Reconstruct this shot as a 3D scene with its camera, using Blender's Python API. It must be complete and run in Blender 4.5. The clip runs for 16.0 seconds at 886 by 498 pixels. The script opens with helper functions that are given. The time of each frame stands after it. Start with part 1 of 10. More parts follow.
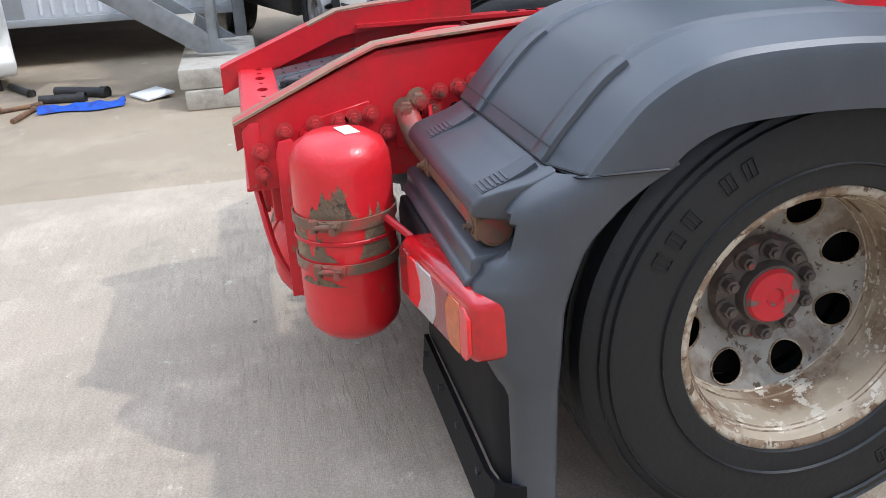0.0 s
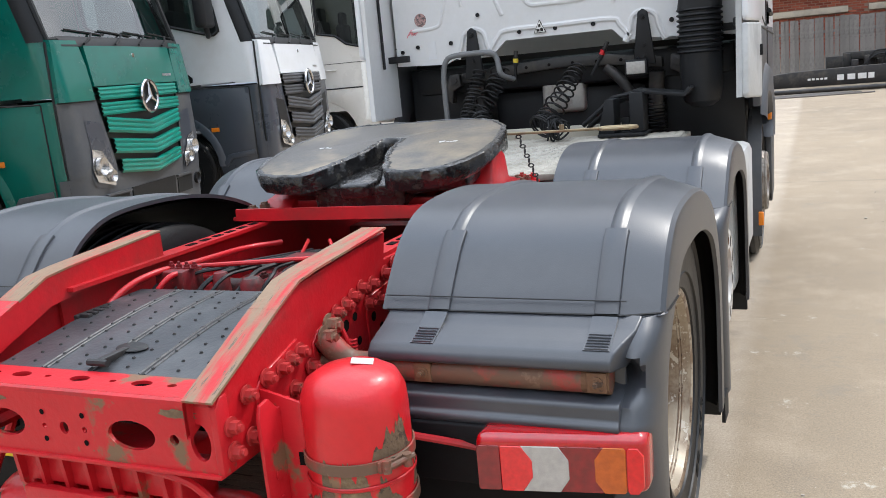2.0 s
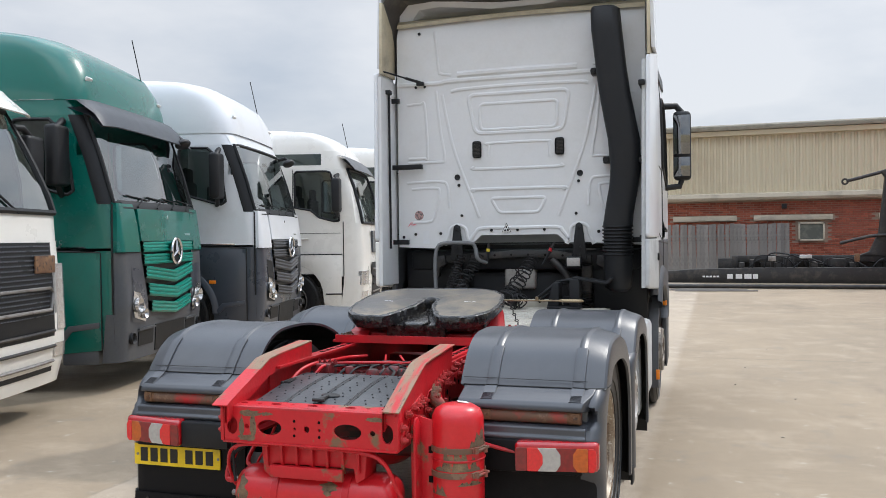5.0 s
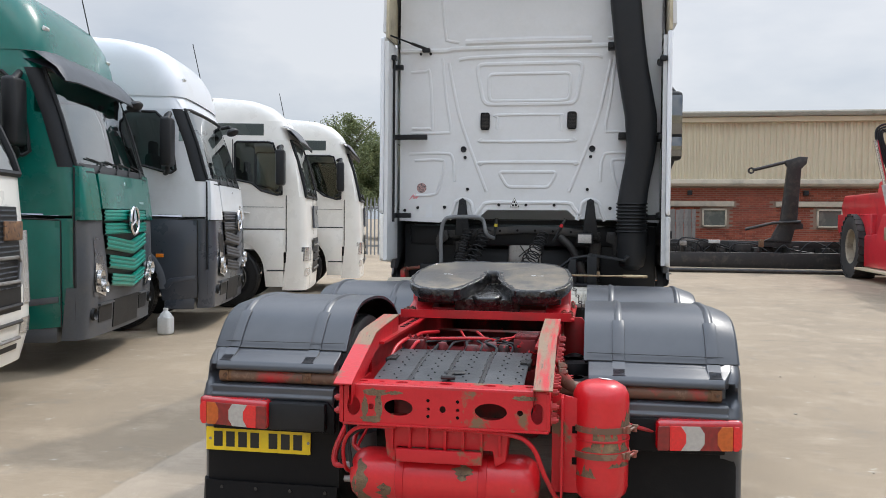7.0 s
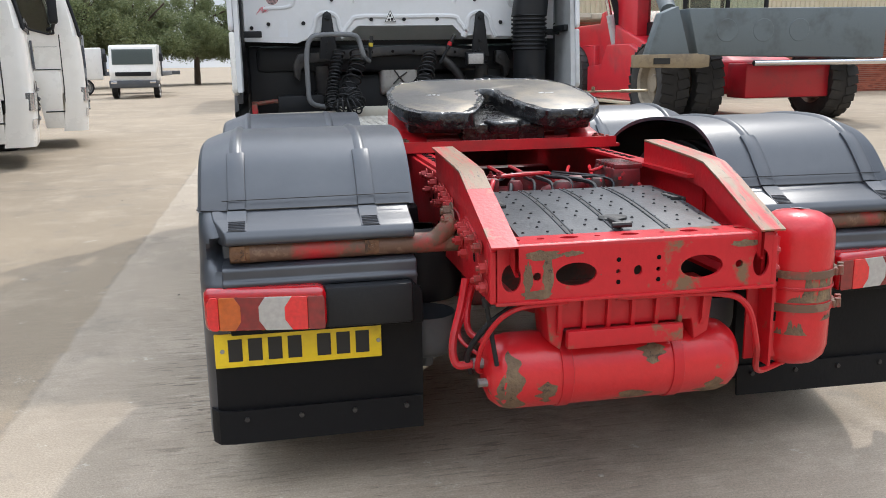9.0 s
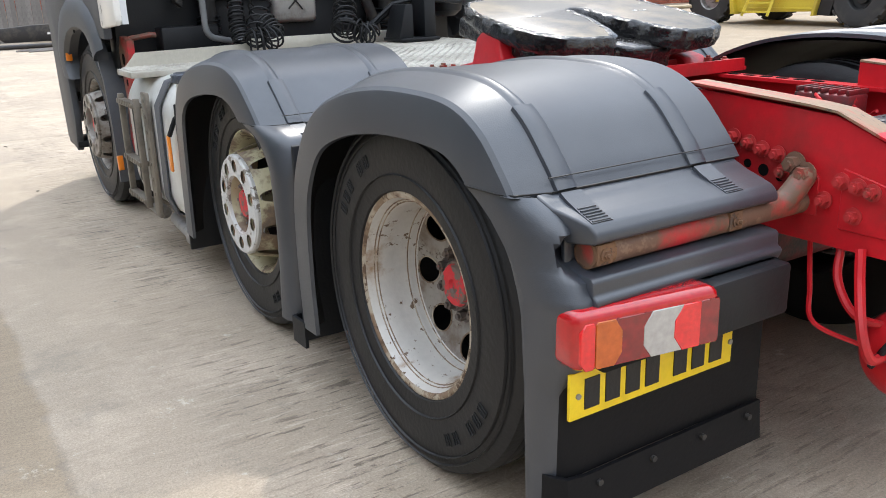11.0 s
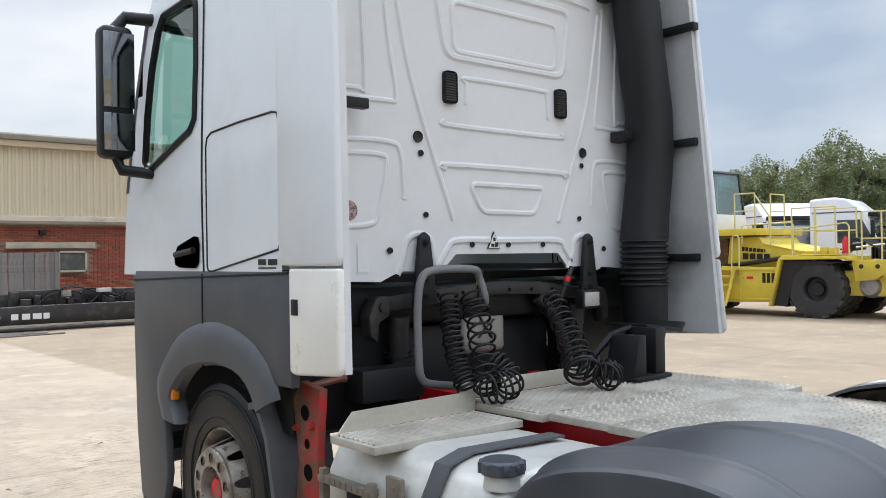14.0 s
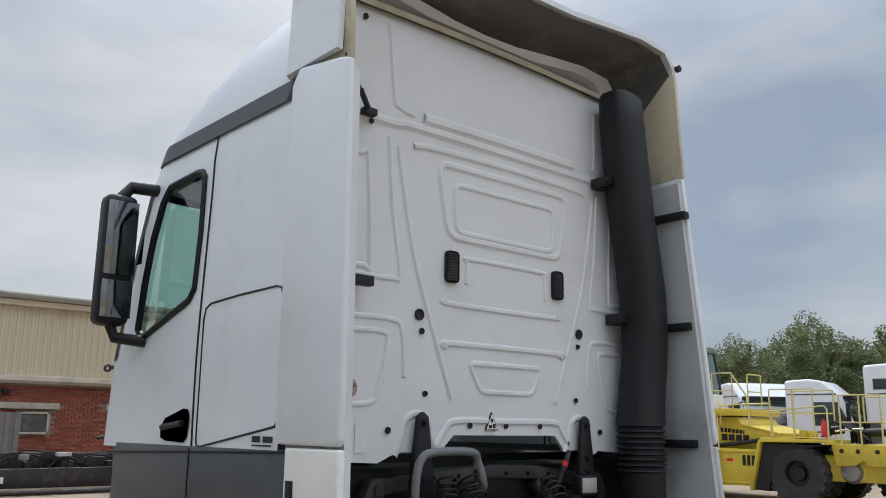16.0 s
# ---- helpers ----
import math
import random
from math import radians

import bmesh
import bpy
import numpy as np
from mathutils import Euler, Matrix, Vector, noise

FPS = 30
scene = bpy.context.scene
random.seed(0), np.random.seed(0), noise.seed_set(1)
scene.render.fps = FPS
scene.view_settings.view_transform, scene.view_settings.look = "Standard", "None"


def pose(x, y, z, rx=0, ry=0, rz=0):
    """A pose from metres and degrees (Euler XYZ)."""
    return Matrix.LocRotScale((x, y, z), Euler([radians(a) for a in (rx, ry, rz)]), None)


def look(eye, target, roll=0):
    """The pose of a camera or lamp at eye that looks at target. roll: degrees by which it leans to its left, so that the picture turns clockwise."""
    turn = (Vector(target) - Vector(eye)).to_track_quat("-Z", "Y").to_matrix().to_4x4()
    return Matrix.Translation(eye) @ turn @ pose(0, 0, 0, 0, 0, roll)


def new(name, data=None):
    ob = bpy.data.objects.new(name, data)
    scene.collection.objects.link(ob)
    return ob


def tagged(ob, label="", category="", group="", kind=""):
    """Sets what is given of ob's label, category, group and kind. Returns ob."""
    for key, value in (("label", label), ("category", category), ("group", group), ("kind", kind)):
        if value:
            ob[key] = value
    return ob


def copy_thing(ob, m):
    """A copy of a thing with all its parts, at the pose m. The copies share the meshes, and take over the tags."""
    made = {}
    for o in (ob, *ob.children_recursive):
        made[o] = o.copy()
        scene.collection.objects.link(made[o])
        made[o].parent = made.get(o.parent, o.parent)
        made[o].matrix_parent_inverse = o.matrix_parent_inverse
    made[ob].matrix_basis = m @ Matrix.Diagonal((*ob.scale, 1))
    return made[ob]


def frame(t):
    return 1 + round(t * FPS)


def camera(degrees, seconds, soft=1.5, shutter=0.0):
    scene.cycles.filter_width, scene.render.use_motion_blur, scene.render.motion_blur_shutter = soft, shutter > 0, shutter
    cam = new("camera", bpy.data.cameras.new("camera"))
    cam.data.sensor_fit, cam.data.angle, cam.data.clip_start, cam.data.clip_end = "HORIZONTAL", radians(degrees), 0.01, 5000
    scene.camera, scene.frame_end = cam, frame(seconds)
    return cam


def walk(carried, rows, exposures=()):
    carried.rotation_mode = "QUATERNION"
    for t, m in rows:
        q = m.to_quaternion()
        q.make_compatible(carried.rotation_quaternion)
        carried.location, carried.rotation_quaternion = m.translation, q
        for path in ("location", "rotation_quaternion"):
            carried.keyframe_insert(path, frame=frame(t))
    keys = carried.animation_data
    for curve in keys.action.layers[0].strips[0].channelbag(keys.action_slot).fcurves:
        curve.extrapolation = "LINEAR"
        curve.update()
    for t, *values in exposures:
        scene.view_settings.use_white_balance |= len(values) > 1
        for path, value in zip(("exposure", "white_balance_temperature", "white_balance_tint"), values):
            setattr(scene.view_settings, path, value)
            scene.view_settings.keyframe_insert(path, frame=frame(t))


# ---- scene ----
cam = camera(55.0, 16.0, 0.9)
PATH = [
    (0, (2.527, -0.949, 1.351), (0.718, -0.558, 0.594), -3.0),
    (0.5, (2.178, -1.392, 1.363), (0.483, -0.623, 0.632), -3.9),
    (1, (1.853, -1.645, 1.355), (0.447, -0.381, 0.701), -4.2),
    (1.5, (1.613, -1.852, 1.427), (0.574, -0.223, 0.912), -5.7),
    (2, (1.555, -2.27, 1.484), (0.751, -0.485, 1.073), -5.4),
    (2.5, (1.609, -2.72, 1.538), (0.853, -0.893, 1.233), -5.2),
    (3, (1.615, -3.163, 1.557), (0.904, -1.307, 1.331), -4.2),
    (3.5, (1.691, -3.545, 1.55), (1.033, -1.664, 1.383), -2.6),
    (4, (1.718, -3.924, 1.572), (1.091, -2.028, 1.471), -1.7),
    (4.5, (1.742, -4.247, 1.616), (1.122, -2.346, 1.57), -1.1),
    (4.7, (1.752, -4.333, 1.62), (1.134, -2.432, 1.59), -0.9),
    (6.8, (0.775, -4.434, 1.563), (0.381, -2.473, 1.518), 0.3),
    (7, (0.59, -4.369, 1.554), (0.245, -2.401, 1.482), 0.5),
    (7.5, (0.181, -4.137, 1.49), (-0.025, -2.154, 1.333), 0.7),
    (8, (-0.23, -3.83, 1.429), (-0.267, -1.848, 1.171), 0.3),
    (8.2, (-0.392, -3.698, 1.41), (-0.352, -1.72, 1.115), 0.2),
    (10.3, (-1.91, -2.376, 1.346), (-1.045, -0.673, 0.753), -2.3),
    (10.5, (-2.045, -2.243, 1.365), (-1.123, -0.574, 0.762), -2.2),
    (11, (-2.307, -1.82, 1.354), (-1.283, -0.211, 0.751), -1.7),
    (11.5, (-2.588, -1.387, 1.394), (-1.481, 0.175, 0.818), -1.1),
    (12, (-2.759, -0.953, 1.432), (-1.593, 0.589, 0.919), -0.4),
    (12.5, (-2.85, -0.536, 1.47), (-1.65, 1.011, 1.06), -0.1),
    (13, (-2.917, -0.171, 1.518), (-1.691, 1.384, 1.235), 0.0),
    (13.5, (-2.94, 0.103, 1.548), (-1.684, 1.654, 1.417), -0.4),
    (14, (-3.001, 0.197, 1.622), (-1.72, 1.733, 1.641), -0.9),
    (14.5, (-3.039, 0.245, 1.662), (-1.729, 1.746, 1.837), -1.5),
    (15, (-3.037, 0.226, 1.711), (-1.727, 1.705, 2.017), -1.4),
    (15.5, (-3.054, 0.233, 1.723), (-1.752, 1.691, 2.144), -0.7),
    (16, (-3.092, 0.284, 1.669), (-1.792, 1.747, 2.08), 0.7),
]
EXPOSURES = [(0, 0.14, 5630, 10), (1, 0.08, 5980, 10), (2, 0.15, 6080, 10), (3.5, 0.00, 6080, 10), (7.5, -0.12, 6080, 10), (8.2, -0.03, 6030, 10), (10.3, 0.12, 6080, 10), (11, 0.41, 6080, 10), (13, 0.38, 6080, 10),
             (14, 0.08, 6130, 10), (15, -0.20, 6130, 10), (16, -0.40, 6130, 10)]
walk(cam, [(t, look(eye, target, roll)) for t, eye, target, roll in PATH], EXPOSURES)

# ---- world and light ----
SUN = Vector((0.49, 0.68, 1.0)).normalized()
world = bpy.data.worlds.new("sky")
scene.world = world
world.use_nodes = True
wn, wl = world.node_tree.nodes, world.node_tree.links
wn.clear()
w_out = wn.new("ShaderNodeOutputWorld")
w_bg = wn.new("ShaderNodeBackground")
w_sky = wn.new("ShaderNodeTexSky")
w_sky.sky_type = 'NISHITA'
w_sky.sun_disc = False
w_sky.sun_elevation = math.asin(SUN.z)
w_sky.sun_rotation = math.atan2(SUN.x, SUN.y)
w_sky.air_density, w_sky.dust_density = 1.0, 2.0
w_tc = wn.new("ShaderNodeTexCoord")
w_map = wn.new("ShaderNodeMapping")
w_map.inputs["Scale"].default_value = (1.0, 1.0, 2.6)
w_noise = wn.new("ShaderNodeTexNoise")
w_noise.inputs["Scale"].default_value = 1.7
w_noise.inputs["Detail"].default_value = 7
w_noise.inputs["Roughness"].default_value = 0.5
w_ramp = wn.new("ShaderNodeValToRGB")
w_ramp.color_ramp.elements[0].position, w_ramp.color_ramp.elements[0].color = 0.36, (2.9, 3.5, 4.3, 1)
w_ramp.color_ramp.elements[1].position, w_ramp.color_ramp.elements[1].color = 0.62, (6.5, 6.55, 6.6, 1)
w_mix = wn.new("ShaderNodeMixRGB")
w_mix.inputs[0].default_value = 0.88
wl.new(w_tc.outputs["Generated"], w_map.inputs["Vector"])
wl.new(w_map.outputs[0], w_noise.inputs["Vector"])
wl.new(w_noise.outputs["Fac"], w_ramp.inputs[0])
wl.new(w_sky.outputs[0], w_mix.inputs[1])
wl.new(w_ramp.outputs[0], w_mix.inputs[2])
# an overcast sky grows brighter towards the zenith
w_sep = wn.new("ShaderNodeSeparateXYZ")
w_grad = wn.new("ShaderNodeMapRange")
w_grad.interpolation_type = 'SMOOTHSTEP'
w_grad.inputs[1].default_value, w_grad.inputs[2].default_value, w_grad.inputs[3].default_value, w_grad.inputs[4].default_value = 0.35, 0.95, 1.0, 3.7
w_mul = wn.new("ShaderNodeMixRGB")
w_mul.blend_type = 'MULTIPLY'
w_mul.inputs[0].default_value = 1.0
w_warm = wn.new("ShaderNodeCombineXYZ")
for w_axis, w_gain in enumerate((1.02, 1.0, 0.975)):
    w_scale = wn.new("ShaderNodeMath")
    w_scale.operation = 'MULTIPLY'
    w_scale.inputs[1].default_value = w_gain
    wl.new(w_grad.outputs[0], w_scale.inputs[0])
    wl.new(w_scale.outputs[0], w_warm.inputs[w_axis])
wl.new(w_tc.outputs["Generated"], w_sep.inputs[0])
wl.new(w_sep.outputs[2], w_grad.inputs[0])
wl.new(w_mix.outputs[0], w_mul.inputs[1])
wl.new(w_warm.outputs[0], w_mul.inputs[2])
wl.new(w_mul.outputs[0], w_bg.inputs["Color"])
w_bg.inputs["Strength"].default_value = 0.135
wl.new(w_bg.outputs[0], w_out.inputs[0])

sun_data = bpy.data.lights.new("sun", 'SUN')
sun_data.energy = 1.82
sun_data.angle = radians(1.2)
sun_data.color = (1.0, 0.93, 0.82)
sun = new("sun", sun_data)
sun.matrix_world = look(SUN * 50, (0, 0, 0))
scene.view_settings.exposure = 0.0


# ---- materials ----
def material(name, base, rough=0.5, metal=0.0, dirt=None, dirt_scale=3.0, dirt_from=0.5, dirt_to=0.7, grain=0.12, grain_scale=40.0,
             bump=0.1, bump_scale=80.0, coat=0.0, chips=None, chip_scale=9.0, chip_at=0.62, per_object=0.0, dirt_amount=1.0, stretch=None, spec=0.5):
    """A painted, plastic, metal or mineral surface: fine grain, larger stains (dirt) and sharp-edged flaws (chips)."""
    m = bpy.data.materials.new(name)
    m.use_nodes = True
    n, l = m.node_tree.nodes, m.node_tree.links
    p = n["Principled BSDF"]
    p.inputs["Metallic"].default_value = metal
    p.inputs["Coat Weight"].default_value = coat
    p.inputs["Specular IOR Level"].default_value = spec
    p.inputs["Coat Roughness"].default_value = 0.08
    tc = n.new("ShaderNodeTexCoord")
    place = tc.outputs["Object"]
    if stretch:
        grow = n.new("ShaderNodeMapping")
        grow.inputs["Scale"].default_value = stretch
        l.new(place, grow.inputs["Vector"])
        place = grow.outputs[0]
    fine = n.new("ShaderNodeTexNoise")
    fine.inputs["Scale"].default_value, fine.inputs["Detail"].default_value = grain_scale, 4
    l.new(tc.outputs["Object"], fine.inputs["Vector"])
    mul = n.new("ShaderNodeMixRGB")
    mul.blend_type = 'MULTIPLY'
    mul.inputs[0].default_value = 1.0
    mul.inputs[1].default_value = (*base, 1)
    ramp = n.new("ShaderNodeMapRange")
    ramp.inputs[3].default_value, ramp.inputs[4].default_value = 1 - grain, 1 + grain
    l.new(fine.outputs["Fac"], ramp.inputs[0])
    l.new(ramp.outputs[0], mul.inputs[2])
    colour, rough_out = mul.outputs[0], None
    if per_object:
        info = n.new("ShaderNodeObjectInfo")
        vary = n.new("ShaderNodeMapRange")
        vary.inputs[3].default_value, vary.inputs[4].default_value = 1 - per_object, 1 + per_object
        l.new(info.outputs["Random"], vary.inputs[0])
        m2 = n.new("ShaderNodeMixRGB")
        m2.blend_type = 'MULTIPLY'
        m2.inputs[0].default_value = 1.0
        l.new(colour, m2.inputs[1])
        l.new(vary.outputs[0], m2.inputs[2])
        colour = m2.outputs[0]
    rmix = n.new("ShaderNodeMapRange")
    rmix.inputs[3].default_value, rmix.inputs[4].default_value = max(rough - 0.08, 0.02), min(rough + 0.1, 1)
    big = n.new("ShaderNodeTexNoise")
    big.inputs["Scale"].default_value, big.inputs["Detail"].default_value, big.inputs["Roughness"].default_value = dirt_scale, 6, 0.65
    l.new(place, big.inputs["Vector"])
    l.new(big.outputs["Fac"], rmix.inputs[0])
    l.new(rmix.outputs[0], p.inputs["Roughness"])
    if dirt:
        step = n.new("ShaderNodeMapRange")
        step.inputs[1].default_value, step.inputs[2].default_value, step.inputs[4].default_value = dirt_from, dirt_to, dirt_amount
        l.new(big.outputs["Fac"], step.inputs[0])
        mix = n.new("ShaderNodeMixRGB")
        l.new(step.outputs[0], mix.inputs[0])
        l.new(colour, mix.inputs[1])
        mix.inputs[2].default_value = (*dirt, 1)
        colour = mix.outputs[0]
    if chips:
        spot = n.new("ShaderNodeTexNoise")
        spot.inputs["Scale"].default_value, spot.inputs["Detail"].default_value, spot.inputs["Roughness"].default_value = chip_scale, 8, 0.7
        l.new(place, spot.inputs["Vector"])
        cut = n.new("ShaderNodeMapRange")
        cut.inputs[1].default_value, cut.inputs[2].default_value = chip_at, chip_at + 0.025
        l.new(spot.outputs["Fac"], cut.inputs[0])
        mix = n.new("ShaderNodeMixRGB")
        l.new(cut.outputs[0], mix.inputs[0])
        l.new(colour, mix.inputs[1])
        mix.inputs[2].default_value = (*chips, 1)
        colour = mix.outputs[0]
    l.new(colour, p.inputs["Base Color"])
    if bump:
        bn = n.new("ShaderNodeTexNoise")
        bn.inputs["Scale"].default_value, bn.inputs["Detail"].default_value = bump_scale, 3
        l.new(tc.outputs["Object"], bn.inputs["Vector"])
        b = n.new("ShaderNodeBump")
        b.inputs["Strength"].default_value, b.inputs["Distance"].default_value = bump, 0.01
        l.new(bn.outputs["Fac"], b.inputs["Height"])
        l.new(b.outputs[0], p.inputs["Normal"])
    return m


def glass(name, tint, rough=0.02, mirror_part=0.05):
    """Tinted vehicle glass: a mirror-like skin, stronger at a slant, over a see-through pane."""
    m = bpy.data.materials.new(name)
    m.use_nodes = True
    n, l = m.node_tree.nodes, m.node_tree.links
    n.clear()
    out = n.new("ShaderNodeOutputMaterial")
    see, gloss, mix, slant = n.new("ShaderNodeBsdfTransparent"), n.new("ShaderNodeBsdfGlossy"), n.new("ShaderNodeMixShader"), n.new("ShaderNodeLayerWeight")
    see.inputs[0].default_value = (*tint, 1)
    gloss.inputs["Roughness"].default_value = rough
    slant.inputs[0].default_value = 0.5
    power = n.new("ShaderNodeMath")
    power.operation = 'POWER'
    power.inputs[1].default_value = 4.0
    reach = n.new("ShaderNodeMapRange")
    reach.inputs[3].default_value, reach.inputs[4].default_value = mirror_part, 1.0
    l.new(slant.outputs["Facing"], power.inputs[0])
    l.new(power.outputs[0], reach.inputs[0])
    l.new(reach.outputs[0], mix.inputs[0])
    l.new(see.outputs[0], mix.inputs[1])
    l.new(gloss.outputs[0], mix.inputs[2])
    l.new(mix.outputs[0], out.inputs[0])
    return m


RED = material("red chassis paint", (0.52, 0.011, 0.018), 0.38, spec=0.4, dirt=(0.19, 0.03, 0.025), dirt_scale=4, dirt_from=0.48, dirt_to=0.72, dirt_amount=0.7, coat=0.15,
               chips=(0.20, 0.10, 0.06), chip_scale=5.5, chip_at=0.71)
RED_WORN = material("red paint worn through in patches", (0.52, 0.012, 0.02), 0.4, spec=0.4, dirt=(0.19, 0.11, 0.062), dirt_scale=5, dirt_from=0.57, dirt_to=0.625, coat=0.1, chips=(0.16, 0.09, 0.05), chip_scale=11, chip_at=0.66)
RED_RAW = material("worn red paint over rust", (0.50, 0.02, 0.025), 0.5, dirt=(0.15, 0.085, 0.055), dirt_scale=4, dirt_from=0.38, dirt_to=0.52, chips=(0.21, 0.13, 0.085), chip_scale=9, chip_at=0.56)
RED_TANK = material("red tank paint with bare patches", (0.58, 0.012, 0.018), 0.33, dirt=(0.22, 0.13, 0.07), dirt_scale=4.2, dirt_from=0.60, dirt_to=0.635, coat=0.25,
                    chips=(0.07, 0.055, 0.03), chip_scale=4.3, chip_at=0.655)
FLANGE = material("scuffed bare flange", (0.25, 0.165, 0.10), 0.5, stretch=(9, 1, 1), dirt=(0.50, 0.02, 0.024), dirt_scale=2.4, dirt_from=0.46, dirt_to=0.62, chips=(0.12, 0.09, 0.06), chip_scale=16, chip_at=0.6)
GUARD = material("grey mudguard plastic", (0.036, 0.040, 0.049), 0.35, spec=0.78, dirt=(0.072, 0.078, 0.089), dirt_scale=2.2, dirt_from=0.42, dirt_to=0.75, dirt_amount=0.7, bump=0.06, bump_scale=350, grain=0.08, grain_scale=160)
BLACK = material("black plastic", (0.010, 0.011, 0.013), 0.5, spec=0.35, dirt=(0.022, 0.022, 0.022), dirt_scale=3, dirt_from=0.5, dirt_to=0.8, dirt_amount=0.6)
BARE = material("flaked bare metal", (0.15, 0.10, 0.06), 0.7, dirt=(0.26, 0.18, 0.10), dirt_scale=14, chips=(0.07, 0.045, 0.03), chip_scale=26, chip_at=0.58, bump=0.5)
PAN = material("dusty cover plastic", (0.032, 0.035, 0.040), 0.36, spec=0.6, dirt=(0.075, 0.078, 0.082), dirt_scale=5, dirt_from=0.45, dirt_to=0.7, bump=0.1)
# red darkened in its colour for the shade between the rails, with grime
SHADED_RED = material("red paint darkened for shade and grime", (0.17, 0.008, 0.012), 0.5, dirt=(0.035, 0.018, 0.016), dirt_scale=7, dirt_from=0.45, dirt_to=0.6, chips=(0.40, 0.012, 0.018), chip_scale=9, chip_at=0.62)
GREY_TRIM = material("dark grey cab trim", (0.075, 0.08, 0.09), 0.5, dirt=(0.1, 0.1, 0.1), bump=0.05, bump_scale=300)
FLAP = material("black flap rubber", (0.006, 0.006, 0.007), 0.6, spec=0.2, dirt=(0.014, 0.0135, 0.013), dirt_scale=3, dirt_from=0.5, dirt_to=0.8, bump=0.1)
# flat black that stands in for the shade inside holes and slots
HOLE_SHADE = material("black for shaded hollows", (0.006, 0.005, 0.005), 0.9, spec=0.1)
RUBBER = material("tyre rubber", (0.010, 0.0104, 0.0115), 0.46, spec=0.4, dirt=(0.022, 0.022, 0.023), dirt_scale=5, dirt_from=0.48, dirt_to=0.8, dirt_amount=0.4, bump=0.15, bump_scale=60)
WHITE = material("white cab paint", (0.74, 0.76, 0.79), 0.3, dirt=(0.6, 0.6, 0.59), dirt_scale=1.6, dirt_from=0.5, dirt_to=0.8, coat=0.35, bump=0.0, grain=0.02, dirt_amount=0.6)
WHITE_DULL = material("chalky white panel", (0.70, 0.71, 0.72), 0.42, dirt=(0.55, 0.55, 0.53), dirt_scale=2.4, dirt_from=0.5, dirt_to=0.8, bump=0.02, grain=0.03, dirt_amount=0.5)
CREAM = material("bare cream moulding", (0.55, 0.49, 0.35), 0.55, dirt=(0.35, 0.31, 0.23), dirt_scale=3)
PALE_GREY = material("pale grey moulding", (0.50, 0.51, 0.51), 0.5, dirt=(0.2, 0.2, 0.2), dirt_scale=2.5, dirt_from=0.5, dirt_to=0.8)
SPOILER_IN = material("dark mottled lining", (0.10, 0.095, 0.09), 0.7, dirt=(0.2, 0.18, 0.15), dirt_scale=3)
RIM_OLD = material("flaking painted wheel steel", (0.55, 0.53, 0.49), 0.42, dirt=(0.27, 0.17, 0.09), dirt_scale=5, dirt_from=0.56, dirt_to=0.68, chips=(0.13, 0.08, 0.045), chip_scale=24, chip_at=0.61, metal=0.1)
RIM_RUST = material("rusty wheel steel", (0.40, 0.33, 0.24), 0.42, dirt=(0.17, 0.105, 0.06), dirt_scale=5, dirt_from=0.47, dirt_to=0.58, chips=(0.56, 0.51, 0.42), chip_scale=20, chip_at=0.56, metal=0.1)
RIM_CHALK = material("chalky yellowed wheel paint", (0.50, 0.46, 0.30), 0.5, dirt=(0.2, 0.14, 0.09), dirt_scale=6, dirt_from=0.48, dirt_to=0.56, chips=(0.15, 0.11, 0.08), chip_scale=12, chip_at=0.58)
TRIM_RING = material("chipped white trim ring", (0.60, 0.59, 0.57), 0.42, dirt=(0.38, 0.34, 0.29), dirt_scale=7, dirt_from=0.5, dirt_to=0.75, chips=(0.20, 0.17, 0.14), chip_scale=14, chip_at=0.57)
STEEL = material("grey steel", (0.30, 0.29, 0.28), 0.45, metal=0.55, dirt=(0.12, 0.10, 0.08), dirt_scale=6)
DARK_STEEL = material("dark oily steel", (0.035, 0.034, 0.034), 0.5, metal=0.3, dirt=(0.08, 0.07, 0.06), dirt_scale=5)
RUST = material("brown rust", (0.16, 0.085, 0.045), 0.8, dirt=(0.28, 0.15, 0.07), dirt_scale=9, chips=(0.08, 0.05, 0.035), chip_scale=25, chip_at=0.55, bump=0.4)
ALU = material("aluminium tread", (0.47, 0.445, 0.385), 0.5, metal=0.2, dirt=(0.27, 0.245, 0.20), dirt_scale=4, dirt_from=0.42, dirt_to=0.7)
ALU_TANK = material("brushed tank aluminium", (0.66, 0.66, 0.63), 0.36, metal=0.3, dirt=(0.42, 0.40, 0.36), dirt_scale=2.5, dirt_from=0.45, dirt_to=0.75, grain_scale=14, grain=0.06)
HOSE = material("black hose", (0.006, 0.006, 0.007), 0.6, bump=0.0)
CHROME = material("bright chrome", (0.72, 0.72, 0.74), 0.12, metal=1.0, bump=0.0)
GREASE = material("black grease", (0.012, 0.012, 0.013), 0.16, bump=1.0, bump_scale=38, dirt=(0.05, 0.046, 0.04), dirt_scale=20, coat=0.4)
PLATE_TOP = material("worn coupling plate", (0.11, 0.103, 0.095), 0.40, metal=0.3, dirt=(0.25, 0.21, 0.155), dirt_scale=3, dirt_from=0.44, dirt_to=0.62, chips=(0.5, 0.5, 0.5), chip_scale=13, chip_at=0.69, bump=0.15)
LAMP_RED = material("red lamp lens", (0.42, 0.002, 0.006), 0.10, coat=0.9, bump=0.05, bump_scale=300, grain=0.3, grain_scale=60)
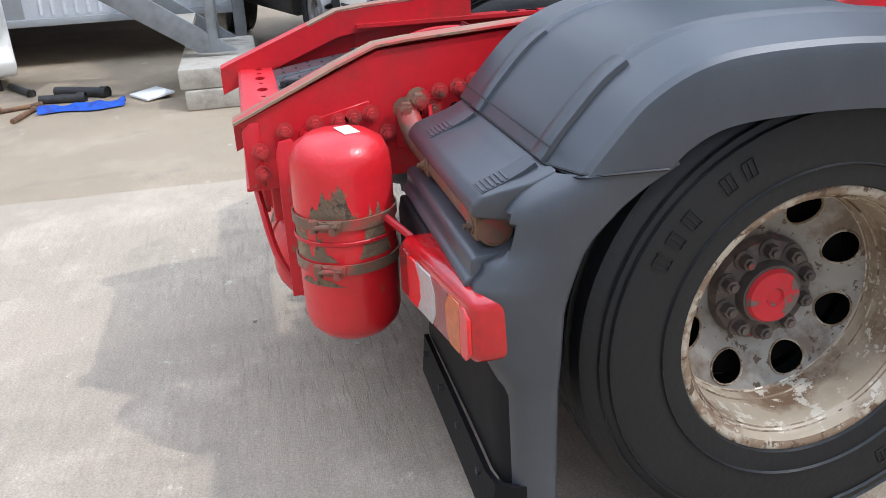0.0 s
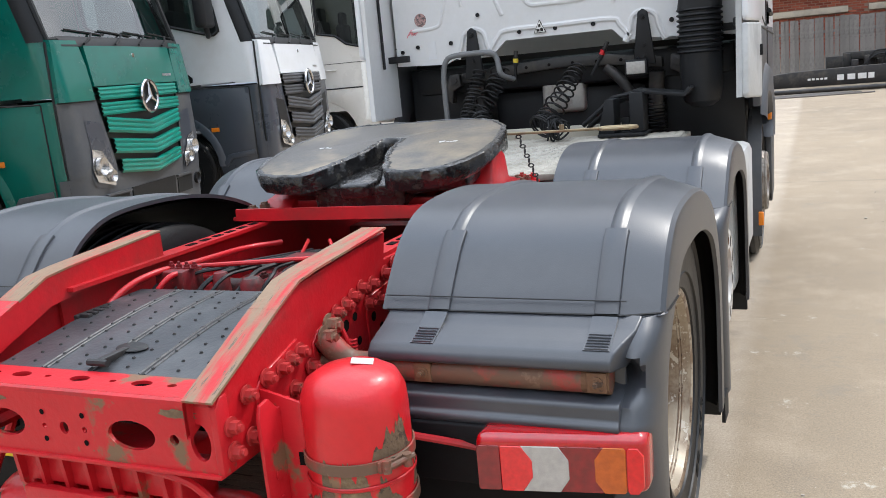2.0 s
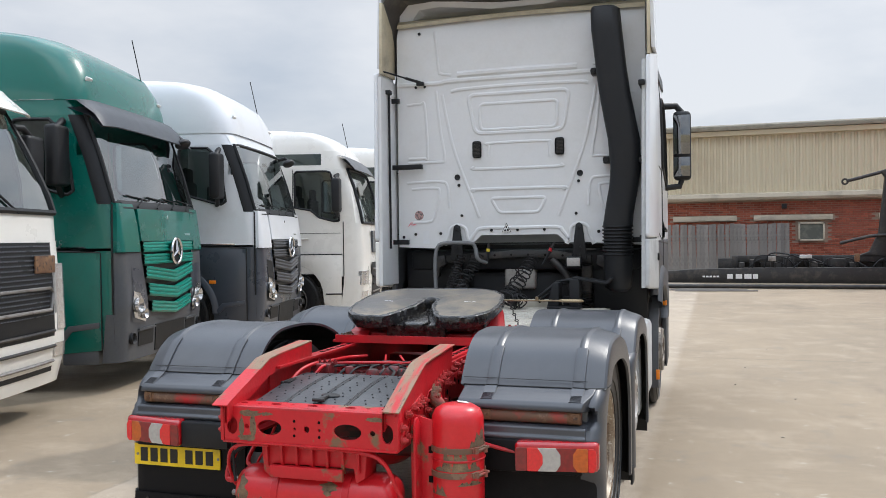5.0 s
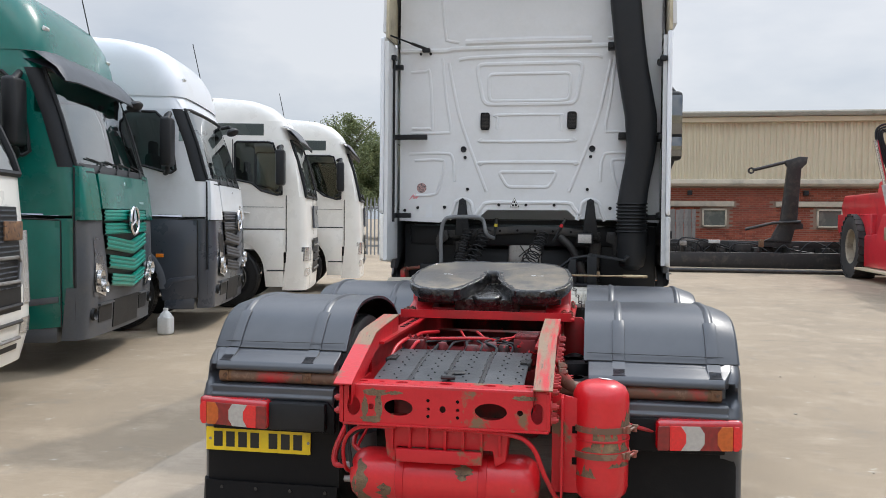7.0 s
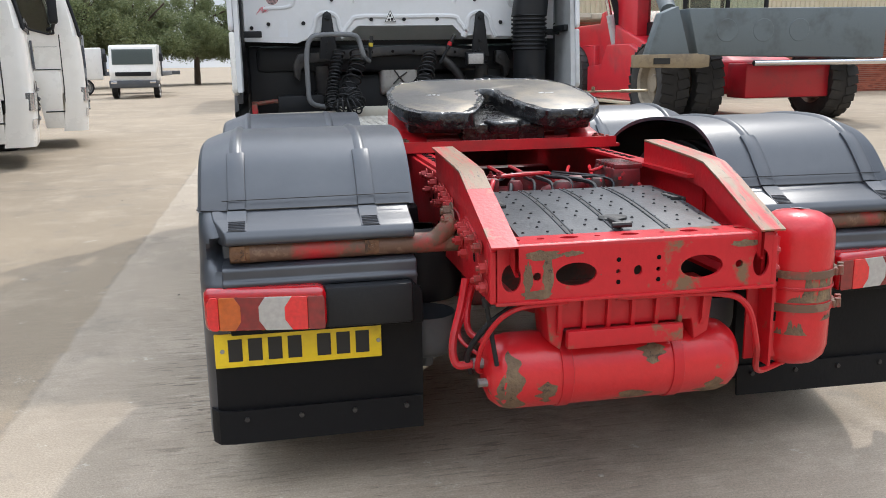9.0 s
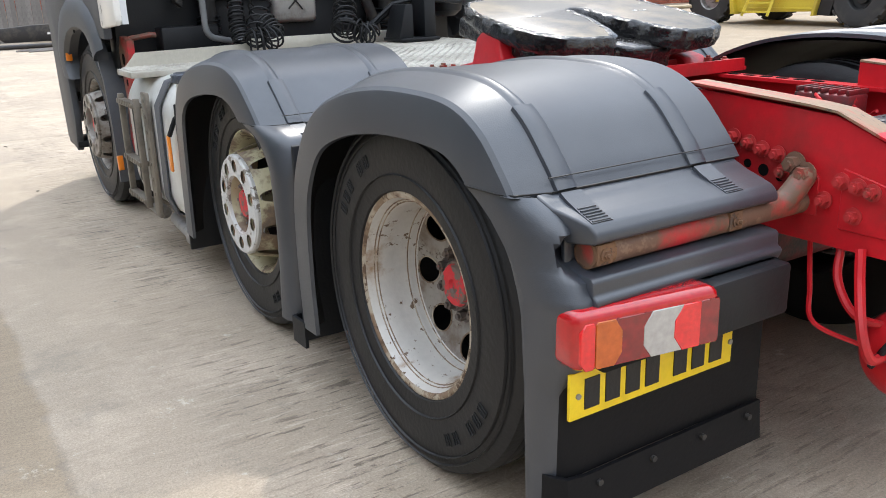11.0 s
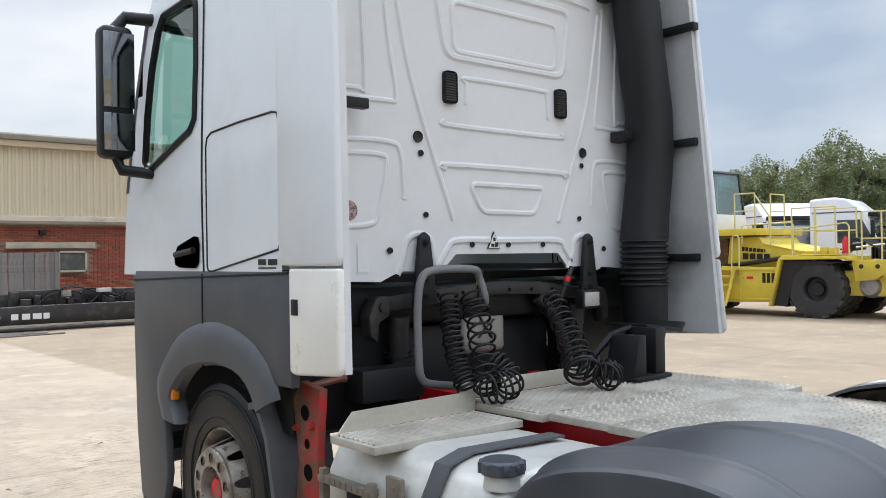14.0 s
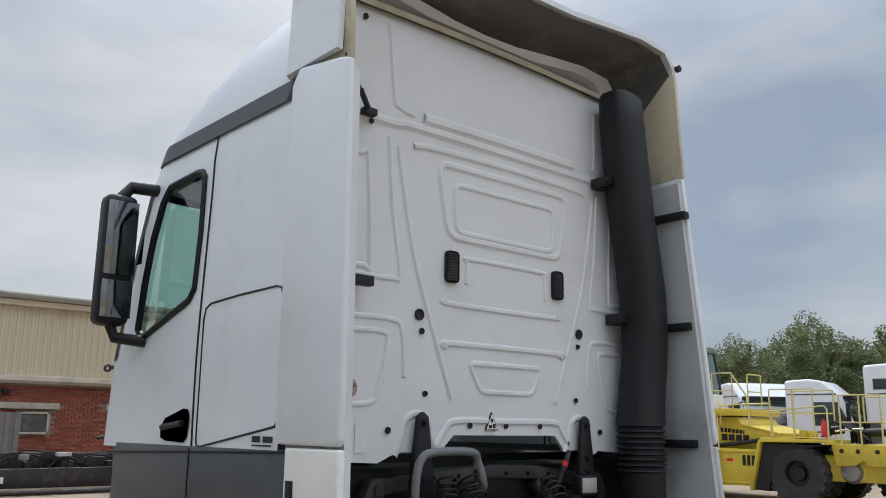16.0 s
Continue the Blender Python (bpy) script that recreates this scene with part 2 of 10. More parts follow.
REFLECTOR = material("bright red reflector", (0.68, 0.005, 0.009), 0.12, coat=1.0, bump=0.1, bump_scale=400, grain=0.3, grain_scale=90)
LAMP_DEEP = material("deep red lamp lens", (0.20, 0.001, 0.004), 0.10, coat=0.9, bump=0.12, bump_scale=500, grain=0.6, grain_scale=45)
LAMP_WHITE = material("clear lamp lens", (0.42, 0.40, 0.375), 0.2, coat=0.5, bump=0.12, bump_scale=500, grain=0.25, grain_scale=60)
LAMP_AMBER = material("amber lamp lens", (0.50, 0.10, 0.01), 0.2, coat=0.5, bump=0.12, bump_scale=500, grain=0.4, grain_scale=50)
AMBER = material("amber marker lens", (0.85, 0.24, 0.01), 0.3, coat=0.4)
YELLOW_PLATE = material("yellow reflective sheet", (0.86, 0.62, 0.01), 0.4, dirt=(0.6, 0.42, 0.02), dirt_scale=6)
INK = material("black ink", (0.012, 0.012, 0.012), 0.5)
PAPER = material("white sticker", (0.78, 0.78, 0.76), 0.6)
GREEN = material("deep green cab paint", (0.003, 0.135, 0.105), 0.25, coat=0.4, bump=0.0, grain=0.03, dirt=(0.006, 0.10, 0.078), dirt_scale=1.5)
VISOR = material("dark sun visor", (0.030, 0.034, 0.042), 0.35)
GREEN_SLAT = material("green grille paint", (0.010, 0.26, 0.20), 0.3, coat=0.3, grain=0.04)
OFF_WHITE = material("cream white cab paint", (0.84, 0.82, 0.77), 0.28, coat=0.4, bump=0.0, grain=0.02, dirt=(0.74, 0.72, 0.67), dirt_scale=1.2, dirt_amount=0.6)
SLATE = material("slate cab paint", (0.058, 0.066, 0.084), 0.28, coat=0.3, grain=0.04)
YELLOW = material("yellow machine paint", (0.64, 0.50, 0.045), 0.45, dirt=(0.42, 0.32, 0.07), dirt_scale=1.5, dirt_from=0.5, dirt_to=0.8, chips=(0.25, 0.16, 0.06), chip_scale=4, chip_at=0.66)
MACHINE_RED = material("red machine paint", (0.62, 0.02, 0.035), 0.35, coat=0.2, dirt=(0.4, 0.04, 0.05), dirt_scale=1.2)
MACHINE_GREY = material("blue grey machine paint", (0.13, 0.155, 0.165), 0.62, dirt=(0.08, 0.09, 0.09), dirt_scale=1.3)
CLADDING = material("cream sheet cladding", (0.60, 0.53, 0.38), 0.5, dirt=(0.45, 0.38, 0.26), dirt_scale=0.5, dirt_from=0.45, dirt_to=0.8)
STONE = material("pale stone band", (0.52, 0.46, 0.36), 0.8, dirt=(0.35, 0.31, 0.25), dirt_scale=1.5)
ROOF_GREY = material("lichened roof edge", (0.28, 0.26, 0.21), 0.85, dirt=(0.18, 0.17, 0.13), dirt_scale=2)
TIMBER = material("weathered fence board", (0.22, 0.205, 0.19), 0.85, dirt=(0.14, 0.13, 0.12), dirt_scale=6, per_object=0.15)
BRICK = material("red brick", (0.34, 0.095, 0.055), 0.85, dirt=(0.22, 0.07, 0.045), dirt_scale=3, per_object=0.3, bump=0.3)
MORTAR = material("mortar", (0.36, 0.27, 0.21), 0.9)
CONCRETE_BLOCK = material("cast concrete block", (0.40, 0.36, 0.30), 0.9, dirt=(0.25, 0.22, 0.18), dirt_scale=6, bump=0.4)
CABIN_WHITE = material("white cabin steel", (0.66, 0.68, 0.71), 0.4, dirt=(0.5, 0.5, 0.5), dirt_scale=1.5)
CABIN_SHADE_GREY = material("grey of the shaded cabin wall and floor rail", (0.34, 0.35, 0.36), 0.5, dirt=(0.27, 0.27, 0.27), dirt_scale=1.5)
STAIR_GREY = material("galvanised stair steel", (0.25, 0.265, 0.28), 0.5, metal=0.3, dirt=(0.17, 0.17, 0.17), dirt_scale=5)
CLOTH = material("blue cloth", (0.02, 0.09, 0.5), 0.8, bump=0.5, bump_scale=30, dirt=(0.03, 0.05, 0.25), dirt_scale=12)
BARK = material("bark", (0.09, 0.065, 0.045), 0.9, bump=0.5)
SEAT = material("cab interior", (0.13, 0.13, 0.135), 0.8)
DASH = material("grey dashboard", (0.38, 0.38, 0.36), 0.8)
GLASS_CLEAR = glass("clear machine glass", (0.74, 0.83, 0.81), mirror_part=0.08)
GLASS_DARK = glass("dark cab glass", (0.22, 0.26, 0.25), mirror_part=0.06)
GLASS_SCREEN = glass("windscreen glass", (0.68, 0.79, 0.76), mirror_part=0.34)
GLASS_GREEN = glass("green side glass", (0.55, 0.86, 0.76), mirror_part=0.08)
# dark tint paints the dark reflection that the surroundings here don't give
MIRROR = material("mirror", (0.22, 0.23, 0.24), 0.03, metal=1.0, bump=0.0, grain=0.0)
HEADLAMP = material("headlamp reflector", (0.62, 0.62, 0.62), 0.14, metal=0.75, bump=0.12, bump_scale=45, grain=0.2, grain_scale=22)


def leaf_material(name, a, b):
    m = bpy.data.materials.new(name)
    m.use_nodes = True
    n, l = m.node_tree.nodes, m.node_tree.links
    p = n["Principled BSDF"]
    p.inputs["Roughness"].default_value = 0.6
    geo = n.new("ShaderNodeNewGeometry")
    mix = n.new("ShaderNodeMixRGB")
    mix.inputs[1].default_value, mix.inputs[2].default_value = (*a, 1), (*b, 1)
    l.new(geo.outputs["Random Per Island"], mix.inputs[0])
    l.new(mix.outputs[0], p.inputs["Base Color"])
    thin, both = n.new("ShaderNodeBsdfTranslucent"), n.new("ShaderNodeMixShader")
    both.inputs[0].default_value = 0.4
    l.new(mix.outputs[0], thin.inputs[0])
    l.new(p.outputs[0], both.inputs[1])
    l.new(thin.outputs[0], both.inputs[2])
    l.new(both.outputs[0], n["Material Output"].inputs[0])
    return m


LEAVES = leaf_material("tree leaves", (0.12, 0.15, 0.065), (0.25, 0.28, 0.13))


def ground_material():
    """Worn concrete: broad patches, brushed streaks, stains, pits and sawn joints."""
    m = bpy.data.materials.new("yard concrete")
    m.use_nodes = True
    n, l = m.node_tree.nodes, m.node_tree.links
    p = n["Principled BSDF"]
    p.inputs["Roughness"].default_value = 0.85
    tc = n.new("ShaderNodeTexCoord")

    def noise_tex(scale, detail=5, rough=0.6, stretch=(1, 1, 1), turn=0.0):
        mp = n.new("ShaderNodeMapping")
        mp.inputs["Scale"].default_value = stretch
        mp.inputs["Rotation"].default_value = (0, 0, turn)
        t = n.new("ShaderNodeTexNoise")
        t.inputs["Scale"].default_value, t.inputs["Detail"].default_value, t.inputs["Roughness"].default_value = scale, detail, rough
        l.new(tc.outputs["Object"], mp.inputs["Vector"])
        l.new(mp.outputs[0], t.inputs["Vector"])
        return t.outputs["Fac"]

    def ranged(src, a, b, c=0.0, d=1.0):
        r = n.new("ShaderNodeMapRange")
        r.inputs[1].default_value, r.inputs[2].default_value, r.inputs[3].default_value, r.inputs[4].default_value = a, b, c, d
        l.new(src, r.inputs[0])
        return r.outputs[0]

    def mixed(fac, a, b, mode='MIX'):
        x = n.new("ShaderNodeMixRGB")
        x.blend_type = mode
        if isinstance(fac, float):
            x.inputs[0].default_value = fac
        else:
            l.new(fac, x.inputs[0])
        for k, v in ((1, a), (2, b)):
            if isinstance(v, tuple):
                x.inputs[k].default_value = (*v, 1)
            else:
                l.new(v, x.inputs[k])
        return x.outputs[0]

    col = mixed(ranged(noise_tex(0.35, 4), 0.35, 0.65), (0.40, 0.335, 0.262), (0.32, 0.27, 0.215))
    col = mixed(ranged(noise_tex(1.6, 8, 0.7), 0.5, 0.72), col, (0.47, 0.40, 0.325))
    col = mixed(ranged(noise_tex(0.8, 7, 0.7, (1, 0.5, 1), 0.5), 0.55, 0.75, 0, 0.65), col, (0.205, 0.178, 0.155))
    # brushed strokes across the slab, strongest in patches
    streak = ranged(noise_tex(34, 5, 0.75, (0.16, 1, 1), 0.26), 0.36, 0.66, 0.92, 1.06)
    col = mixed(ranged(noise_tex(0.45, 3, 0.5), 0.42, 0.58, 0.1, 1.0), col, mixed(1.0, col, streak, 'MULTIPLY'))
    pits = ranged(noise_tex(26, 4, 0.6, (0.14, 1, 1), 0.26), 0.655, 0.69, 0, 0.6)
    # the bay beside the lorry: a paler pour, tined across while wet; its tone is also raised to lighten the shade there
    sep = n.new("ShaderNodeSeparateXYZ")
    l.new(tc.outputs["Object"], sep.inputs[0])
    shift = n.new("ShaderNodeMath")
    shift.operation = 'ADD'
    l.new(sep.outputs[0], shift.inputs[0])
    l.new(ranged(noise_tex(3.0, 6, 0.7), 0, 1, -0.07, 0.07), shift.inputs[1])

    def within(src, a, b, c, d):
        both = n.new("ShaderNodeMath")
        both.operation = 'MULTIPLY'
        l.new(ranged(src, a, b), both.inputs[0])
        l.new(ranged(src, c, d, 1.0, 0.0), both.inputs[1])
        return both.outputs[0]

    def product(a, b):
        both = n.new("ShaderNodeMath")
        both.operation = 'MULTIPLY'
        l.new(a, both.inputs[0])
        l.new(b, both.inputs[1])
        return both.outputs[0]

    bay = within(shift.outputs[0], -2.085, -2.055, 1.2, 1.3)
    # slab tone plus a lift in the shaded bay, a cut on sunlit ground outside
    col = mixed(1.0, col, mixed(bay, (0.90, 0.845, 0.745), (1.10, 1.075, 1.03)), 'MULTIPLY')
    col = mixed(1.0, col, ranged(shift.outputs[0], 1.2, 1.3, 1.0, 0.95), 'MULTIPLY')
    tined = product(product(within(shift.outputs[0], -1.72, -1.45, -0.3, 0.9), ranged(sep.outputs[1], -1.6, 0.2, 0.1, 1.0)), ranged(noise_tex(0.9, 4, 0.6), 0.36, 0.56, 0.25, 1.0))
    lines = ranged(noise_tex(52, 3, 0.6, (0.09, 1, 1)), 0.55, 0.575)
    broken = ranged(noise_tex(16, 5, 0.8, (0.5, 1, 1)), 0.42, 0.54)
    tine = product(product(lines, broken), tined)
    col = mixed(product(pits, ranged(tined, 0, 1, 0.1, 1.0)), col, (0.17, 0.15, 0.125))
    col = mixed(ranged(tine, 0, 1, 0, 0.9), col, (0.155, 0.125, 0.098))
    col = mixed(product(tined, ranged(noise_tex(48, 3, 0.6, (0.11, 1, 1)), 0.42, 0.38, 0, 0.4)), col, (0.64, 0.545, 0.44))
    speck = ranged(noise_tex(120, 4, 0.85), 0.3, 0.7, 0.66, 1.28)
    col = mixed(1.0, col, speck, 'MULTIPLY')
    col = mixed(ranged(noise_tex(9, 6, 0.75), 0.68, 0.74, 0, 0.6), col, (0.13, 0.12, 0.11))
    col = mixed(ranged(noise_tex(46, 3, 0.7), 0.715, 0.74, 0, 0.9), col, (0.72, 0.68, 0.60))
    col = mixed(ranged(noise_tex(38, 3, 0.7, (1, 0.8, 1), 0.9), 0.72, 0.745, 0, 0.8), col, (0.10, 0.09, 0.08))
    # pale crumbs of cement, and sawn joints far apart
    col = mixed(ranged(noise_tex(5, 8, 0.8), 0.61, 0.67, 0, 0.75), col, (0.58, 0.53, 0.44))
    col = mixed(ranged(noise_tex(2.2, 8, 0.75), 0.56, 0.64, 0, 0.4), col, (0.22, 0.195, 0.16))

    def joint(out, step, offset):
        a = n.new("ShaderNodeMath")
        a.operation = 'ADD'
        a.inputs[1].default_value = offset
        l.new(out, a.inputs[0])
        b = n.new("ShaderNodeMath")
        b.operation = 'PINGPONG'
        b.inputs[1].default_value = step / 2
        l.new(a.outputs[0], b.inputs[0])
        return ranged(b.outputs[0], 0.006, 0.02, 1.0, 0.0)

    col = mixed(product(joint(sep.outputs[1], 12.0, -7.25), ranged(noise_tex(1.5, 3), 0.35, 0.6, 0.2, 0.6)), col, (0.12, 0.105, 0.085))
    col = mixed(product(joint(shift.outputs[0], 9.0, 2.07), ranged(noise_tex(6, 5, 0.7), 0.45, 0.62, 0.0, 0.45)), col, (0.16, 0.14, 0.115))
    l.new(col, p.inputs["Base Color"])
    b1 = n.new("ShaderNodeBump")
    b1.inputs["Strength"].default_value, b1.inputs["Distance"].default_value = 0.14, 0.01
    l.new(noise_tex(34, 5, 0.7, (0.10, 1, 1), 0.26), b1.inputs["Height"])
    b2 = n.new("ShaderNodeBump")
    b2.inputs["Strength"].default_value, b2.inputs["Distance"].default_value = 0.5, 0.006
    l.new(noise_tex(170, 4, 0.7), b2.inputs["Height"])
    b3 = n.new("ShaderNodeBump")
    b3.inputs["Strength"].default_value, b3.inputs["Distance"].default_value = 0.5, -0.006
    l.new(tine, b3.inputs["Height"])
    l.new(b1.outputs[0], b3.inputs["Normal"])
    l.new(b3.outputs[0], b2.inputs["Normal"])
    l.new(b2.outputs[0], p.inputs["Normal"])
    return m


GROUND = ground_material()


# ---- mesh helpers ----
def part(name, bm, mat, parent=None, label="", smooth=40):
    """Links a bmesh as one mesh object, under a thing or a part if given; smooth is the largest angle shaded as a curve."""
    me = bpy.data.meshes.new(name)
    bmesh.ops.recalc_face_normals(bm, faces=bm.faces)
    bm.to_mesh(me)
    bm.free()
    me.materials.append(mat)
    if smooth:
        me.shade_smooth()
        me.set_sharp_from_angle(angle=radians(smooth))
    ob = new(name, me)
    if parent is not None:
        ob.parent = parent
    if label:
        ob["label"] = label
    return ob


def thing(name, label, category, m=None, group="", kind=""):
    ob = new(name)
    ob.empty_display_size = 0.2
    if m is not None:
        ob.matrix_world = m
    return tagged(ob, label, category, group, kind)


def box(bm, x0, x1, y0, y1, z0, z1, bevel=0.0, seg=2, m=None):
    r = bmesh.ops.create_cube(bm, size=1, matrix=Matrix.LocRotScale(((x0 + x1) / 2, (y0 + y1) / 2, (z0 + z1) / 2), None, (x1 - x0, y1 - y0, z1 - z0)))
    vs = r["verts"]
    if bevel:
        es = list({e for v in vs for e in v.link_edges})
        out = bmesh.ops.bevel(bm, geom=es, offset=bevel, segments=seg, affect='EDGES', profile=0.5)
        vs = list({v for f in out["faces"] for v in f.verts} | {v for v in vs if v.is_valid})
        vs = list({v for v in vs} | {w for v in vs for f in v.link_faces for w in f.verts})
    if m is not None:
        bmesh.ops.transform(bm, matrix=m, verts=vs)
    return bm


def B():
    return bmesh.new()


def cyl(bm, p0, p1, r0, r1=None, seg=20, cap=True):
    p0, p1 = Vector(p0), Vector(p1)
    r1 = r0 if r1 is None else r1
    d = p1 - p0
    q = d.to_track_quat('Z', 'Y').to_matrix()
    a, b = [], []
    for k in range(seg):
        w = 2 * math.pi * k / seg
        o = q @ Vector((math.cos(w), math.sin(w), 0))
        a.append(bm.verts.new(p0 + o * r0))
        b.append(bm.verts.new(p1 + o * r1))
    for k in range(seg):
        bm.faces.new((a[k], a[(k + 1) % seg], b[(k + 1) % seg], b[k]))
    if cap:
        bm.faces.new(a[::-1])
        bm.faces.new(b)
    return bm


def lathe(bm, profile, m=None, seg=40, closed=False):
    """Turns a profile of (radius, along) about the local z axis."""
    m = m or Matrix()
    rings = []
    for r, a in profile:
        rings.append([bm.verts.new(m @ Vector((r * math.cos(2 * math.pi * k / seg), r * math.sin(2 * math.pi * k / seg), a))) for k in range(seg)] if r > 1e-6
                     else [bm.verts.new(m @ Vector((0, 0, a)))])
    pairs = list(zip(rings, rings[1:])) + ([(rings[-1], rings[0])] if closed else [])
    for a, b in pairs:
        for k in range(seg):
            k2 = (k + 1) % seg
            if len(a) == 1 and len(b) == 1:
                continue
            if len(a) == 1:
                bm.faces.new((a[0], b[k2], b[k]))
            elif len(b) == 1:
                bm.faces.new((a[k], a[k2], b[0]))
            else:
                bm.faces.new((a[k], a[k2], b[k2], b[k]))
    return bm


def tube(bm, pts, r, seg=8, cap=True):
    """A round bar along a line of points."""
    pts = [Vector(p) for p in pts]
    rings, up = [], None
    for i, p in enumerate(pts):
        d = (pts[min(i + 1, len(pts) - 1)] - pts[max(i - 1, 0)]).normalized()
        if up is None:
            up = Vector((0, 0, 1)) if abs(d.z) < 0.9 else Vector((1, 0, 0))
        side = d.cross(up).normalized()
        up = side.cross(d).normalized()
        rings.append([bm.verts.new(p + (side * math.cos(2 * math.pi * k / seg) + up * math.sin(2 * math.pi * k / seg)) * r) for k in range(seg)])
    for a, b in zip(rings, rings[1:]):
        for k in range(seg):
            bm.faces.new((a[k], a[(k + 1) % seg], b[(k + 1) % seg], b[k]))
    if cap:
        bm.faces.new(rings[0][::-1])
        bm.faces.new(rings[-1])
    return bm


def strip(bm, pts, r=0.012, closed=True, seg=6):
    pts = list(pts)
    return tube(bm, pts + ([pts[0], pts[1]] if closed else []), r, seg, cap=not closed)


def curve_pts(ctrl, n=8):
    """A smooth line through control points (Catmull-Rom)."""
    c = [Vector(p) for p in ctrl]
    c = [2 * c[0] - c[1]] + c + [2 * c[-1] - c[-2]]
    out = []
    for i in range(1, len(c) - 2):
        for k in range(n):
            t = k / n
            a, b, d, e = c[i - 1], c[i], c[i + 1], c[i + 2]
            out.append(0.5 * ((2 * b) + (d - a) * t + (2 * a - 5 * b + 4 * d - e) * t * t + (3 * b - a - 3 * d + e) * t ** 3))
    return out + [c[-2]]


def prism(bm, poly, axis, a0, a1, bevel=0.0, seg=2):
    """A flat outline pushed along an axis. poly: 2D points in the two other axes, in x, y, z order."""
    def at(p, a):
        return {"x": (a, p[0], p[1]), "y": (p[0], a, p[1]), "z": (p[0], p[1], a)}[axis]
    lo = [bm.verts.new(at(p, a0)) for p in poly]
    hi = [bm.verts.new(at(p, a1)) for p in poly]
    k = len(poly)
    fs = [bm.faces.new(lo[::-1]), bm.faces.new(hi)]
    fs += [bm.faces.new((lo[i], lo[(i + 1) % k], hi[(i + 1) % k], hi[i])) for i in range(k)]
    if bevel:
        bmesh.ops.recalc_face_normals(bm, faces=fs)
        es = list({e for f in fs for e in f.edges})
        bmesh.ops.bevel(bm, geom=es, offset=bevel, segments=seg, affect='EDGES', profile=0.5)
    return bm


def sheet(bm, rows, thick=None):
    """A skin over a grid of points; thick: pushed out along -normal into a solid."""
    g = [[bm.verts.new(p) for p in row] for row in rows]
    fs = [bm.faces.new((g[i][j], g[i][j + 1], g[i + 1][j + 1], g[i + 1][j])) for i in range(len(g) - 1) for j in range(len(g[0]) - 1)]
    if thick:
        bmesh.ops.recalc_face_normals(bm, faces=fs)
        bmesh.ops.solidify(bm, geom=fs, thickness=thick)
    return bm


def bolt(bm, p, d, r=0.016, h=0.016):
    """A hexagon head on a washer."""
    p, d = Vector(p), Vector(d).normalized()
    cyl(bm, p, p + d * 0.004, r * 1.5, seg=14)
    cyl(bm, p + d * 0.004, p + d * h, r, seg=6)
    cyl(bm, p + d * h, p + d * (h + 0.008), r * 0.55, seg=8)
    return bm


def reach_to(poly, cu, cv, c, s):
    """How far a ray from the centre goes to the edge of an outline round it."""
    best = None
    for (a, b), (d, e) in zip(poly, poly[1:] + poly[:1]):
        ex, ey = d - a, e - b
        den = c * ey - s * ex
        if abs(den) < 1e-12:
            continue
        t = ((a - cu) * ey - (b - cv) * ex) / den
        k = ((a - cu) * s - (b - cv) * c) / den
        if t > 1e-9 and -1e-6 <= k <= 1 + 1e-6 and (best is None or t > best):
            best = t
    return best or 0.0


def cut_patch(bm, f, u0, u1, v0, v1, poly, steps=3):
    """A patch of the surface f(u, v) over a rectangle, with an outline cut out of it. Returns the points of the cut edge."""
    cu, cv = sum(p[0] for p in poly) / len(poly), sum(p[1] for p in poly) / len(poly)
    rect = [(u0, v0), (u1, v0), (u1, v1), (u0, v1)]
    ang = sorted({round(math.atan2(b - cv, a - cu), 6) for a, b in poly + rect})
    ang = sorted(set(ang) | {round(a + (b - a) * k / 4, 6) for a, b in zip(ang, ang[1:] + [ang[0] + 2 * math.pi]) if b - a > 0.2 for k in (1, 2, 3)})
    rows = []
    for w in ang:
        c, s = math.cos(w), math.sin(w)
        ri, ro = reach_to(poly, cu, cv, c, s), reach_to(rect, cu, cv, c, s)
        rows.append([bm.verts.new(f(cu + c * (ri + (ro - ri) * k / steps), cv + s * (ri + (ro - ri) * k / steps))) for k in range(steps + 1)])
    for a, b in zip(rows, rows[1:] + rows[:1]):
        for k in range(steps):
            bm.faces.new((a[k], b[k], b[k + 1], a[k + 1]))
    return [r[0].co.copy() for r in rows]


def holed(bm, f, u0, u1, v0, v1, uc, vc, hu, hv, n=20):
    """A patch of the surface f(u, v) with one round hole through it."""
    cut_patch(bm, f, u0, u1, v0, v1, [(uc + hu * math.cos(2 * math.pi * (k + 0.5) / n), vc + hv * math.sin(2 * math.pi * (k + 0.5) / n)) for k in range(n)], 2)
    return bm


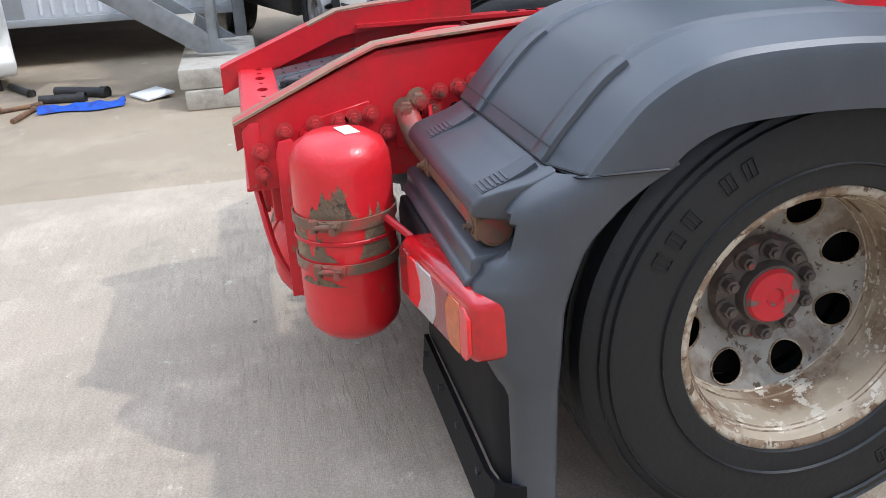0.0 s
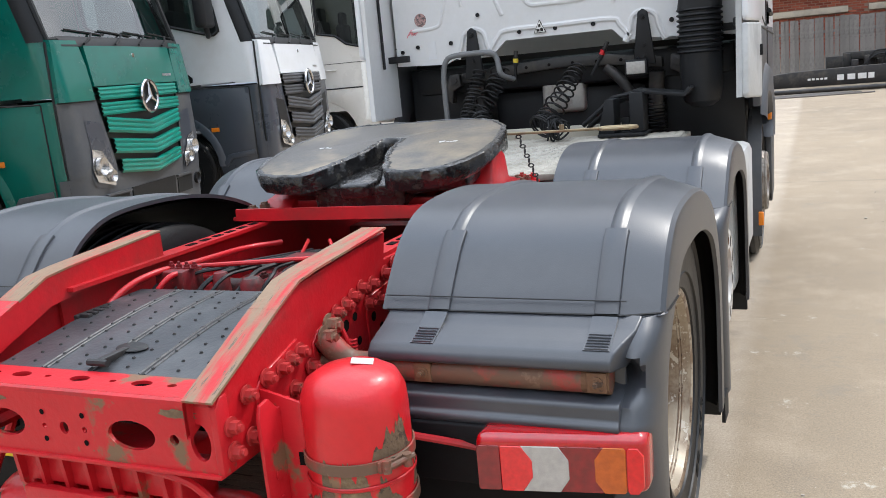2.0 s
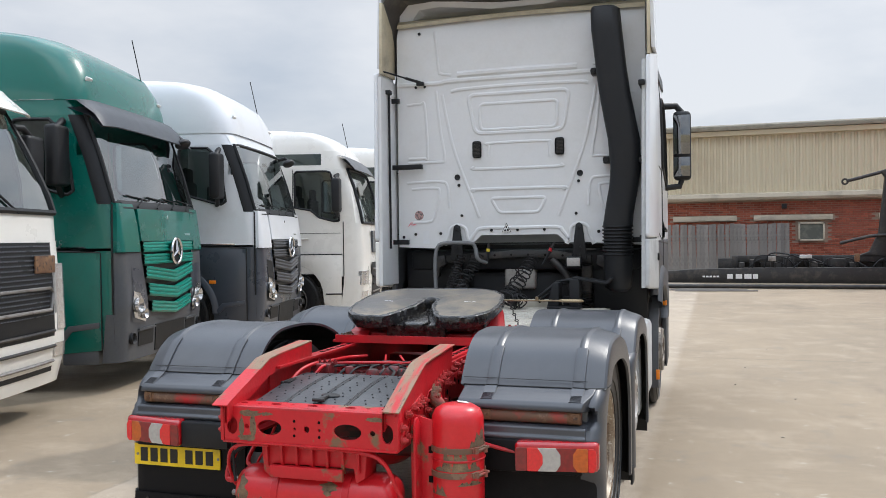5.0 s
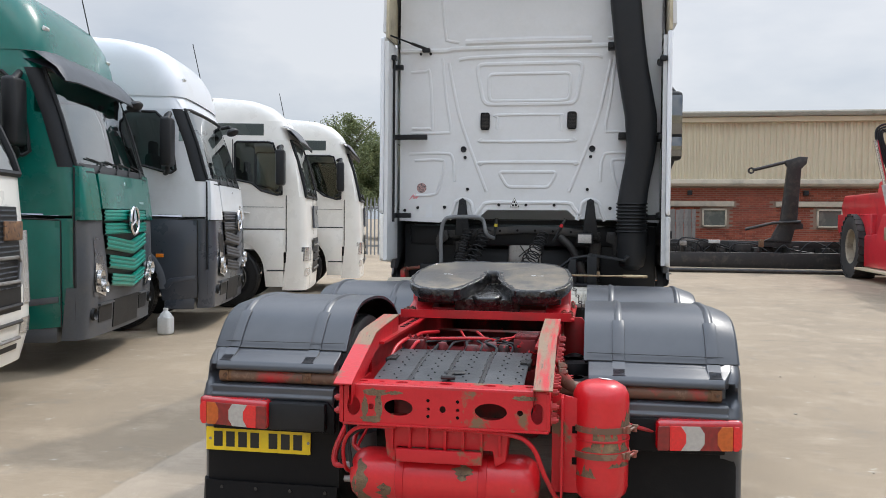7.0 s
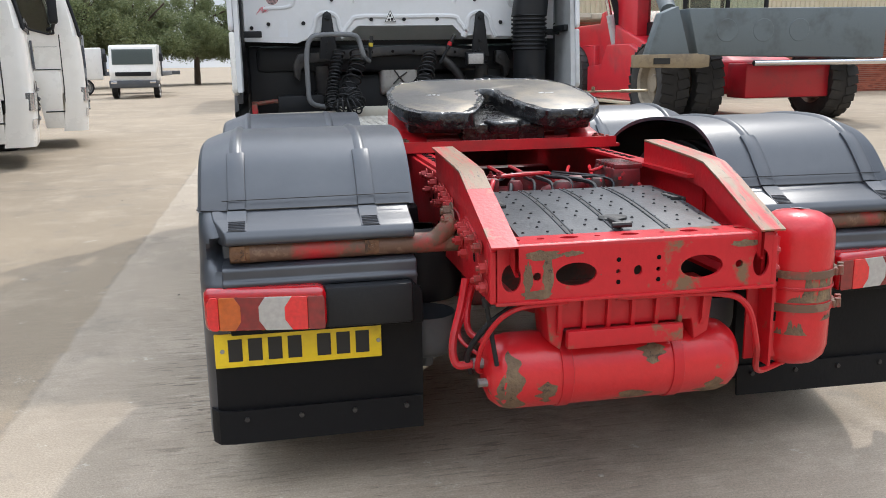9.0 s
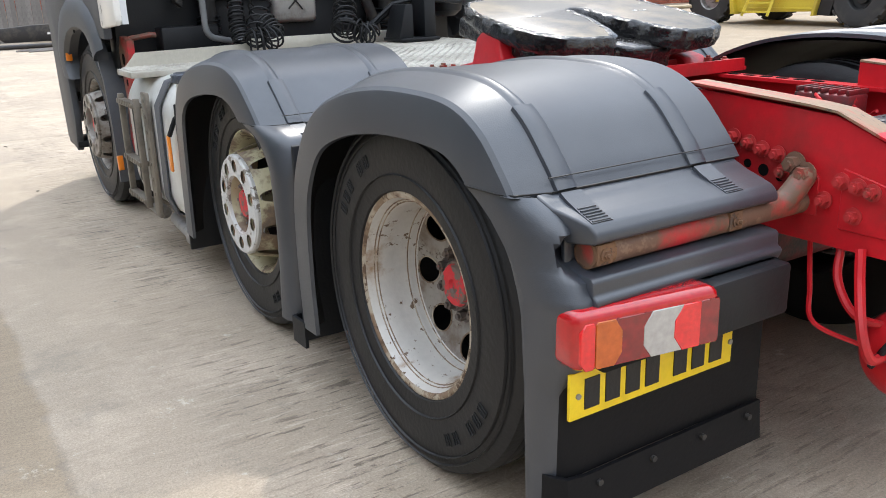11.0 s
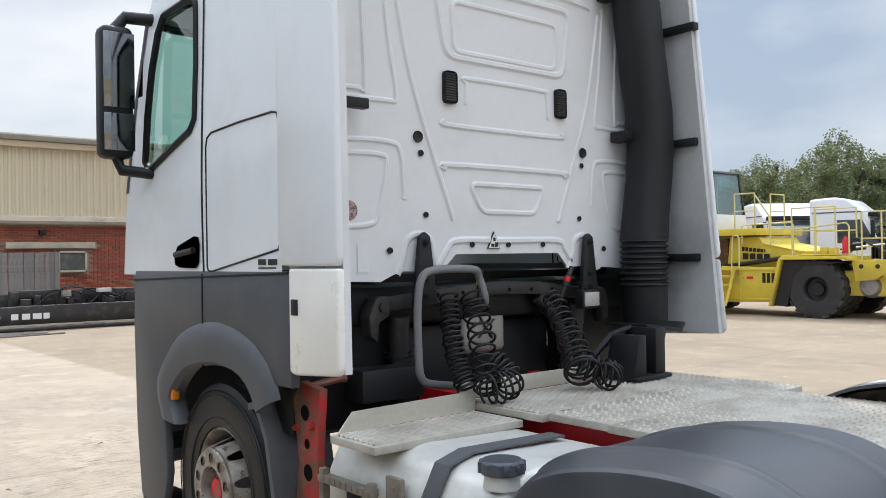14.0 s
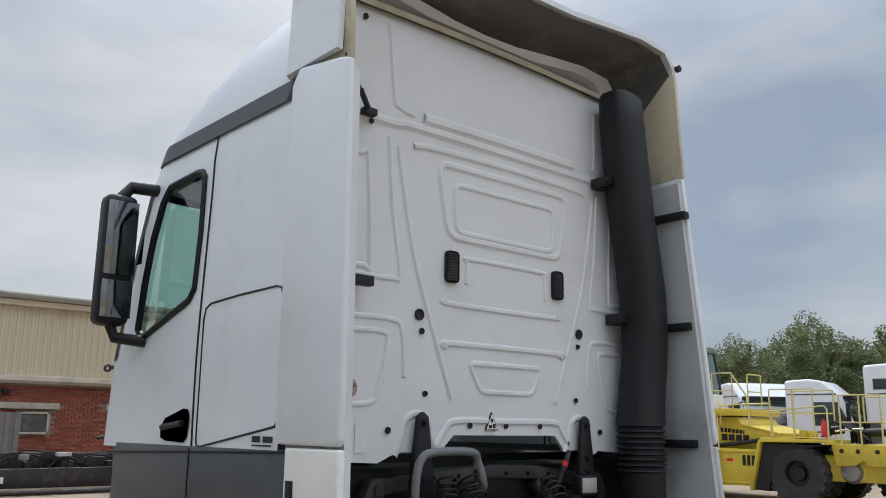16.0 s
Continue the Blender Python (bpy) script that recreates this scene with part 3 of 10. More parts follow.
def parts(name, bm, mat, parent, label="", smooth=40, touch=True):
    """Links each separate piece of a bmesh as a part of its own; with touch, shapes that touch are one piece."""
    bm.verts.index_update()
    seen, groups = set(), []
    for v in bm.verts:
        if v.index in seen:
            continue
        stack, isl = [v], []
        seen.add(v.index)
        while stack:
            a = stack.pop()
            isl.append(a)
            for e in a.link_edges:
                b = e.other_vert(a)
                if b.index not in seen:
                    seen.add(b.index)
                    stack.append(b)
        lo = Vector([min(p.co[i] for p in isl) for i in range(3)])
        hi = Vector([max(p.co[i] for p in isl) for i in range(3)])
        groups.append([lo, hi, isl])
    merged = touch
    while merged:
        merged = False
        for i in range(len(groups)):
            for j in range(len(groups) - 1, i, -1):
                if all(groups[i][0][k] - 0.0008 < groups[j][1][k] and groups[j][0][k] - 0.0008 < groups[i][1][k] for k in range(3)):
                    a, b = groups[i], groups.pop(j)
                    a[0] = Vector([min(x, y) for x, y in zip(a[0], b[0])])
                    a[1] = Vector([max(x, y) for x, y in zip(a[1], b[1])])
                    a[2] += b[2]
                    merged = True
    out = []
    for _, _, isl in groups:
        sub = B()
        made = {v: sub.verts.new(v.co) for v in isl}
        for f in {f for v in isl for f in v.link_faces}:
            sub.faces.new([made[v] for v in f.verts])
        out.append(part(name, sub, mat, parent, label, smooth))
    bm.free()
    return out


# ---- ground ----
bm = B()
bmesh.ops.create_grid(bm, x_segments=2, y_segments=2, size=900)
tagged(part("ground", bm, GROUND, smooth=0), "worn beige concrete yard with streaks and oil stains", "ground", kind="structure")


# ---- vehicles: wheels ----
HUB_STEEL = material("oily hub steel", (0.10, 0.08, 0.07), 0.5, metal=0.2, dirt=(0.22, 0.16, 0.13), dirt_scale=14, chips=(0.32, 0.05, 0.04), chip_scale=16, chip_at=0.63)
HUB_RED = material("chipped red hub paint", (0.58, 0.02, 0.03), 0.5, dirt=(0.25, 0.05, 0.045), dirt_scale=16, dirt_from=0.5, dirt_to=0.6, chips=(0.15, 0.115, 0.095), chip_scale=16, chip_at=0.52)
RIM_DISC = material("stained wheel disc", (0.30, 0.28, 0.25), 0.42, metal=0.2, dirt=(0.17, 0.13, 0.10), dirt_scale=9, dirt_from=0.46, dirt_to=0.62, chips=(0.09, 0.065, 0.045), chip_scale=26, chip_at=0.585)
RIM_LIP = material("rusty rim lip", (0.20, 0.135, 0.085), 0.6, dirt=(0.40, 0.34, 0.26), dirt_scale=12, dirt_from=0.48, dirt_to=0.56, chips=(0.10, 0.06, 0.035), chip_scale=30, chip_at=0.55)
def tyre_profile(r, w):
    h = w / 2
    p = [(0.29, -h * 0.80), (0.30, -h * 0.94), (0.36, -h), (r * 0.86, -h * 0.99), (r * 0.945, -h * 0.93), (r * 0.985, -h * 0.84)]
    for a in (-0.55, -0.2, 0.2, 0.55):
        p += [(r, h * a - 0.012), (r - 0.011, h * a - 0.008), (r - 0.011, h * a + 0.008), (r, h * a + 0.012)]
    p += [(rr, -aa) for rr, aa in p[5::-1]]
    return p


def wheel(parent, x, y, z, side, kind, rim_mat, r=0.515, w=0.30, ring=True, letters=False, hub=None, ring_mat=None):
    """A lorry wheel whose axis lies along x; side +1 faces +x. kind: dished (drive), proud (steered) or plain."""
    m = Matrix.Translation((x, y, z)) @ Matrix.Rotation(radians(90 * side), 4, 'Y')
    e = w / 2
    hub = hub or HUB_RED
    bm = B()
    if kind == "dished":
        lathe(bm, [(0.2785, e * 0.87), (0.274, e * 0.80), (0.270, e * 0.70), (0.264, e * 0.66), (0.261, e * 0.60), (0.258, e * 0.30), (0.258, 0.004), (0.2535, -0.004), (0.2515, -0.012), (0.2515, -0.024), (0.249, -0.031), (0.246, -0.034)], m, 64)
        disc = B()
        def f(u, v):
            return m @ Vector((v * math.cos(u), v * math.sin(u), -0.034 - (0.246 - v) * 0.30))
        for k in range(8):
            a = 2 * math.pi * (k + (0.5 if side > 0 else 0.08)) / 8
            holed(disc, f, a - math.pi / 8, a + math.pi / 8, 0.125, 0.246, a, 0.198, 0.040 / 0.198, 0.040)
        lathe(disc, [(0.125, -0.0703), (0.11, -0.072)], m, 40)
        bmesh.ops.remove_doubles(disc, verts=disc.verts, dist=0.0012)
        mh = m @ Matrix.Translation((0, 0, -0.070))
    else:
        o = e + 0.045 if kind == "proud" else e + 0.01
        lathe(bm, [(0.302, e * 0.80), (0.302, e * 0.86), (0.288, e * 0.90), (0.276, e * 0.82), (0.266, e * 0.55), (0.262, 0.02), (0.252, 0.015)], m, 56)
        def f(u, v):
            return m @ Vector((v * math.cos(u), v * math.sin(u), 0.015 + (o - 0.03) * min(1, (0.252 - v) / 0.042)))
        for k in range(10):
            a = 2 * math.pi * k / 10
            holed(bm, f, a - math.pi / 10, a + math.pi / 10, 0.205, 0.252, a, 0.229, 0.026 / 0.229, 0.019)
        lathe(bm, [(0.205, o - 0.022), (0.195, o - 0.006), (0.12, o - 0.006), (0.115, o - 0.02), (0.113, 0.03)], m, 48)
    bmesh.ops.remove_doubles(bm, verts=bm.verts, dist=0.0012)
    wh = part("wheel", bm, rim_mat, parent)
    if kind == "dished":
        part("rim_lip", lathe(B(), [(0.302, e * 0.80), (0.302, e * 0.87), (0.294, e * 0.905), (0.286, e * 0.90), (0.278, e * 0.87)], m, 56), RIM_LIP, wh, "rusty wheel rim lip")
        bm = B()
        for rr, ax in ((0.2695, e * 0.705), (0.2635, e * 0.655), (0.2540, -0.002), (0.2500, -0.030)):
            lathe(bm, [(rr + 0.0025 * math.cos(t), ax + 0.0025 * math.sin(t)) for t in (0, 1.57, 3.14, 4.71)], m, 64, closed=True)
        for k in range(8):
            a = 2 * math.pi * (k + (0.5 if side > 0 else 0.08)) / 8
            strip(bm, [f(a + 0.0415 / 0.198 * math.cos(t), 0.198 + 0.0415 * math.sin(t)) + m.to_3x3() @ Vector((0, 0, 0.001)) for t in [2 * math.pi * j / 18 for j in range(18)]], 0.0028, True, 5)
        parts("rust_line", bm, RIM_LIP, wh, "brown rust along an edge of the wheel")
        part("wheel_disc", disc, RIM_DISC, wh, "stained wheel disc with round holes")
        # black disc added behind the round holes to paint them dark with shade
        part("brake_drum", lathe(B(), [(0.0, -0.098), (0.235, -0.098), (0.242, -0.105), (0.242, -0.13)], m, 40), HOLE_SHADE, wh)
    bm = lathe(B(), tyre_profile(r, w), m, 72, closed=True)
    ty = part("tyre", bm, RUBBER, wh)
    # moulded rings and raised marks on the outer wall
    bm = B()
    for rr in (0.345, 0.455, r * 0.925):
        lathe(bm, [(rr - 0.003, e * 0.985), (rr, e + 0.0035), (rr + 0.003, e * 0.985)], m, 64)
    if letters:
        for base in (0.5, 3.6):
            for k in (0, 1, 3, 4, 5):
                a = base + k * 0.115
                for q in range(3):
                    w0 = a + q * 0.03
                    pts = [m @ Vector(((0.405 + 0.018 * s) * math.cos(w0), (0.405 + 0.018 * s) * math.sin(w0), e + 0.001)) for s in (-1, 1)]
                    tube(bm, pts, 0.0016, 5)
                for s in (-1, 1):
                    pts = [m @ Vector(((0.405 + 0.018 * s) * math.cos(a + 0.06 * i / 3), (0.405 + 0.018 * s) * math.sin(a + 0.06 * i / 3), e + 0.001)) for i in range(4)]
                    tube(bm, pts, 0.0016, 5)
    tagged(part("sidewall_moulding", bm, RUBBER, wh), kind="stuff")
    # hub and nuts
    bm = B()
    if kind == "dished":
        lathe(bm, [(0.126, -0.08), (0.124, 0.01), (0.116, 0.022), (0.075, 0.03), (0.07, 0.055), (0.0, 0.058)], mh, 40)
        part("hub", bm, HUB_STEEL, wh)
        lathe(bm := B(), [(0.064, 0.056), (0.058, 0.066), (0.022, 0.067), (0.018, 0.060), (0.0, 0.060)], mh, 30)
        part("hub_cap", bm, hub, wh, "red painted hub cap")
        bm = B()
        for k in range(10):
            a = 2 * math.pi * k / 10
            bolt(bm, mh @ Vector((0.098 * math.cos(a), 0.098 * math.sin(a), 0.024)), m.to_3x3() @ Vector((0, 0, 1)), 0.016, 0.026)
        parts("hub_bolt", bm, HUB_STEEL, wh)
    else:
        o = e + 0.045 if kind == "proud" else e + 0.01
        h0 = o - 0.055
        lathe(bm, [(0.1125, h0 - 0.05), (0.108, h0), (0.09, h0 + 0.008), (0.06, h0 + 0.012), (0.052, h0 + 0.035), (0.0, h0 + 0.038)], m, 36)
        part("hub", bm, hub, wh)
        bm = B()
        for k in range(8):
            a = 2 * math.pi * k / 8
            bolt(bm, m @ Vector((0.082 * math.cos(a), 0.082 * math.sin(a), h0 + 0.008)), m.to_3x3() @ Vector((0, 0, 1)), 0.011, 0.014)
        parts("hub_bolt", bm, STEEL, wh)
        if ring:
            def g(u, v):
                return m @ Vector((v * math.cos(u), v * math.sin(u), o + 0.004))
            bm = B()
            for k in range(10):
                a = 2 * math.pi * k / 10
                holed(bm, g, a - math.pi / 10, a + math.pi / 10, 0.118, 0.196, a, 0.158, 0.025 / 0.158, 0.025)
            lathe(bm, [(0.196, o + 0.004), (0.203, o - 0.004), (0.203, o - 0.03)], m, 48)
            lathe(bm, [(0.118, o + 0.004), (0.114, o - 0.01)], m, 48)
            bmesh.ops.remove_doubles(bm, verts=bm.verts, dist=0.0012)
            part("trim_ring", bm, ring_mat or TRIM_RING, wh, "chipped trim ring")
        bm = B()
        for k in range(10):
            a = 2 * math.pi * k / 10
            p = m @ Vector((0.158 * math.cos(a), 0.158 * math.sin(a), o - 0.006))
            d = m.to_3x3() @ Vector((0, 0, 1))
            cyl(bm, p - d * 0.012, p + d * 0.002, 0.019, seg=6)
        parts("wheel_nut", bm, RUST if ring else STEEL, wh)
    return wh


# ---- the tractor unit ----
truck = thing("tractor_unit", "white three-axle lorry tractor with red chassis and grey mudguards", "truck")
REAR, MID, FRONT, AXLE = 0.025, 1.41, 4.07, 0.515


def arch_line(pts, n=5):
    return [(p.x, p.y) for p in curve_pts([Vector((a, b, 0)) for a, b in pts], n)]


def sweep_arch(bm, line, section, side):
    """Carries a cross-section of (across, inward) along a line of (y, z)."""
    rows = []
    for i, (y, z) in enumerate(line):
        a, b = line[max(i - 1, 0)], line[min(i + 1, len(line) - 1)]
        t = Vector((b[0] - a[0], b[1] - a[1])).normalized()
        nrm = Vector((-t.y, t.x))
        rows.append([(side * u, y + nrm.x * v, z + nrm.y * v) for u, v in section])
    return sheet(bm, rows)


def table(rows):
    """Linear look-up through rows of (key, value, value, ...)."""
    def at(z):
        if z <= rows[0][0]:
            return rows[0][1:]
        for a, b in zip(rows, rows[1:]):
            if z <= b[0]:
                t = (z - a[0]) / (b[0] - a[0])
                return tuple(p + (q - p) * t for p, q in zip(a[1:], b[1:]))
        return rows[-1][1:]
    return at


GUARD_SECTION = [(0.56, -0.014), (0.56, 0), (0.80, 0), (1.08, 0), (1.145, -0.001), (1.158, -0.005), (1.205, -0.020), (1.236, -0.032), (1.246, -0.042), (1.250, -0.056), (1.253, -0.155), (1.240, -0.158), (1.232, -0.065), (1.20, -0.036),
                 (1.15, -0.018), (1.06, -0.014), (0.56, -0.014)]
REAR_LINE = [(0.800, 0.215), (0.812, 0.45), (0.795, 0.70), (0.72, 0.875), (0.595, 1.005), (0.40, 1.085), (0.19, 1.124), (-0.02, 1.134), (-0.20, 1.120), (-0.325, 1.064), (-0.415, 0.975), (-0.462, 0.915)]
MID_LINE = [(2.135, 0.255), (2.12, 0.55), (2.085, 0.83), (2.0, 0.965), (1.86, 1.045), (1.67, 1.09), (1.467, 1.108), (1.31, 1.098), (1.19, 1.055), (1.095, 0.985), (1.02, 0.92), (0.982, 0.885)]


def corner_post(bm, side, stations, pocket=None):
    """The upright skin behind the wheel: from the arch round a soft outer corner to the rear face. stations: z, arch y, rear y."""
    at = table(stations)
    z0, z1 = stations[0][0], stations[-1][0]
    rows = []
    n = 44
    for k in range(n + 1):
        z = z0 + (z1 - z0) * k / n
        ya, yb = at(z)
        yc = min(ya - 0.02, yb + 0.135)
        row = [(1.222, ya + 0.004), (1.243, ya - 0.001), (1.250, ya - 0.010), (1.250, yc)]
        for i in range(1, 9):
            t = i / 8
            row.append((1.250 - 0.052 * t ** 2.0, yc + (yb - yc) * (1 - (1 - t) ** 1.6)))
        for i in range(1, 6):
            row.append((1.198 - 0.010 * i, yb))
        out = []
        for x, y in row:
            if pocket:
                d = math.hypot((x - pocket[0]) / pocket[2], (z - pocket[1]) / pocket[3])
                if d < 1 and y < yb + 0.12:
                    y += 0.075 * (1 - d * d)
            out.append((side * x, y, z))
        rows.append(out)
    return sheet(bm, rows, 0.006)


def mudguard(side, line_pts, rear):
    """A grey plastic mudguard over one axle: a crown, its lip, two buckled bands and the skirts before and behind."""
    line = arch_line(line_pts, 6)
    ye, ze = line_pts[-1]
    bm = sweep_arch(B(), line[::-1], GUARD_SECTION, side)
    for v in bm.verts:
        if v.co.y < ye + 0.26 and v.co.z < ze - 0.006:
            v.co.z = ze - 0.006
    body = part("mudguard", bm, GUARD, truck, smooth=16)
    bm = B()
    tube(bm, [(side * 0.575, ye + 0.005, ze + 0.0345), (side * 1.17, ye + 0.005, ze + 0.0315)], 0.0016, 5)
    tube(bm, [(side * 0.575, ye - 0.002, ze + 0.001), (side * 1.165, ye - 0.002, ze + 0.001)], 0.0028, 5)
    tube(bm, [(side * 1.165, ye - 0.002, ze + 0.001), (side * 1.236, ye + 0.035, ze - 0.002), (side * 1.2525, ye + 0.075, ze - 0.004), (side * 1.2545, ye + 0.19, ze - 0.006)], 0.0026, 5)
    parts("seam", bm, INK, body, touch=False)
    crown = line[18:]
    for u in (1.125, 0.715):
        bm = B()
        sweep_arch(bm, crown[::-1], [(u - 0.020, -0.001), (u - 0.013, 0.003), (u - 0.006, 0.008), (u + 0.006, 0.008), (u + 0.013, 0.003), (u + 0.020, -0.001)], side)
        part("moulded_band", bm, GUARD, body)
        # buckle: a strap lifted off the crown, and its ribbed tongue below
        bm = B()
        tail = [p for p in line if p[0] < ye + 0.165 and p[1] > ze - 0.02]
        sweep_arch(bm, tail[::-1], [(u - 0.029, -0.003), (u - 0.0275, 0.007), (u - 0.024, 0.0095), (u + 0.024, 0.0095), (u + 0.0275, 0.007), (u + 0.029, -0.003)], side)
        part("buckle_strap", bm, GUARD, body)
        bm = B()
        s1 = [(-0.010, -0.010), (-0.030, -0.022), (-0.075, -0.043), (-0.110, -0.055)]
        sheet(bm, [[(side * (u + w), ye + a - 0.006, ze + b + 0.012) for w in (-0.029, -0.02, 0.02, 0.029)] for a, b in s1], 0.009)
        part("buckle_tongue", bm, GUARD, body)
        bm = B()
        for k in range(6):
            box(bm, -0.025, 0.025, -0.0025, 0.0025, -0.006, 0.004, m=Matrix.Translation((side * u, ye - 0.066 - 0.009 * k, ze - 0.0265 - 0.0035 * k)))
        tagged(part("tongue_ribs", bm, GUARD, body), kind="stuff")
    # rear skirt: an overhanging bulge, and under it the ledges that carry the lamp
    bm = B()
    if rear:
        prof = [(0.006, 0.002), (-0.04, -0.020), (-0.085, -0.034), (-0.118, -0.046), (-0.134, -0.062), (-0.138, -0.080), (-0.128, -0.088), (-0.07, -0.092), (-0.05, -0.07), (0.0, -0.03)]
        prism(bm, [(ye + a, ze + b) for a, b in prof], "x", side * 0.58, side * 1.205, 0.006, 3)
        for v in bm.verts:
            # the outer end falls away towards the rear
            if abs(v.co.x) > 1.19:
                v.co.x -= side * 0.045 * min(1.0, max(0.0, (ye - 0.02 - v.co.y) / 0.11))
        sk = part("rear_skirt", bm, GUARD, body)
        bm = B()
        ledge = [(-0.055, -0.085), (-0.055, -0.142), (-0.095, -0.150), (-0.138, -0.154), (-0.146, -0.162), (-0.146, -0.190), (-0.158, -0.196), (-0.160, -0.206), (-0.150, -0.225), (-0.148, -0.355), (-0.12, -0.355), (-0.12, -0.215), (-0.045, -0.20), (-0.04, -0.085)]
        prism(bm, [(ye + a, ze + b) for a, b in ledge], "x", side * 0.578, side * 1.175, 0.005, 2)
        part("skirt_ledge", bm, GUARD, sk)
        post = [(0.20, -0.472, -0.560), (0.30, -0.470, -0.560), (0.50, -0.466, -0.562), (0.56, -0.461, -0.590), (0.66, -0.455, -0.600), (0.700, -0.444, -0.612), (0.715, -0.439, -0.608), (0.730, -0.433, -0.592), (0.752, -0.425, -0.586), (0.765, -0.420, -0.566),
                (0.80, -0.396, -0.558), (0.85, -0.345, -0.545), (0.885, -0.295, -0.510), (0.911, -0.245, -0.462)]
        part("corner_post", corner_post(B(), side, post, (1.168, 0.803, 0.052, 0.046)), GUARD, body)
        bm = B()
        prism(bm, [(0.565, 0.556), (1.16, 0.556), (1.16, 0.70), (0.60, 0.70), (0.565, 0.66)], "y", ye - 0.170, ye - 0.14, 0.006)
        part("lamp_panel", bm if side > 0 else bmesh_mirror(bm), FLAP, body)
    else:
        prof = [(0.0, -0.003), (-0.05, -0.021), (-0.11, -0.045), (-0.142, -0.068), (-0.145, -0.113), (-0.11, -0.128), (-0.07, -0.213), (-0.06, -0.213), (-0.04, -0.113), (-0.01, -0.033)]
        prism(bm, [(ye + a, ze + b) for a, b in prof], "x", side * 0.58, side * 1.20, 0.006, 2)
        part("rear_skirt", bm, GUARD, body)
        post = [(0.20, 0.945, 0.845), (0.40, 0.925, 0.835), (0.56, 0.920, 0.830), (0.74, 0.936, 0.835), (0.80, 0.975, 0.845), (0.84, 1.02, 0.86), (0.865, 1.09, 0.90), (0.881, 1.16, 0.980)]
        part("corner_post", corner_post(B(), side, post), GUARD, body)
    # black sheet added under the crown to keep the arch inside dark
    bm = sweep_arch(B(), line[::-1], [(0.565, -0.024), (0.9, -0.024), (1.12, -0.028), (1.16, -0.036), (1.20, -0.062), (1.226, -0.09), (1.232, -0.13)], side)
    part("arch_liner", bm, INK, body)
    # black flap inside the front leg, with its foot
    yf = line_pts[0][0]
    bm = B()
    box(bm, min(side * 0.62, side * 1.235), max(side * 0.62, side * 1.235), yf - 0.040, yf - 0.020, 0.16, 0.85, 0.005)
    part("front_flap", bm, BLACK, body)
    if rear:
        bm = B()
        sheet(bm, [[(side * x, yf + dy, z) for x, dy in ((1.252, -0.055), (1.254, 0.045), (1.21, 0.058), (1.0, 0.030), (0.75, 0.020))] for z in (0.235, 0.14)], 0.012)
        part("flap_foot", bm, BLACK, body)
    return body


def bmesh_mirror(bm):
    bmesh.ops.transform(bm, matrix=Matrix.Diagonal((-1, 1, 1, 1)), verts=bm.verts)
    bmesh.ops.reverse_faces(bm, faces=bm.faces)
    return bm


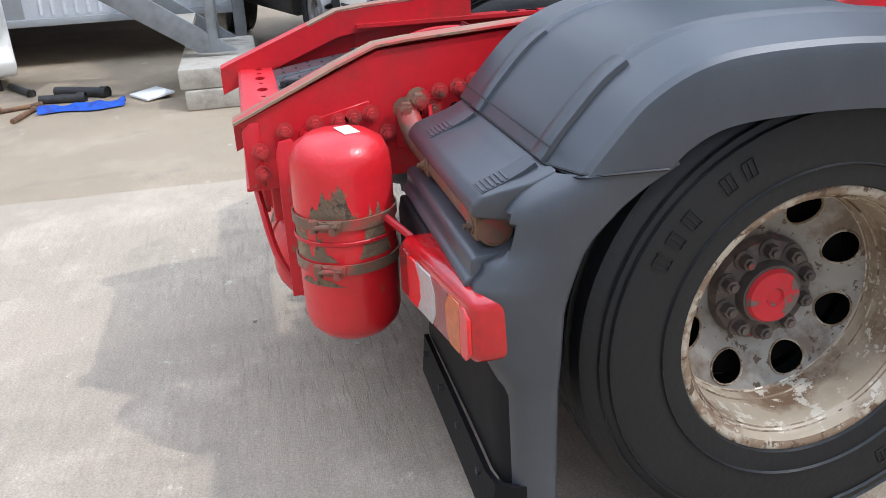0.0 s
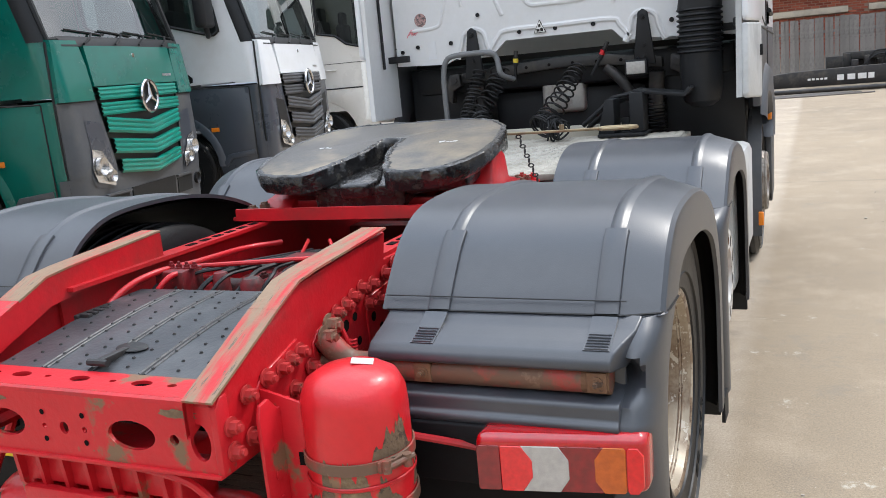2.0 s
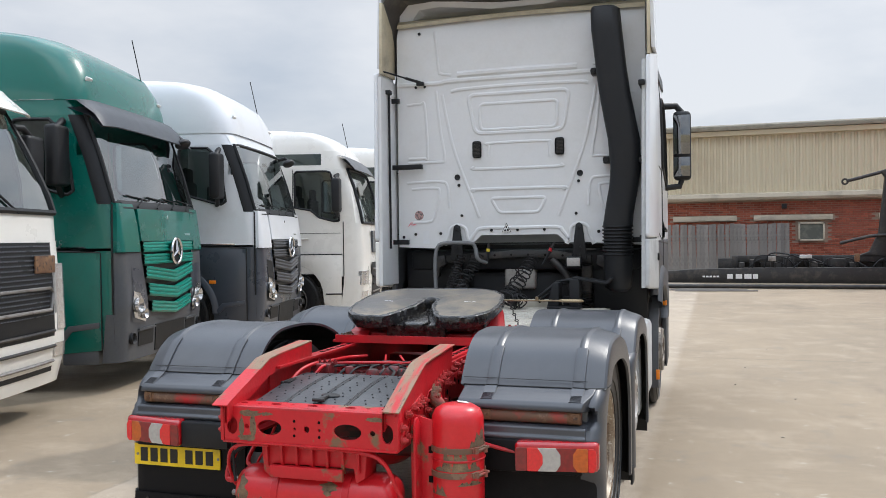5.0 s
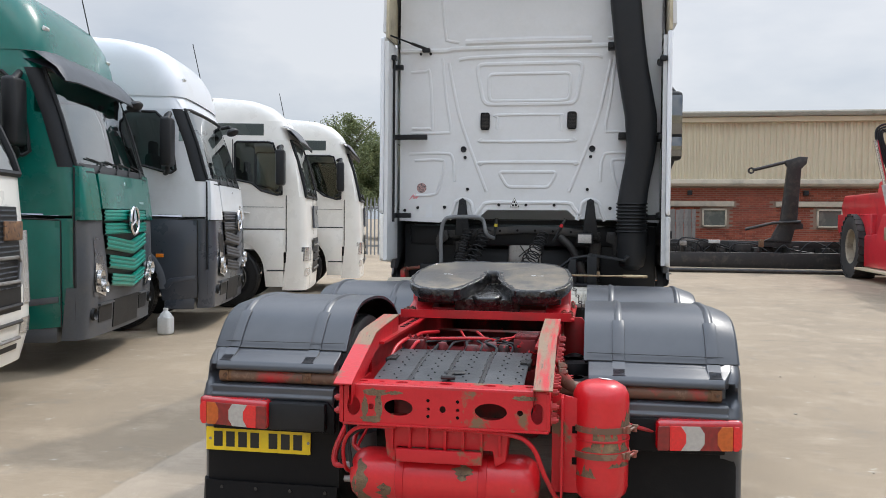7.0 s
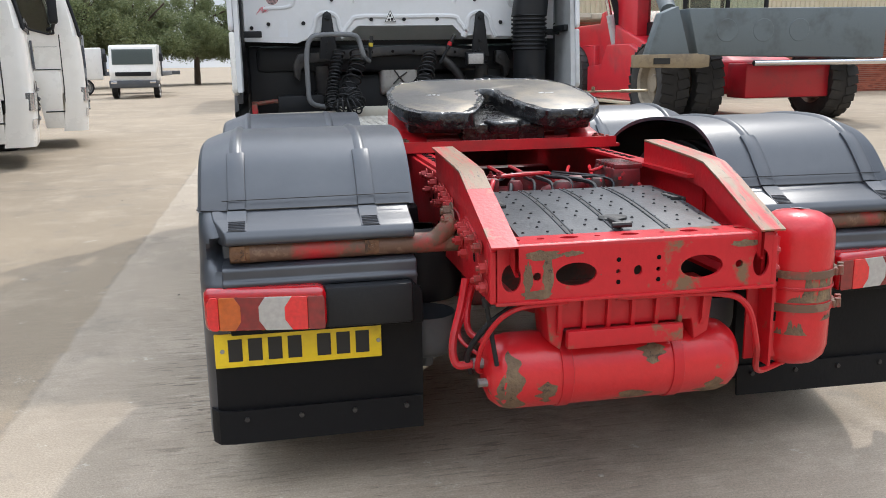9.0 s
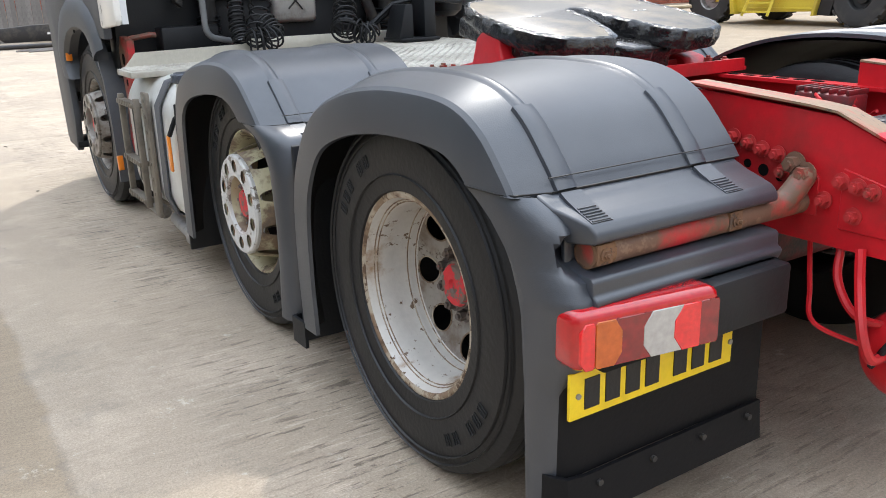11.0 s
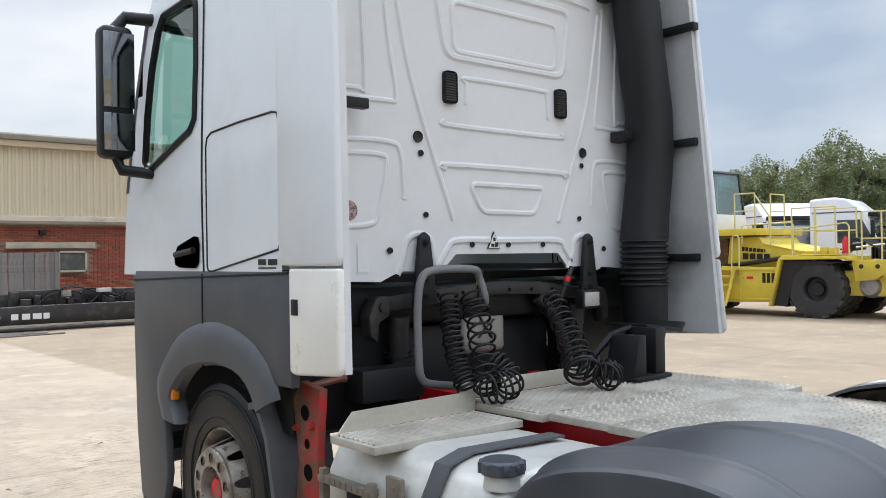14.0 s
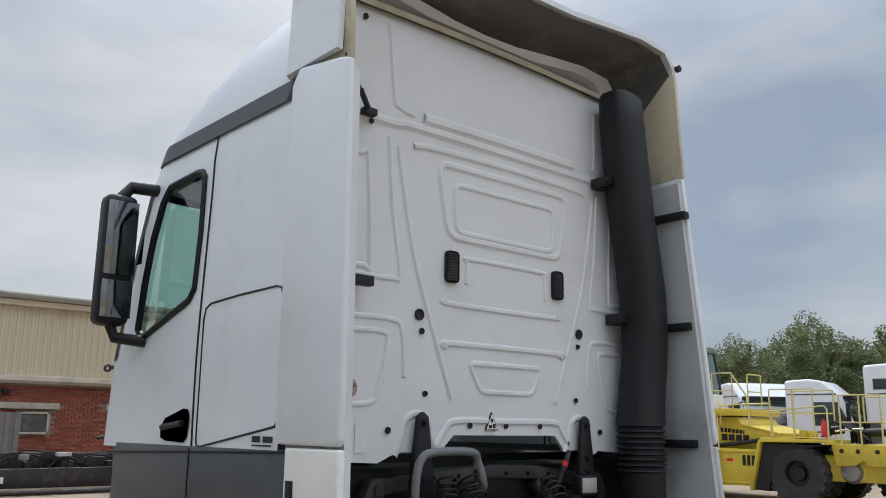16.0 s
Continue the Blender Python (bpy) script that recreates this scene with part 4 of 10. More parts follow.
for side in (-1, 1):
    ry = REAR
    mudguard(side, REAR_LINE, True)
    mudguard(side, MID_LINE, False)
    wheel(truck, side * 1.055, 0.105, AXLE, side, "dished", RIM_OLD if side < 0 else RIM_RUST, letters=True)
    wheel(truck, side * 0.735, 0.105, AXLE, side, "plain", RIM_OLD, ring=False)
    wheel(truck, side * 1.015, 1.425, AXLE, side, "proud", RIM_CHALK, letters=True)
    wheel(truck, side * 1.045, FRONT, AXLE, side, "proud", RIM_DISC, ring_mat=RIM_DISC)
    # flap under the lamps
    bm = B()
    sheet(bm, [[(side * x, y, z) for x, y in ((0.56, -0.572), (0.8, -0.572), (1.0, -0.572), (1.16, -0.575), (1.205, -0.568), (1.232, -0.54))] for z in (0.29, 0.45, 0.66)], 0.012)
    f = part("mud_flap", bm, FLAP, truck)
    bm = B()
    sheet(bm, [[(side * x, y - d, z) for x, y in ((0.565, -0.588), (0.8, -0.590), (1.0, -0.592), (1.17, -0.594), (1.215, -0.586), (1.238, -0.555), (1.246, -0.49))] for z, d in ((0.296, 0.0), (0.25, 0.004), (0.190, 0.010))], 0.012)
    part("flap_strip", bm, FLAP, f)
    bm = B()
    for k in range(4):
        cyl(bm, (side * (0.62 + 0.17 * k), -0.588, 0.268), (side * (0.62 + 0.17 * k), -0.603, 0.268), 0.008, seg=8)
    parts("flap_rivet", bm, DARK_STEEL, f)
    # cross pipe carrying the mudguard
    bm = B()
    py = ry - 0.578
    cyl(bm, (side * 0.42, py, 0.800), (side * 1.15, py, 0.800), 0.033, seg=24)
    pp = part("support_pipe", bm, RED_RAW, truck, "rusty red support pipe")
    bm = B()
    lathe(bm, [(0.0335, -0.06), (0.0338, 0.0), (0.028, 0.001), (0.027, -0.02), (0.0, -0.02)], Matrix.Translation((side * 1.15, py, 0.800)) @ Matrix.Rotation(radians(90 * side), 4, 'Y'), 24)
    part("pipe_end", bm, RUST, pp)
    bm = B()
    for u in (0.715, 1.125):
        box(bm, side * u - 0.022, side * u + 0.022, py - 0.036, py - 0.02, 0.779, 0.825, 0.003)
        bolt(bm, (side * u, py - 0.036, 0.802), (0, -1, 0), 0.010, 0.010)
    parts("pipe_bracket", bm, RUST, pp)
    bm = B()
    bolt(bm, (side * 0.455, -0.58, 0.875), (side, 0, 0), 0.020, 0.030)
    bolt(bm, (side * 0.45, -0.545, 0.895), (side, 0, 0), 0.020, 0.03)
    tube(bm, curve_pts([(side * 0.45, -0.575, 0.875), (side * 0.475, -0.572, 0.845), (side * 0.505, -0.562, 0.812), (side * 0.54, -0.555, 0.801)], 5), 0.030, 12)
    part("pipe_mount", bm, RED_RAW, pp)
    # tail lamp: deep wrap-round housing with coloured fields
    x0, x1 = 0.868, 1.235
    bm = B()
    bow = Matrix(((1, 0, 0, 0), (0.16, 1, 0, -0.14), (0, 0, 1, 0), (0, 0, 0, 1)))
    box(bm, x0, x1, -0.685, -0.60, 0.571, 0.706, 0.024, 4, m=bow)
    lamp = part("tail_lamp", bm if side > 0 else bmesh_mirror(bm), LAMP_RED, truck, "red tail lamp with white and amber fields")
    for a, b, c, d, mt, nm in ((0.875, 0.926, 0.004, 0.004, LAMP_DEEP, "tail_lens"), (0.927, 0.995, 0.002, 0.022, REFLECTOR, "stop_lens"), (0.968, 1.072, 0.002, 0.020, LAMP_WHITE, "reverse_lens"),
                               (1.050, 1.150, 0.002, 0.002, LAMP_DEEP, "fog_lens"), (1.126, 1.190, 0.018, 0.004, LAMP_AMBER, "indicator_lens"), (1.192, 1.226, 0.004, 0.012, REFLECTOR, "end_lens")):
        bm = B()
        poly = [(a + c, 0.577), (b - d, 0.577), (b, 0.577 + 1.5 * d), (b, 0.681 - 1.5 * d), (b - d, 0.681), (a + c, 0.681), (a, 0.681 - 1.5 * c), (a, 0.577 + 1.5 * c)]
        y0 = {"stop_lens": -0.6894, "fog_lens": -0.6870, "tail_lens": -0.6870}.get(nm, -0.6882)
        prism(bm, poly, "y", y0, -0.680, 0.001, 1)
        bmesh.ops.transform(bm, matrix=bow, verts=bm.verts)
        part(nm, bm if side > 0 else bmesh_mirror(bm), mt, lamp)
    bm = B()
    for k in (0.90, 1.068, 1.136):
        for z in (0.581, 0.679):
            p = bow @ Vector((k, -0.6865, z))
            cyl(bm, (side * p.x, p.y + 0.003, z), (side * p.x, p.y - 0.0005, z), 0.004, seg=8)
    parts("lens_screw", bm, LAMP_DEEP, lamp)

    # hoses hung between rail and reservoir
    if side < 0:
        bm = B()
        box(bm, -0.872, -0.60, -0.668, -0.60, 0.57, 0.70, 0.012, 2)
        part("junction_box", bm, BLACK, truck, "black box beside the tail lamp")
        bm = B()
        tube(bm, curve_pts([(-0.40, -0.66, 0.70), (-0.43, -0.68, 0.62), (-0.44, -0.74, 0.55), (-0.38, -0.79, 0.52)], 6), 0.011, 8)
        tube(bm, curve_pts([(-0.38, -0.56, 0.70), (-0.42, -0.60, 0.58), (-0.45, -0.64, 0.50), (-0.38, -0.74, 0.45)], 6), 0.007, 6)
        parts("air_hose", bm, RED, truck, touch=False)
        bm = B()
        tube(bm, [(-0.43, -0.90, 0.705), (-0.40, -0.92, 0.50)], 0.007, 8)
        tube(bm, [(-0.43, -0.90, 0.705), (-0.426, -0.903, 0.675)], 0.012, 10)
        part("level_rod", bm, BLACK, truck)

# number plate with unreadable black bars
bm = B()
box(bm, -1.215, -0.695, -0.588, -0.578, 0.440, 0.551, 0.003)
plate = part("number_plate", bm, YELLOW_PLATE, truck, "yellow rear plate with black bars")
bm = B()
x = -1.174
for w in (0.043, 0.043, 0.043, 0.043, 0.0, 0.043, 0.043, 0.043):
    if w:
        box(bm, x, x + w, -0.5905, -0.5878, 0.460, 0.532)
    x += 0.061 if w else 0.03
parts("plate_bar", bm, INK, plate)
bm = B()
for u in (-1.192, -0.705):
    cyl(bm, (u, -0.588, 0.496), (u, -0.592, 0.496), 0.007, seg=10)
parts("plate_screw", bm, STEEL, plate)

# ---- chassis ----
BOLT_RUST = material("rusty red bolt", (0.42, 0.03, 0.03), 0.5, dirt=(0.16, 0.06, 0.04), dirt_scale=14, dirt_from=0.56, dirt_to=0.66)


def pierced(cells, front, back, v0, v1, vc, n):
    """A plate between two parallel sheets with a row of oval holes through it."""
    bm = B()
    for a, b, c, hu, hv in cells:
        oval = [(c + hu * math.cos(2 * math.pi * (k + 0.5) / n), vc + hv * math.sin(2 * math.pi * (k + 0.5) / n)) for k in range(n)]
        r0, r1 = cut_patch(bm, front, a, b, v0, v1, oval, 2), cut_patch(bm, back, a, b, v0, v1, oval, 2)
        sheet(bm, [r0 + r0[:1], r1 + r1[:1]])
    for v in (v0, v1):
        sheet(bm, [[front(cells[0][0], v), front(cells[-1][1], v)], [back(cells[0][0], v), back(cells[-1][1], v)]])
    return bm


for side in (-1, 1):
    bm = B()
    # long channel rail
    prism(bm, [(0.345, 0.70), (0.415, 0.70), (0.415, 0.985), (0.345, 0.985), (0.345, 0.973), (0.403, 0.973), (0.403, 0.712), (0.345, 0.712)], "y", -0.58, 5.0)
    prism(bm, [(0.345, 0.70), (0.415, 0.70), (0.415, 0.84), (0.403, 0.84), (0.403, 0.712), (0.345, 0.712)], "y", -0.955, -0.58)
    rail = part("chassis_rail", bm if side > 0 else bmesh_mirror(bm), RED, truck)
    # sloped side plate with stepped pockets
    tip = -1.002 if side > 0 else -1.036
    out = [(-0.972, 0.70), (-0.972, 0.848), (tip + 0.012, 0.872), (-0.635, 1.02), (-0.17, 1.052), (-0.19, 0.975), (0.30, 0.975), (0.62, 0.985), (0.62, 0.78), (0.20, 0.70)]
    bm = B()
    prism(bm, out, "x", side * 0.418, side * 0.432, 0.002, 1)
    sp = part("side_plate", bm, RED, rail)
    bm = B()
    for y0, y1, z0, z1 in ((-0.845, -0.665, 0.75, 0.90), (-0.605, -0.365, 0.77, 0.925), (-0.325, 0.055, 0.77, 0.935)):
        prism(bm, [(y0, z0), (y1, z0), (y1, z1), (y0 + 0.03, z1 - 0.035), (y0, z1 - 0.06)], "x", side * 0.430, side * 0.437, 0.002, 1)
    parts("raised_pad", bm, RED, rail)
    # flange along the top of the plate
    bm = B()
    fl = [(tip, 0.876), (tip + 0.03, 0.889), (-0.64, 1.034), (-0.56, 1.043), (-0.182, 1.067)]
    top = [(-0.74, 0.9935)] + fl[2:]
    sheet(bm, [[(side * u, y, z) for u in (0.368, 0.371, 0.438, 0.445)] for y, z in top], 0.006)
    fg = part("ramp_flange", bm, FLANGE, rail, "ramp flange scuffed to bare metal")
    bm = B()
    sheet(bm, [[(side * u, y, z) for u in (0.368, 0.371, 0.438, 0.445)] for y, z in fl[:2] + [(-0.7405, 0.9933)]], 0.006)
    part("ramp_slope", bm, FLANGE if side > 0 else RED_WORN, fg, "scuffed slope of the ramp")
    bm = B()
    rows = [[(side * u, y, z - d) for u, d in ((0.369, 0.008), (0.369, 0.085), (0.379, 0.085), (0.379, 0.008))] for y, z in fl]
    sheet(bm, rows)
    part("flange_lip", bm, RED, rail)
    # bolts of the plate, and black discs painted for the shade in its holes
    for y, z in ((-0.90, 0.80), (-0.835, 0.845), (-0.70, 0.855), (-0.663, 0.862), (-0.62, 0.868), (-0.44, 0.908), (-0.392, 0.914), (-0.30, 0.935), (-0.27, 0.885), (-0.16, 0.94), (-0.20, 0.875), (-0.835, 0.75), (-0.90, 0.745), (-0.76, 0.855), (-0.35, 0.925), (-0.58, 0.815), (-0.24, 0.93), (-0.10, 0.955), (-0.05, 0.90), (0.02, 0.95), (-0.66, 0.79), (-0.46, 0.865)):
        part("plate_bolt", bolt(B(), (side * 0.437, y - 0.045, z), (side, 0, 0), 0.0145, 0.022), BOLT_RUST, rail)
    bm = B()
    for y, z, r in ((-0.50, 0.855, 0.012), (-0.51, 0.82, 0.017), (-0.535, 0.845, 0.011), (-0.45, 0.85, 0.012), (-0.45, 0.805, 0.011), (-0.40, 0.86, 0.016), (-0.40, 0.81, 0.012), (-0.35, 0.87, 0.012),
                    (-0.25, 0.84, 0.014), (-0.21, 0.80, 0.012), (-0.12, 0.88, 0.016), (-0.06, 0.93, 0.013), (-0.05, 0.86, 0.013), (0.0, 0.90, 0.013), (-0.34, 0.80, 0.012), (-0.76, 0.80, 0.014)):
        lathe(bm, [(0.0, 0), (r, 0)], Matrix.Translation((side * 0.4385, y - 0.045, z)) @ Matrix.Rotation(radians(90), 4, 'Y'), 14)
    parts("plate_hole", bm, HOLE_SHADE, rail, "black discs painted for shaded drill holes")
    # lightening slots on top of the rails ahead, as black slips painted for their shade
    bm = B()
    for k in range(7):
        box(bm, side * 0.38 - 0.012, side * 0.38 + 0.012, -0.05 + 0.07 * k, -0.01 + 0.07 * k, 0.9855, 0.9875)
    parts("rail_slot", bm, HOLE_SHADE, rail)

# rear cross member with oval holes
cm_z = [0.705, 0.855]
cells = [(-0.415, -0.33, -0.375, 0.028, 0.04), (-0.33, -0.27, -0.30, 0.012, 0.012), (-0.27, -0.10, -0.185, 0.061, 0.034), (-0.10, -0.03, -0.06, 0.007, 0.007), (-0.03, 0.035, 0.0, 0.013, 0.015),
         (0.035, 0.10, 0.062, 0.007, 0.007), (0.10, 0.29, 0.197, 0.066, 0.034), (0.29, 0.35, 0.315, 0.012, 0.012), (0.35, 0.425, 0.385, 0.026, 0.042)]
bm = pierced(cells, lambda u, v: (u, -0.982, v), lambda u, v: (u, -0.972, v), cm_z[0], cm_z[1], 0.775, 24)
cross = part("rear_cross_member", bm, RED_WORN, truck, "red pressed cross member with oval holes", smooth=30)
tops = [(-0.40, -0.31, -0.35, 0.02, 0.012), (-0.31, -0.235, -0.27, 0.012, 0.009), (-0.235, -0.13, -0.185, 0.028, 0.016), (-0.13, -0.06, -0.10, 0.009, 0.007), (-0.06, 0.06, 0.0, 0.028, 0.016),
        (0.06, 0.13, 0.10, 0.009, 0.007), (0.13, 0.235, 0.185, 0.028, 0.016), (0.235, 0.31, 0.27, 0.012, 0.009), (0.31, 0.40, 0.35, 0.02, 0.012)]
bm = pierced(tops, lambda u, v: (u, v, 0.868), lambda u, v: (u, v, 0.860), -0.972, -0.87, -0.915, 16)
part("cross_member_top", bm, RED_WORN, cross)
bm = B()
rows = [[(u, -0.982 + d, 0.855 + e) for d, e in ((0, 0), (0.002, 0.008), (0.008, 0.012), (0.012, 0.013))] for u in (-0.415, 0.0, 0.42)]
sheet(bm, rows)
box(bm, -0.42, 0.43, -0.99, -0.90, 0.697, 0.707, 0.003)
part("cross_member_edge", bm, RED, cross)
for s in (-1, 1):
    bm = B()
    prism(bm, [(-0.9835, 0.704), (-0.9835, 0.852), (-0.965, 0.873), (-0.94, 0.873), (-0.94, 0.704)], "x", s * 0.418, s * 0.436, 0.004, 2)
    part("corner_gusset", bm, RED_WORN, cross)
# black discs paint the shade of four small holes
bm = B()
for u in (-0.06, 0.062):
    for z in (0.745, 0.81):
        lathe(bm, [(0, 0), (0.007, 0)], Matrix.Translation((u, -0.9835, z)) @ Matrix.Rotation(radians(90), 4, 'X'), 10)
parts("small_hole", bm, HOLE_SHADE, cross)

bm = B()
flake = random.Random(5)
for i, (cx, cz, rx, rz) in enumerate(((-0.268, 0.775, 0.016, 0.055), (-0.327, 0.770, 0.013, 0.050), (-0.285, 0.835, 0.055, 0.013), (-0.300, 0.722, 0.045, 0.013), (-0.20, 0.836, 0.03, 0.008), (0.335, 0.836, 0.05, 0.010))):
    s0 = flake.random() * 40
    ring_pts = [(cx + rx * math.cos(a) * (1 + 0.5 * noise.noise(Vector((s0, a * 2.2, 0)))), cz + rz * math.sin(a) * (1 + 0.5 * noise.noise(Vector((s0 + 9, a * 2.6, 0))))) for a in [2 * math.pi * k / 40 for k in range(40)]]
    c = bm.verts.new((cx, -0.9824 - 0.0003 * i, cz))
    ring_v = [bm.verts.new((u, -0.9824 - 0.0003 * i, max(0.708, min(0.853, v)))) for u, v in ring_pts]
    for p, q in zip(ring_v, ring_v[1:] + ring_v[:1]):
        bm.faces.new((c, p, q))
parts("bare_patch", bm, BARE, cross, "flaked brown bare metal")

# black studded pan between the rails
bm = B()
ny, nx = 12, 24
pan = lambda u, v: (u, v, 0.868 + 0.052 * math.sin(min(1, (v + 0.86) / 0.50) * math.pi / 2))
us = [-0.32 + 0.64 * i / 20 for i in range(21)]
sheet(bm, [[pan(u, -0.87 + 0.52 * j / 12) for u in us] for j in range(13)], 0.012)
pan_ob = part("cover_pan", bm, PAN, truck, "dark grey studded cover pan")
# black ribbons on the flat pan paint the shade of its grooves
for g in (-0.165, -0.015, 0.14):
    part("pan_groove", sheet(B(), [[Vector(pan(g + w, -0.868 + 0.515 * j / 12)) + Vector((0, 0, 0.0012)) for j in range(13)] for w in (-0.0045, 0.0045)]), INK, pan_ob)
    bm = B()
    for w in (-0.008, 0.008):
        tube(bm, [Vector(pan(g + w, -0.866 + 0.51 * j / 12)) + Vector((0, 0, 0.001)) for j in range(13)], 0.003, 5)
    parts("pan_ridge", bm, PAN, pan_ob)
bm = B()
for i in range(17):
    for j in range(12):
        u, v = -0.30 + 0.0375 * i + (0.018 if j % 2 else 0), -0.84 + 0.042 * j
        if (i + j) % 2 == 0 and u < 0.31:
            p = Vector(pan(u, v))
            cyl(bm, p, p + Vector((0, 0, 0.004)), 0.0052, 0.003, seg=7)
tagged(part("studs", bm, INK, pan_ob), kind="stuff")
# flat black disc paints the shade of the latch recess
bm = B()
lathe(bm, [(0, 0.0), (0.035, 0.0), (0.037, -0.002)], Matrix.Translation((0.012, -0.755, 0.8905)) @ Matrix.Rotation(radians(8), 4, 'X') @ Matrix.Diagonal((1.3, 0.7, 1, 1)), 16)
part("latch_recess", bm, INK, pan_ob)
bm = B()
box(bm, -0.012, 0.012, -0.85, -0.76, 0.874, 0.892, 0.005)
tube(bm, [(-0.03, -0.855, 0.884), (0.03, -0.855, 0.884)], 0.009, 8)
parts("pan_latch", bm, DARK_STEEL, pan_ob, "dark metal latch", touch=False)
bm = B()
for s in (-1, 1):
    for k in range(4):
        box(bm, s * 0.305 - 0.022, s * 0.305 + 0.022, -0.60 + 0.024 * k, -0.585 + 0.024 * k, 0.89, 0.916, 0.003)
    box(bm, s * 0.322 - 0.008, s * 0.322 + 0.008, -0.61, -0.48, 0.88, 0.915, 0.003)
parts("pan_catch", bm, INK, pan_ob)

# lying air reservoir with its ribbed bracket
bm = B()
q = Matrix.Translation((-0.016, -0.83, 0.449)) @ Matrix.Rotation(radians(90), 4, 'Y')
lathe(bm, [(0, -0.408), (0.05, -0.403), (0.085, -0.389), (0.107, -0.362), (0.115, -0.33), (0.1155, -0.10), (0.1155, 0.10), (0.115, 0.33), (0.107, 0.362), (0.085, 0.389), (0.05, 0.403), (0, 0.408)], q, 48)
res = part("air_reservoir", bm, RED_TANK, truck, "red lying air reservoir with worn paint")
bm = B()
for u in (-0.19, 0.16):
    lathe(bm, [(0.117, -0.018), (0.120, -0.016), (0.120, 0.016), (0.117, 0.018)], Matrix.Translation((u, -0.83, 0.449)) @ Matrix.Rotation(radians(90), 4, 'Y'), 48)
parts("reservoir_strap", bm, RED, res)
bm = B()
flake = random.Random(12)
ends = [(-0.403, 0.05), (-0.389, 0.085), (-0.362, 0.107), (-0.33, 0.115), (-0.10, 0.1155), (0.33, 0.115), (0.362, 0.107), (0.389, 0.085)]


def reservoir_r(t):
    for (t0, r0), (t1, r1) in zip(ends, ends[1:]):
        if t <= t1:
            return r0 + (r1 - r0) * (t - t0) / (t1 - t0)
    return 0.085


for a0, a1, t0, t1 in ((-1.3, 0.9, -0.392, -0.30), (-0.75, 0.0, -0.27, -0.20), (-1.2, -0.3, 0.25, 0.36), (0.2, 0.9, 0.05, 0.14), (-1.0, -0.5, -0.02, 0.10)):
    k = 26
    s0 = flake.random() * 50
    rows = []
    for i in range(k + 1):
        a = a0 + (a1 - a0) * i / k
        fade = min(1.0, 4 * i / k, 4 * (k - i) / k)
        mid, half = (t0 + t1) / 2 + 0.02 * noise.noise(Vector((s0, i * 0.3, 4))), (t1 - t0) / 2 * fade * max(0.05, 0.7 + 0.8 * noise.noise(Vector((s0, i * 0.22, 0))))
        ts = [max(-0.4, mid - half + 2 * half * j / 6) for j in range(7)]
        rows.append([(-0.016 + t, -0.83 - (reservoir_r(t) + 0.0009) * math.cos(a), 0.449 + (reservoir_r(t) + 0.0009) * math.sin(a)) for t in ts])
    sheet(bm, rows)
parts("bare_patch", bm, BARE, res, "flaked brown bare metal")
bm = B()
cyl(bm, (-0.415, -0.83, 0.478), (-0.452, -0.83, 0.478), 0.017, seg=8)
cyl(bm, (-0.412, -0.87, 0.432), (-0.445, -0.87, 0.432), 0.014, seg=8)
parts("end_fitting", bm, STEEL, res, "steel pipe fitting")
bm = B()
tube(bm, curve_pts([(-0.452, -0.83, 0.478), (-0.50, -0.825, 0.480), (-0.505, -0.80, 0.54), (-0.47, -0.76, 0.64), (-0.45, -0.74, 0.72)], 5), 0.013, 8)
part("feed_pipe", bm, RED, res)
bm = B()
prism(bm, [(-0.26, 0.71), (0.27, 0.71), (0.255, 0.56), (0.21, 0.535), (0.2, 0.60), (-0.2, 0.60), (-0.21, 0.535), (-0.245, 0.56)], "y", -0.93, -0.80, 0.006)
for k in range(7):
    u = -0.22 + 0.075 * k
    prism(bm, [(-0.955, 0.70), (-0.925, 0.70), (-0.925, 0.575), (-0.945, 0.60)], "x", u - 0.006, u + 0.006)
box(bm, -0.20, 0.16, -0.962, -0.935, 0.545, 0.60, 0.006)
parts("reservoir_bracket", bm, RED_WORN, res, touch=False)
bm = B()
tube(bm, curve_pts([(-0.20, -0.96, 0.69), (-0.36, -0.97, 0.68), (-0.43, -0.93, 0.60), (-0.445, -0.86, 0.48), (-0.42, -0.83, 0.45)]), 0.008)
tube(bm, curve_pts([(-0.05, -0.95, 0.69), (0.25, -0.965, 0.685), (0.36, -0.96, 0.64), (0.42, -0.93, 0.50), (0.48, -0.85, 0.385), (0.60, -0.80, 0.385)]), 0.010)
tube(bm, curve_pts([(0.70, -0.70, 0.70), (0.80, -0.64, 0.66), (0.88, -0.62, 0.64)]), 0.009)
parts("brake_pipe", bm, RED, res)
bm = B()
tube(bm, curve_pts([(-0.33, -0.90, 0.68), (-0.42, -0.90, 0.62), (-0.47, -0.85, 0.52), (-0.45, -0.80, 0.44)]), 0.009)
part("black_hose", bm, BLACK, res)

# standing air reservoir at the right rail
TX, TY = 0.636, -0.771
bm = B()
q = Matrix.Translation((TX, TY, 0))
lathe(bm, [(0, 0.376), (0.04, 0.379), (0.085, 0.395), (0.108, 0.42), (0.116, 0.45), (0.117, 0.60), (0.117, 0.80), (0.114, 0.83), (0.10, 0.86), (0.07, 0.878), (0.03, 0.885), (0, 0.886)], q, 56)
vres = part("standing_reservoir", bm, RED_TANK, truck, "red standing air reservoir, paint flaking at its straps")
bm = B()
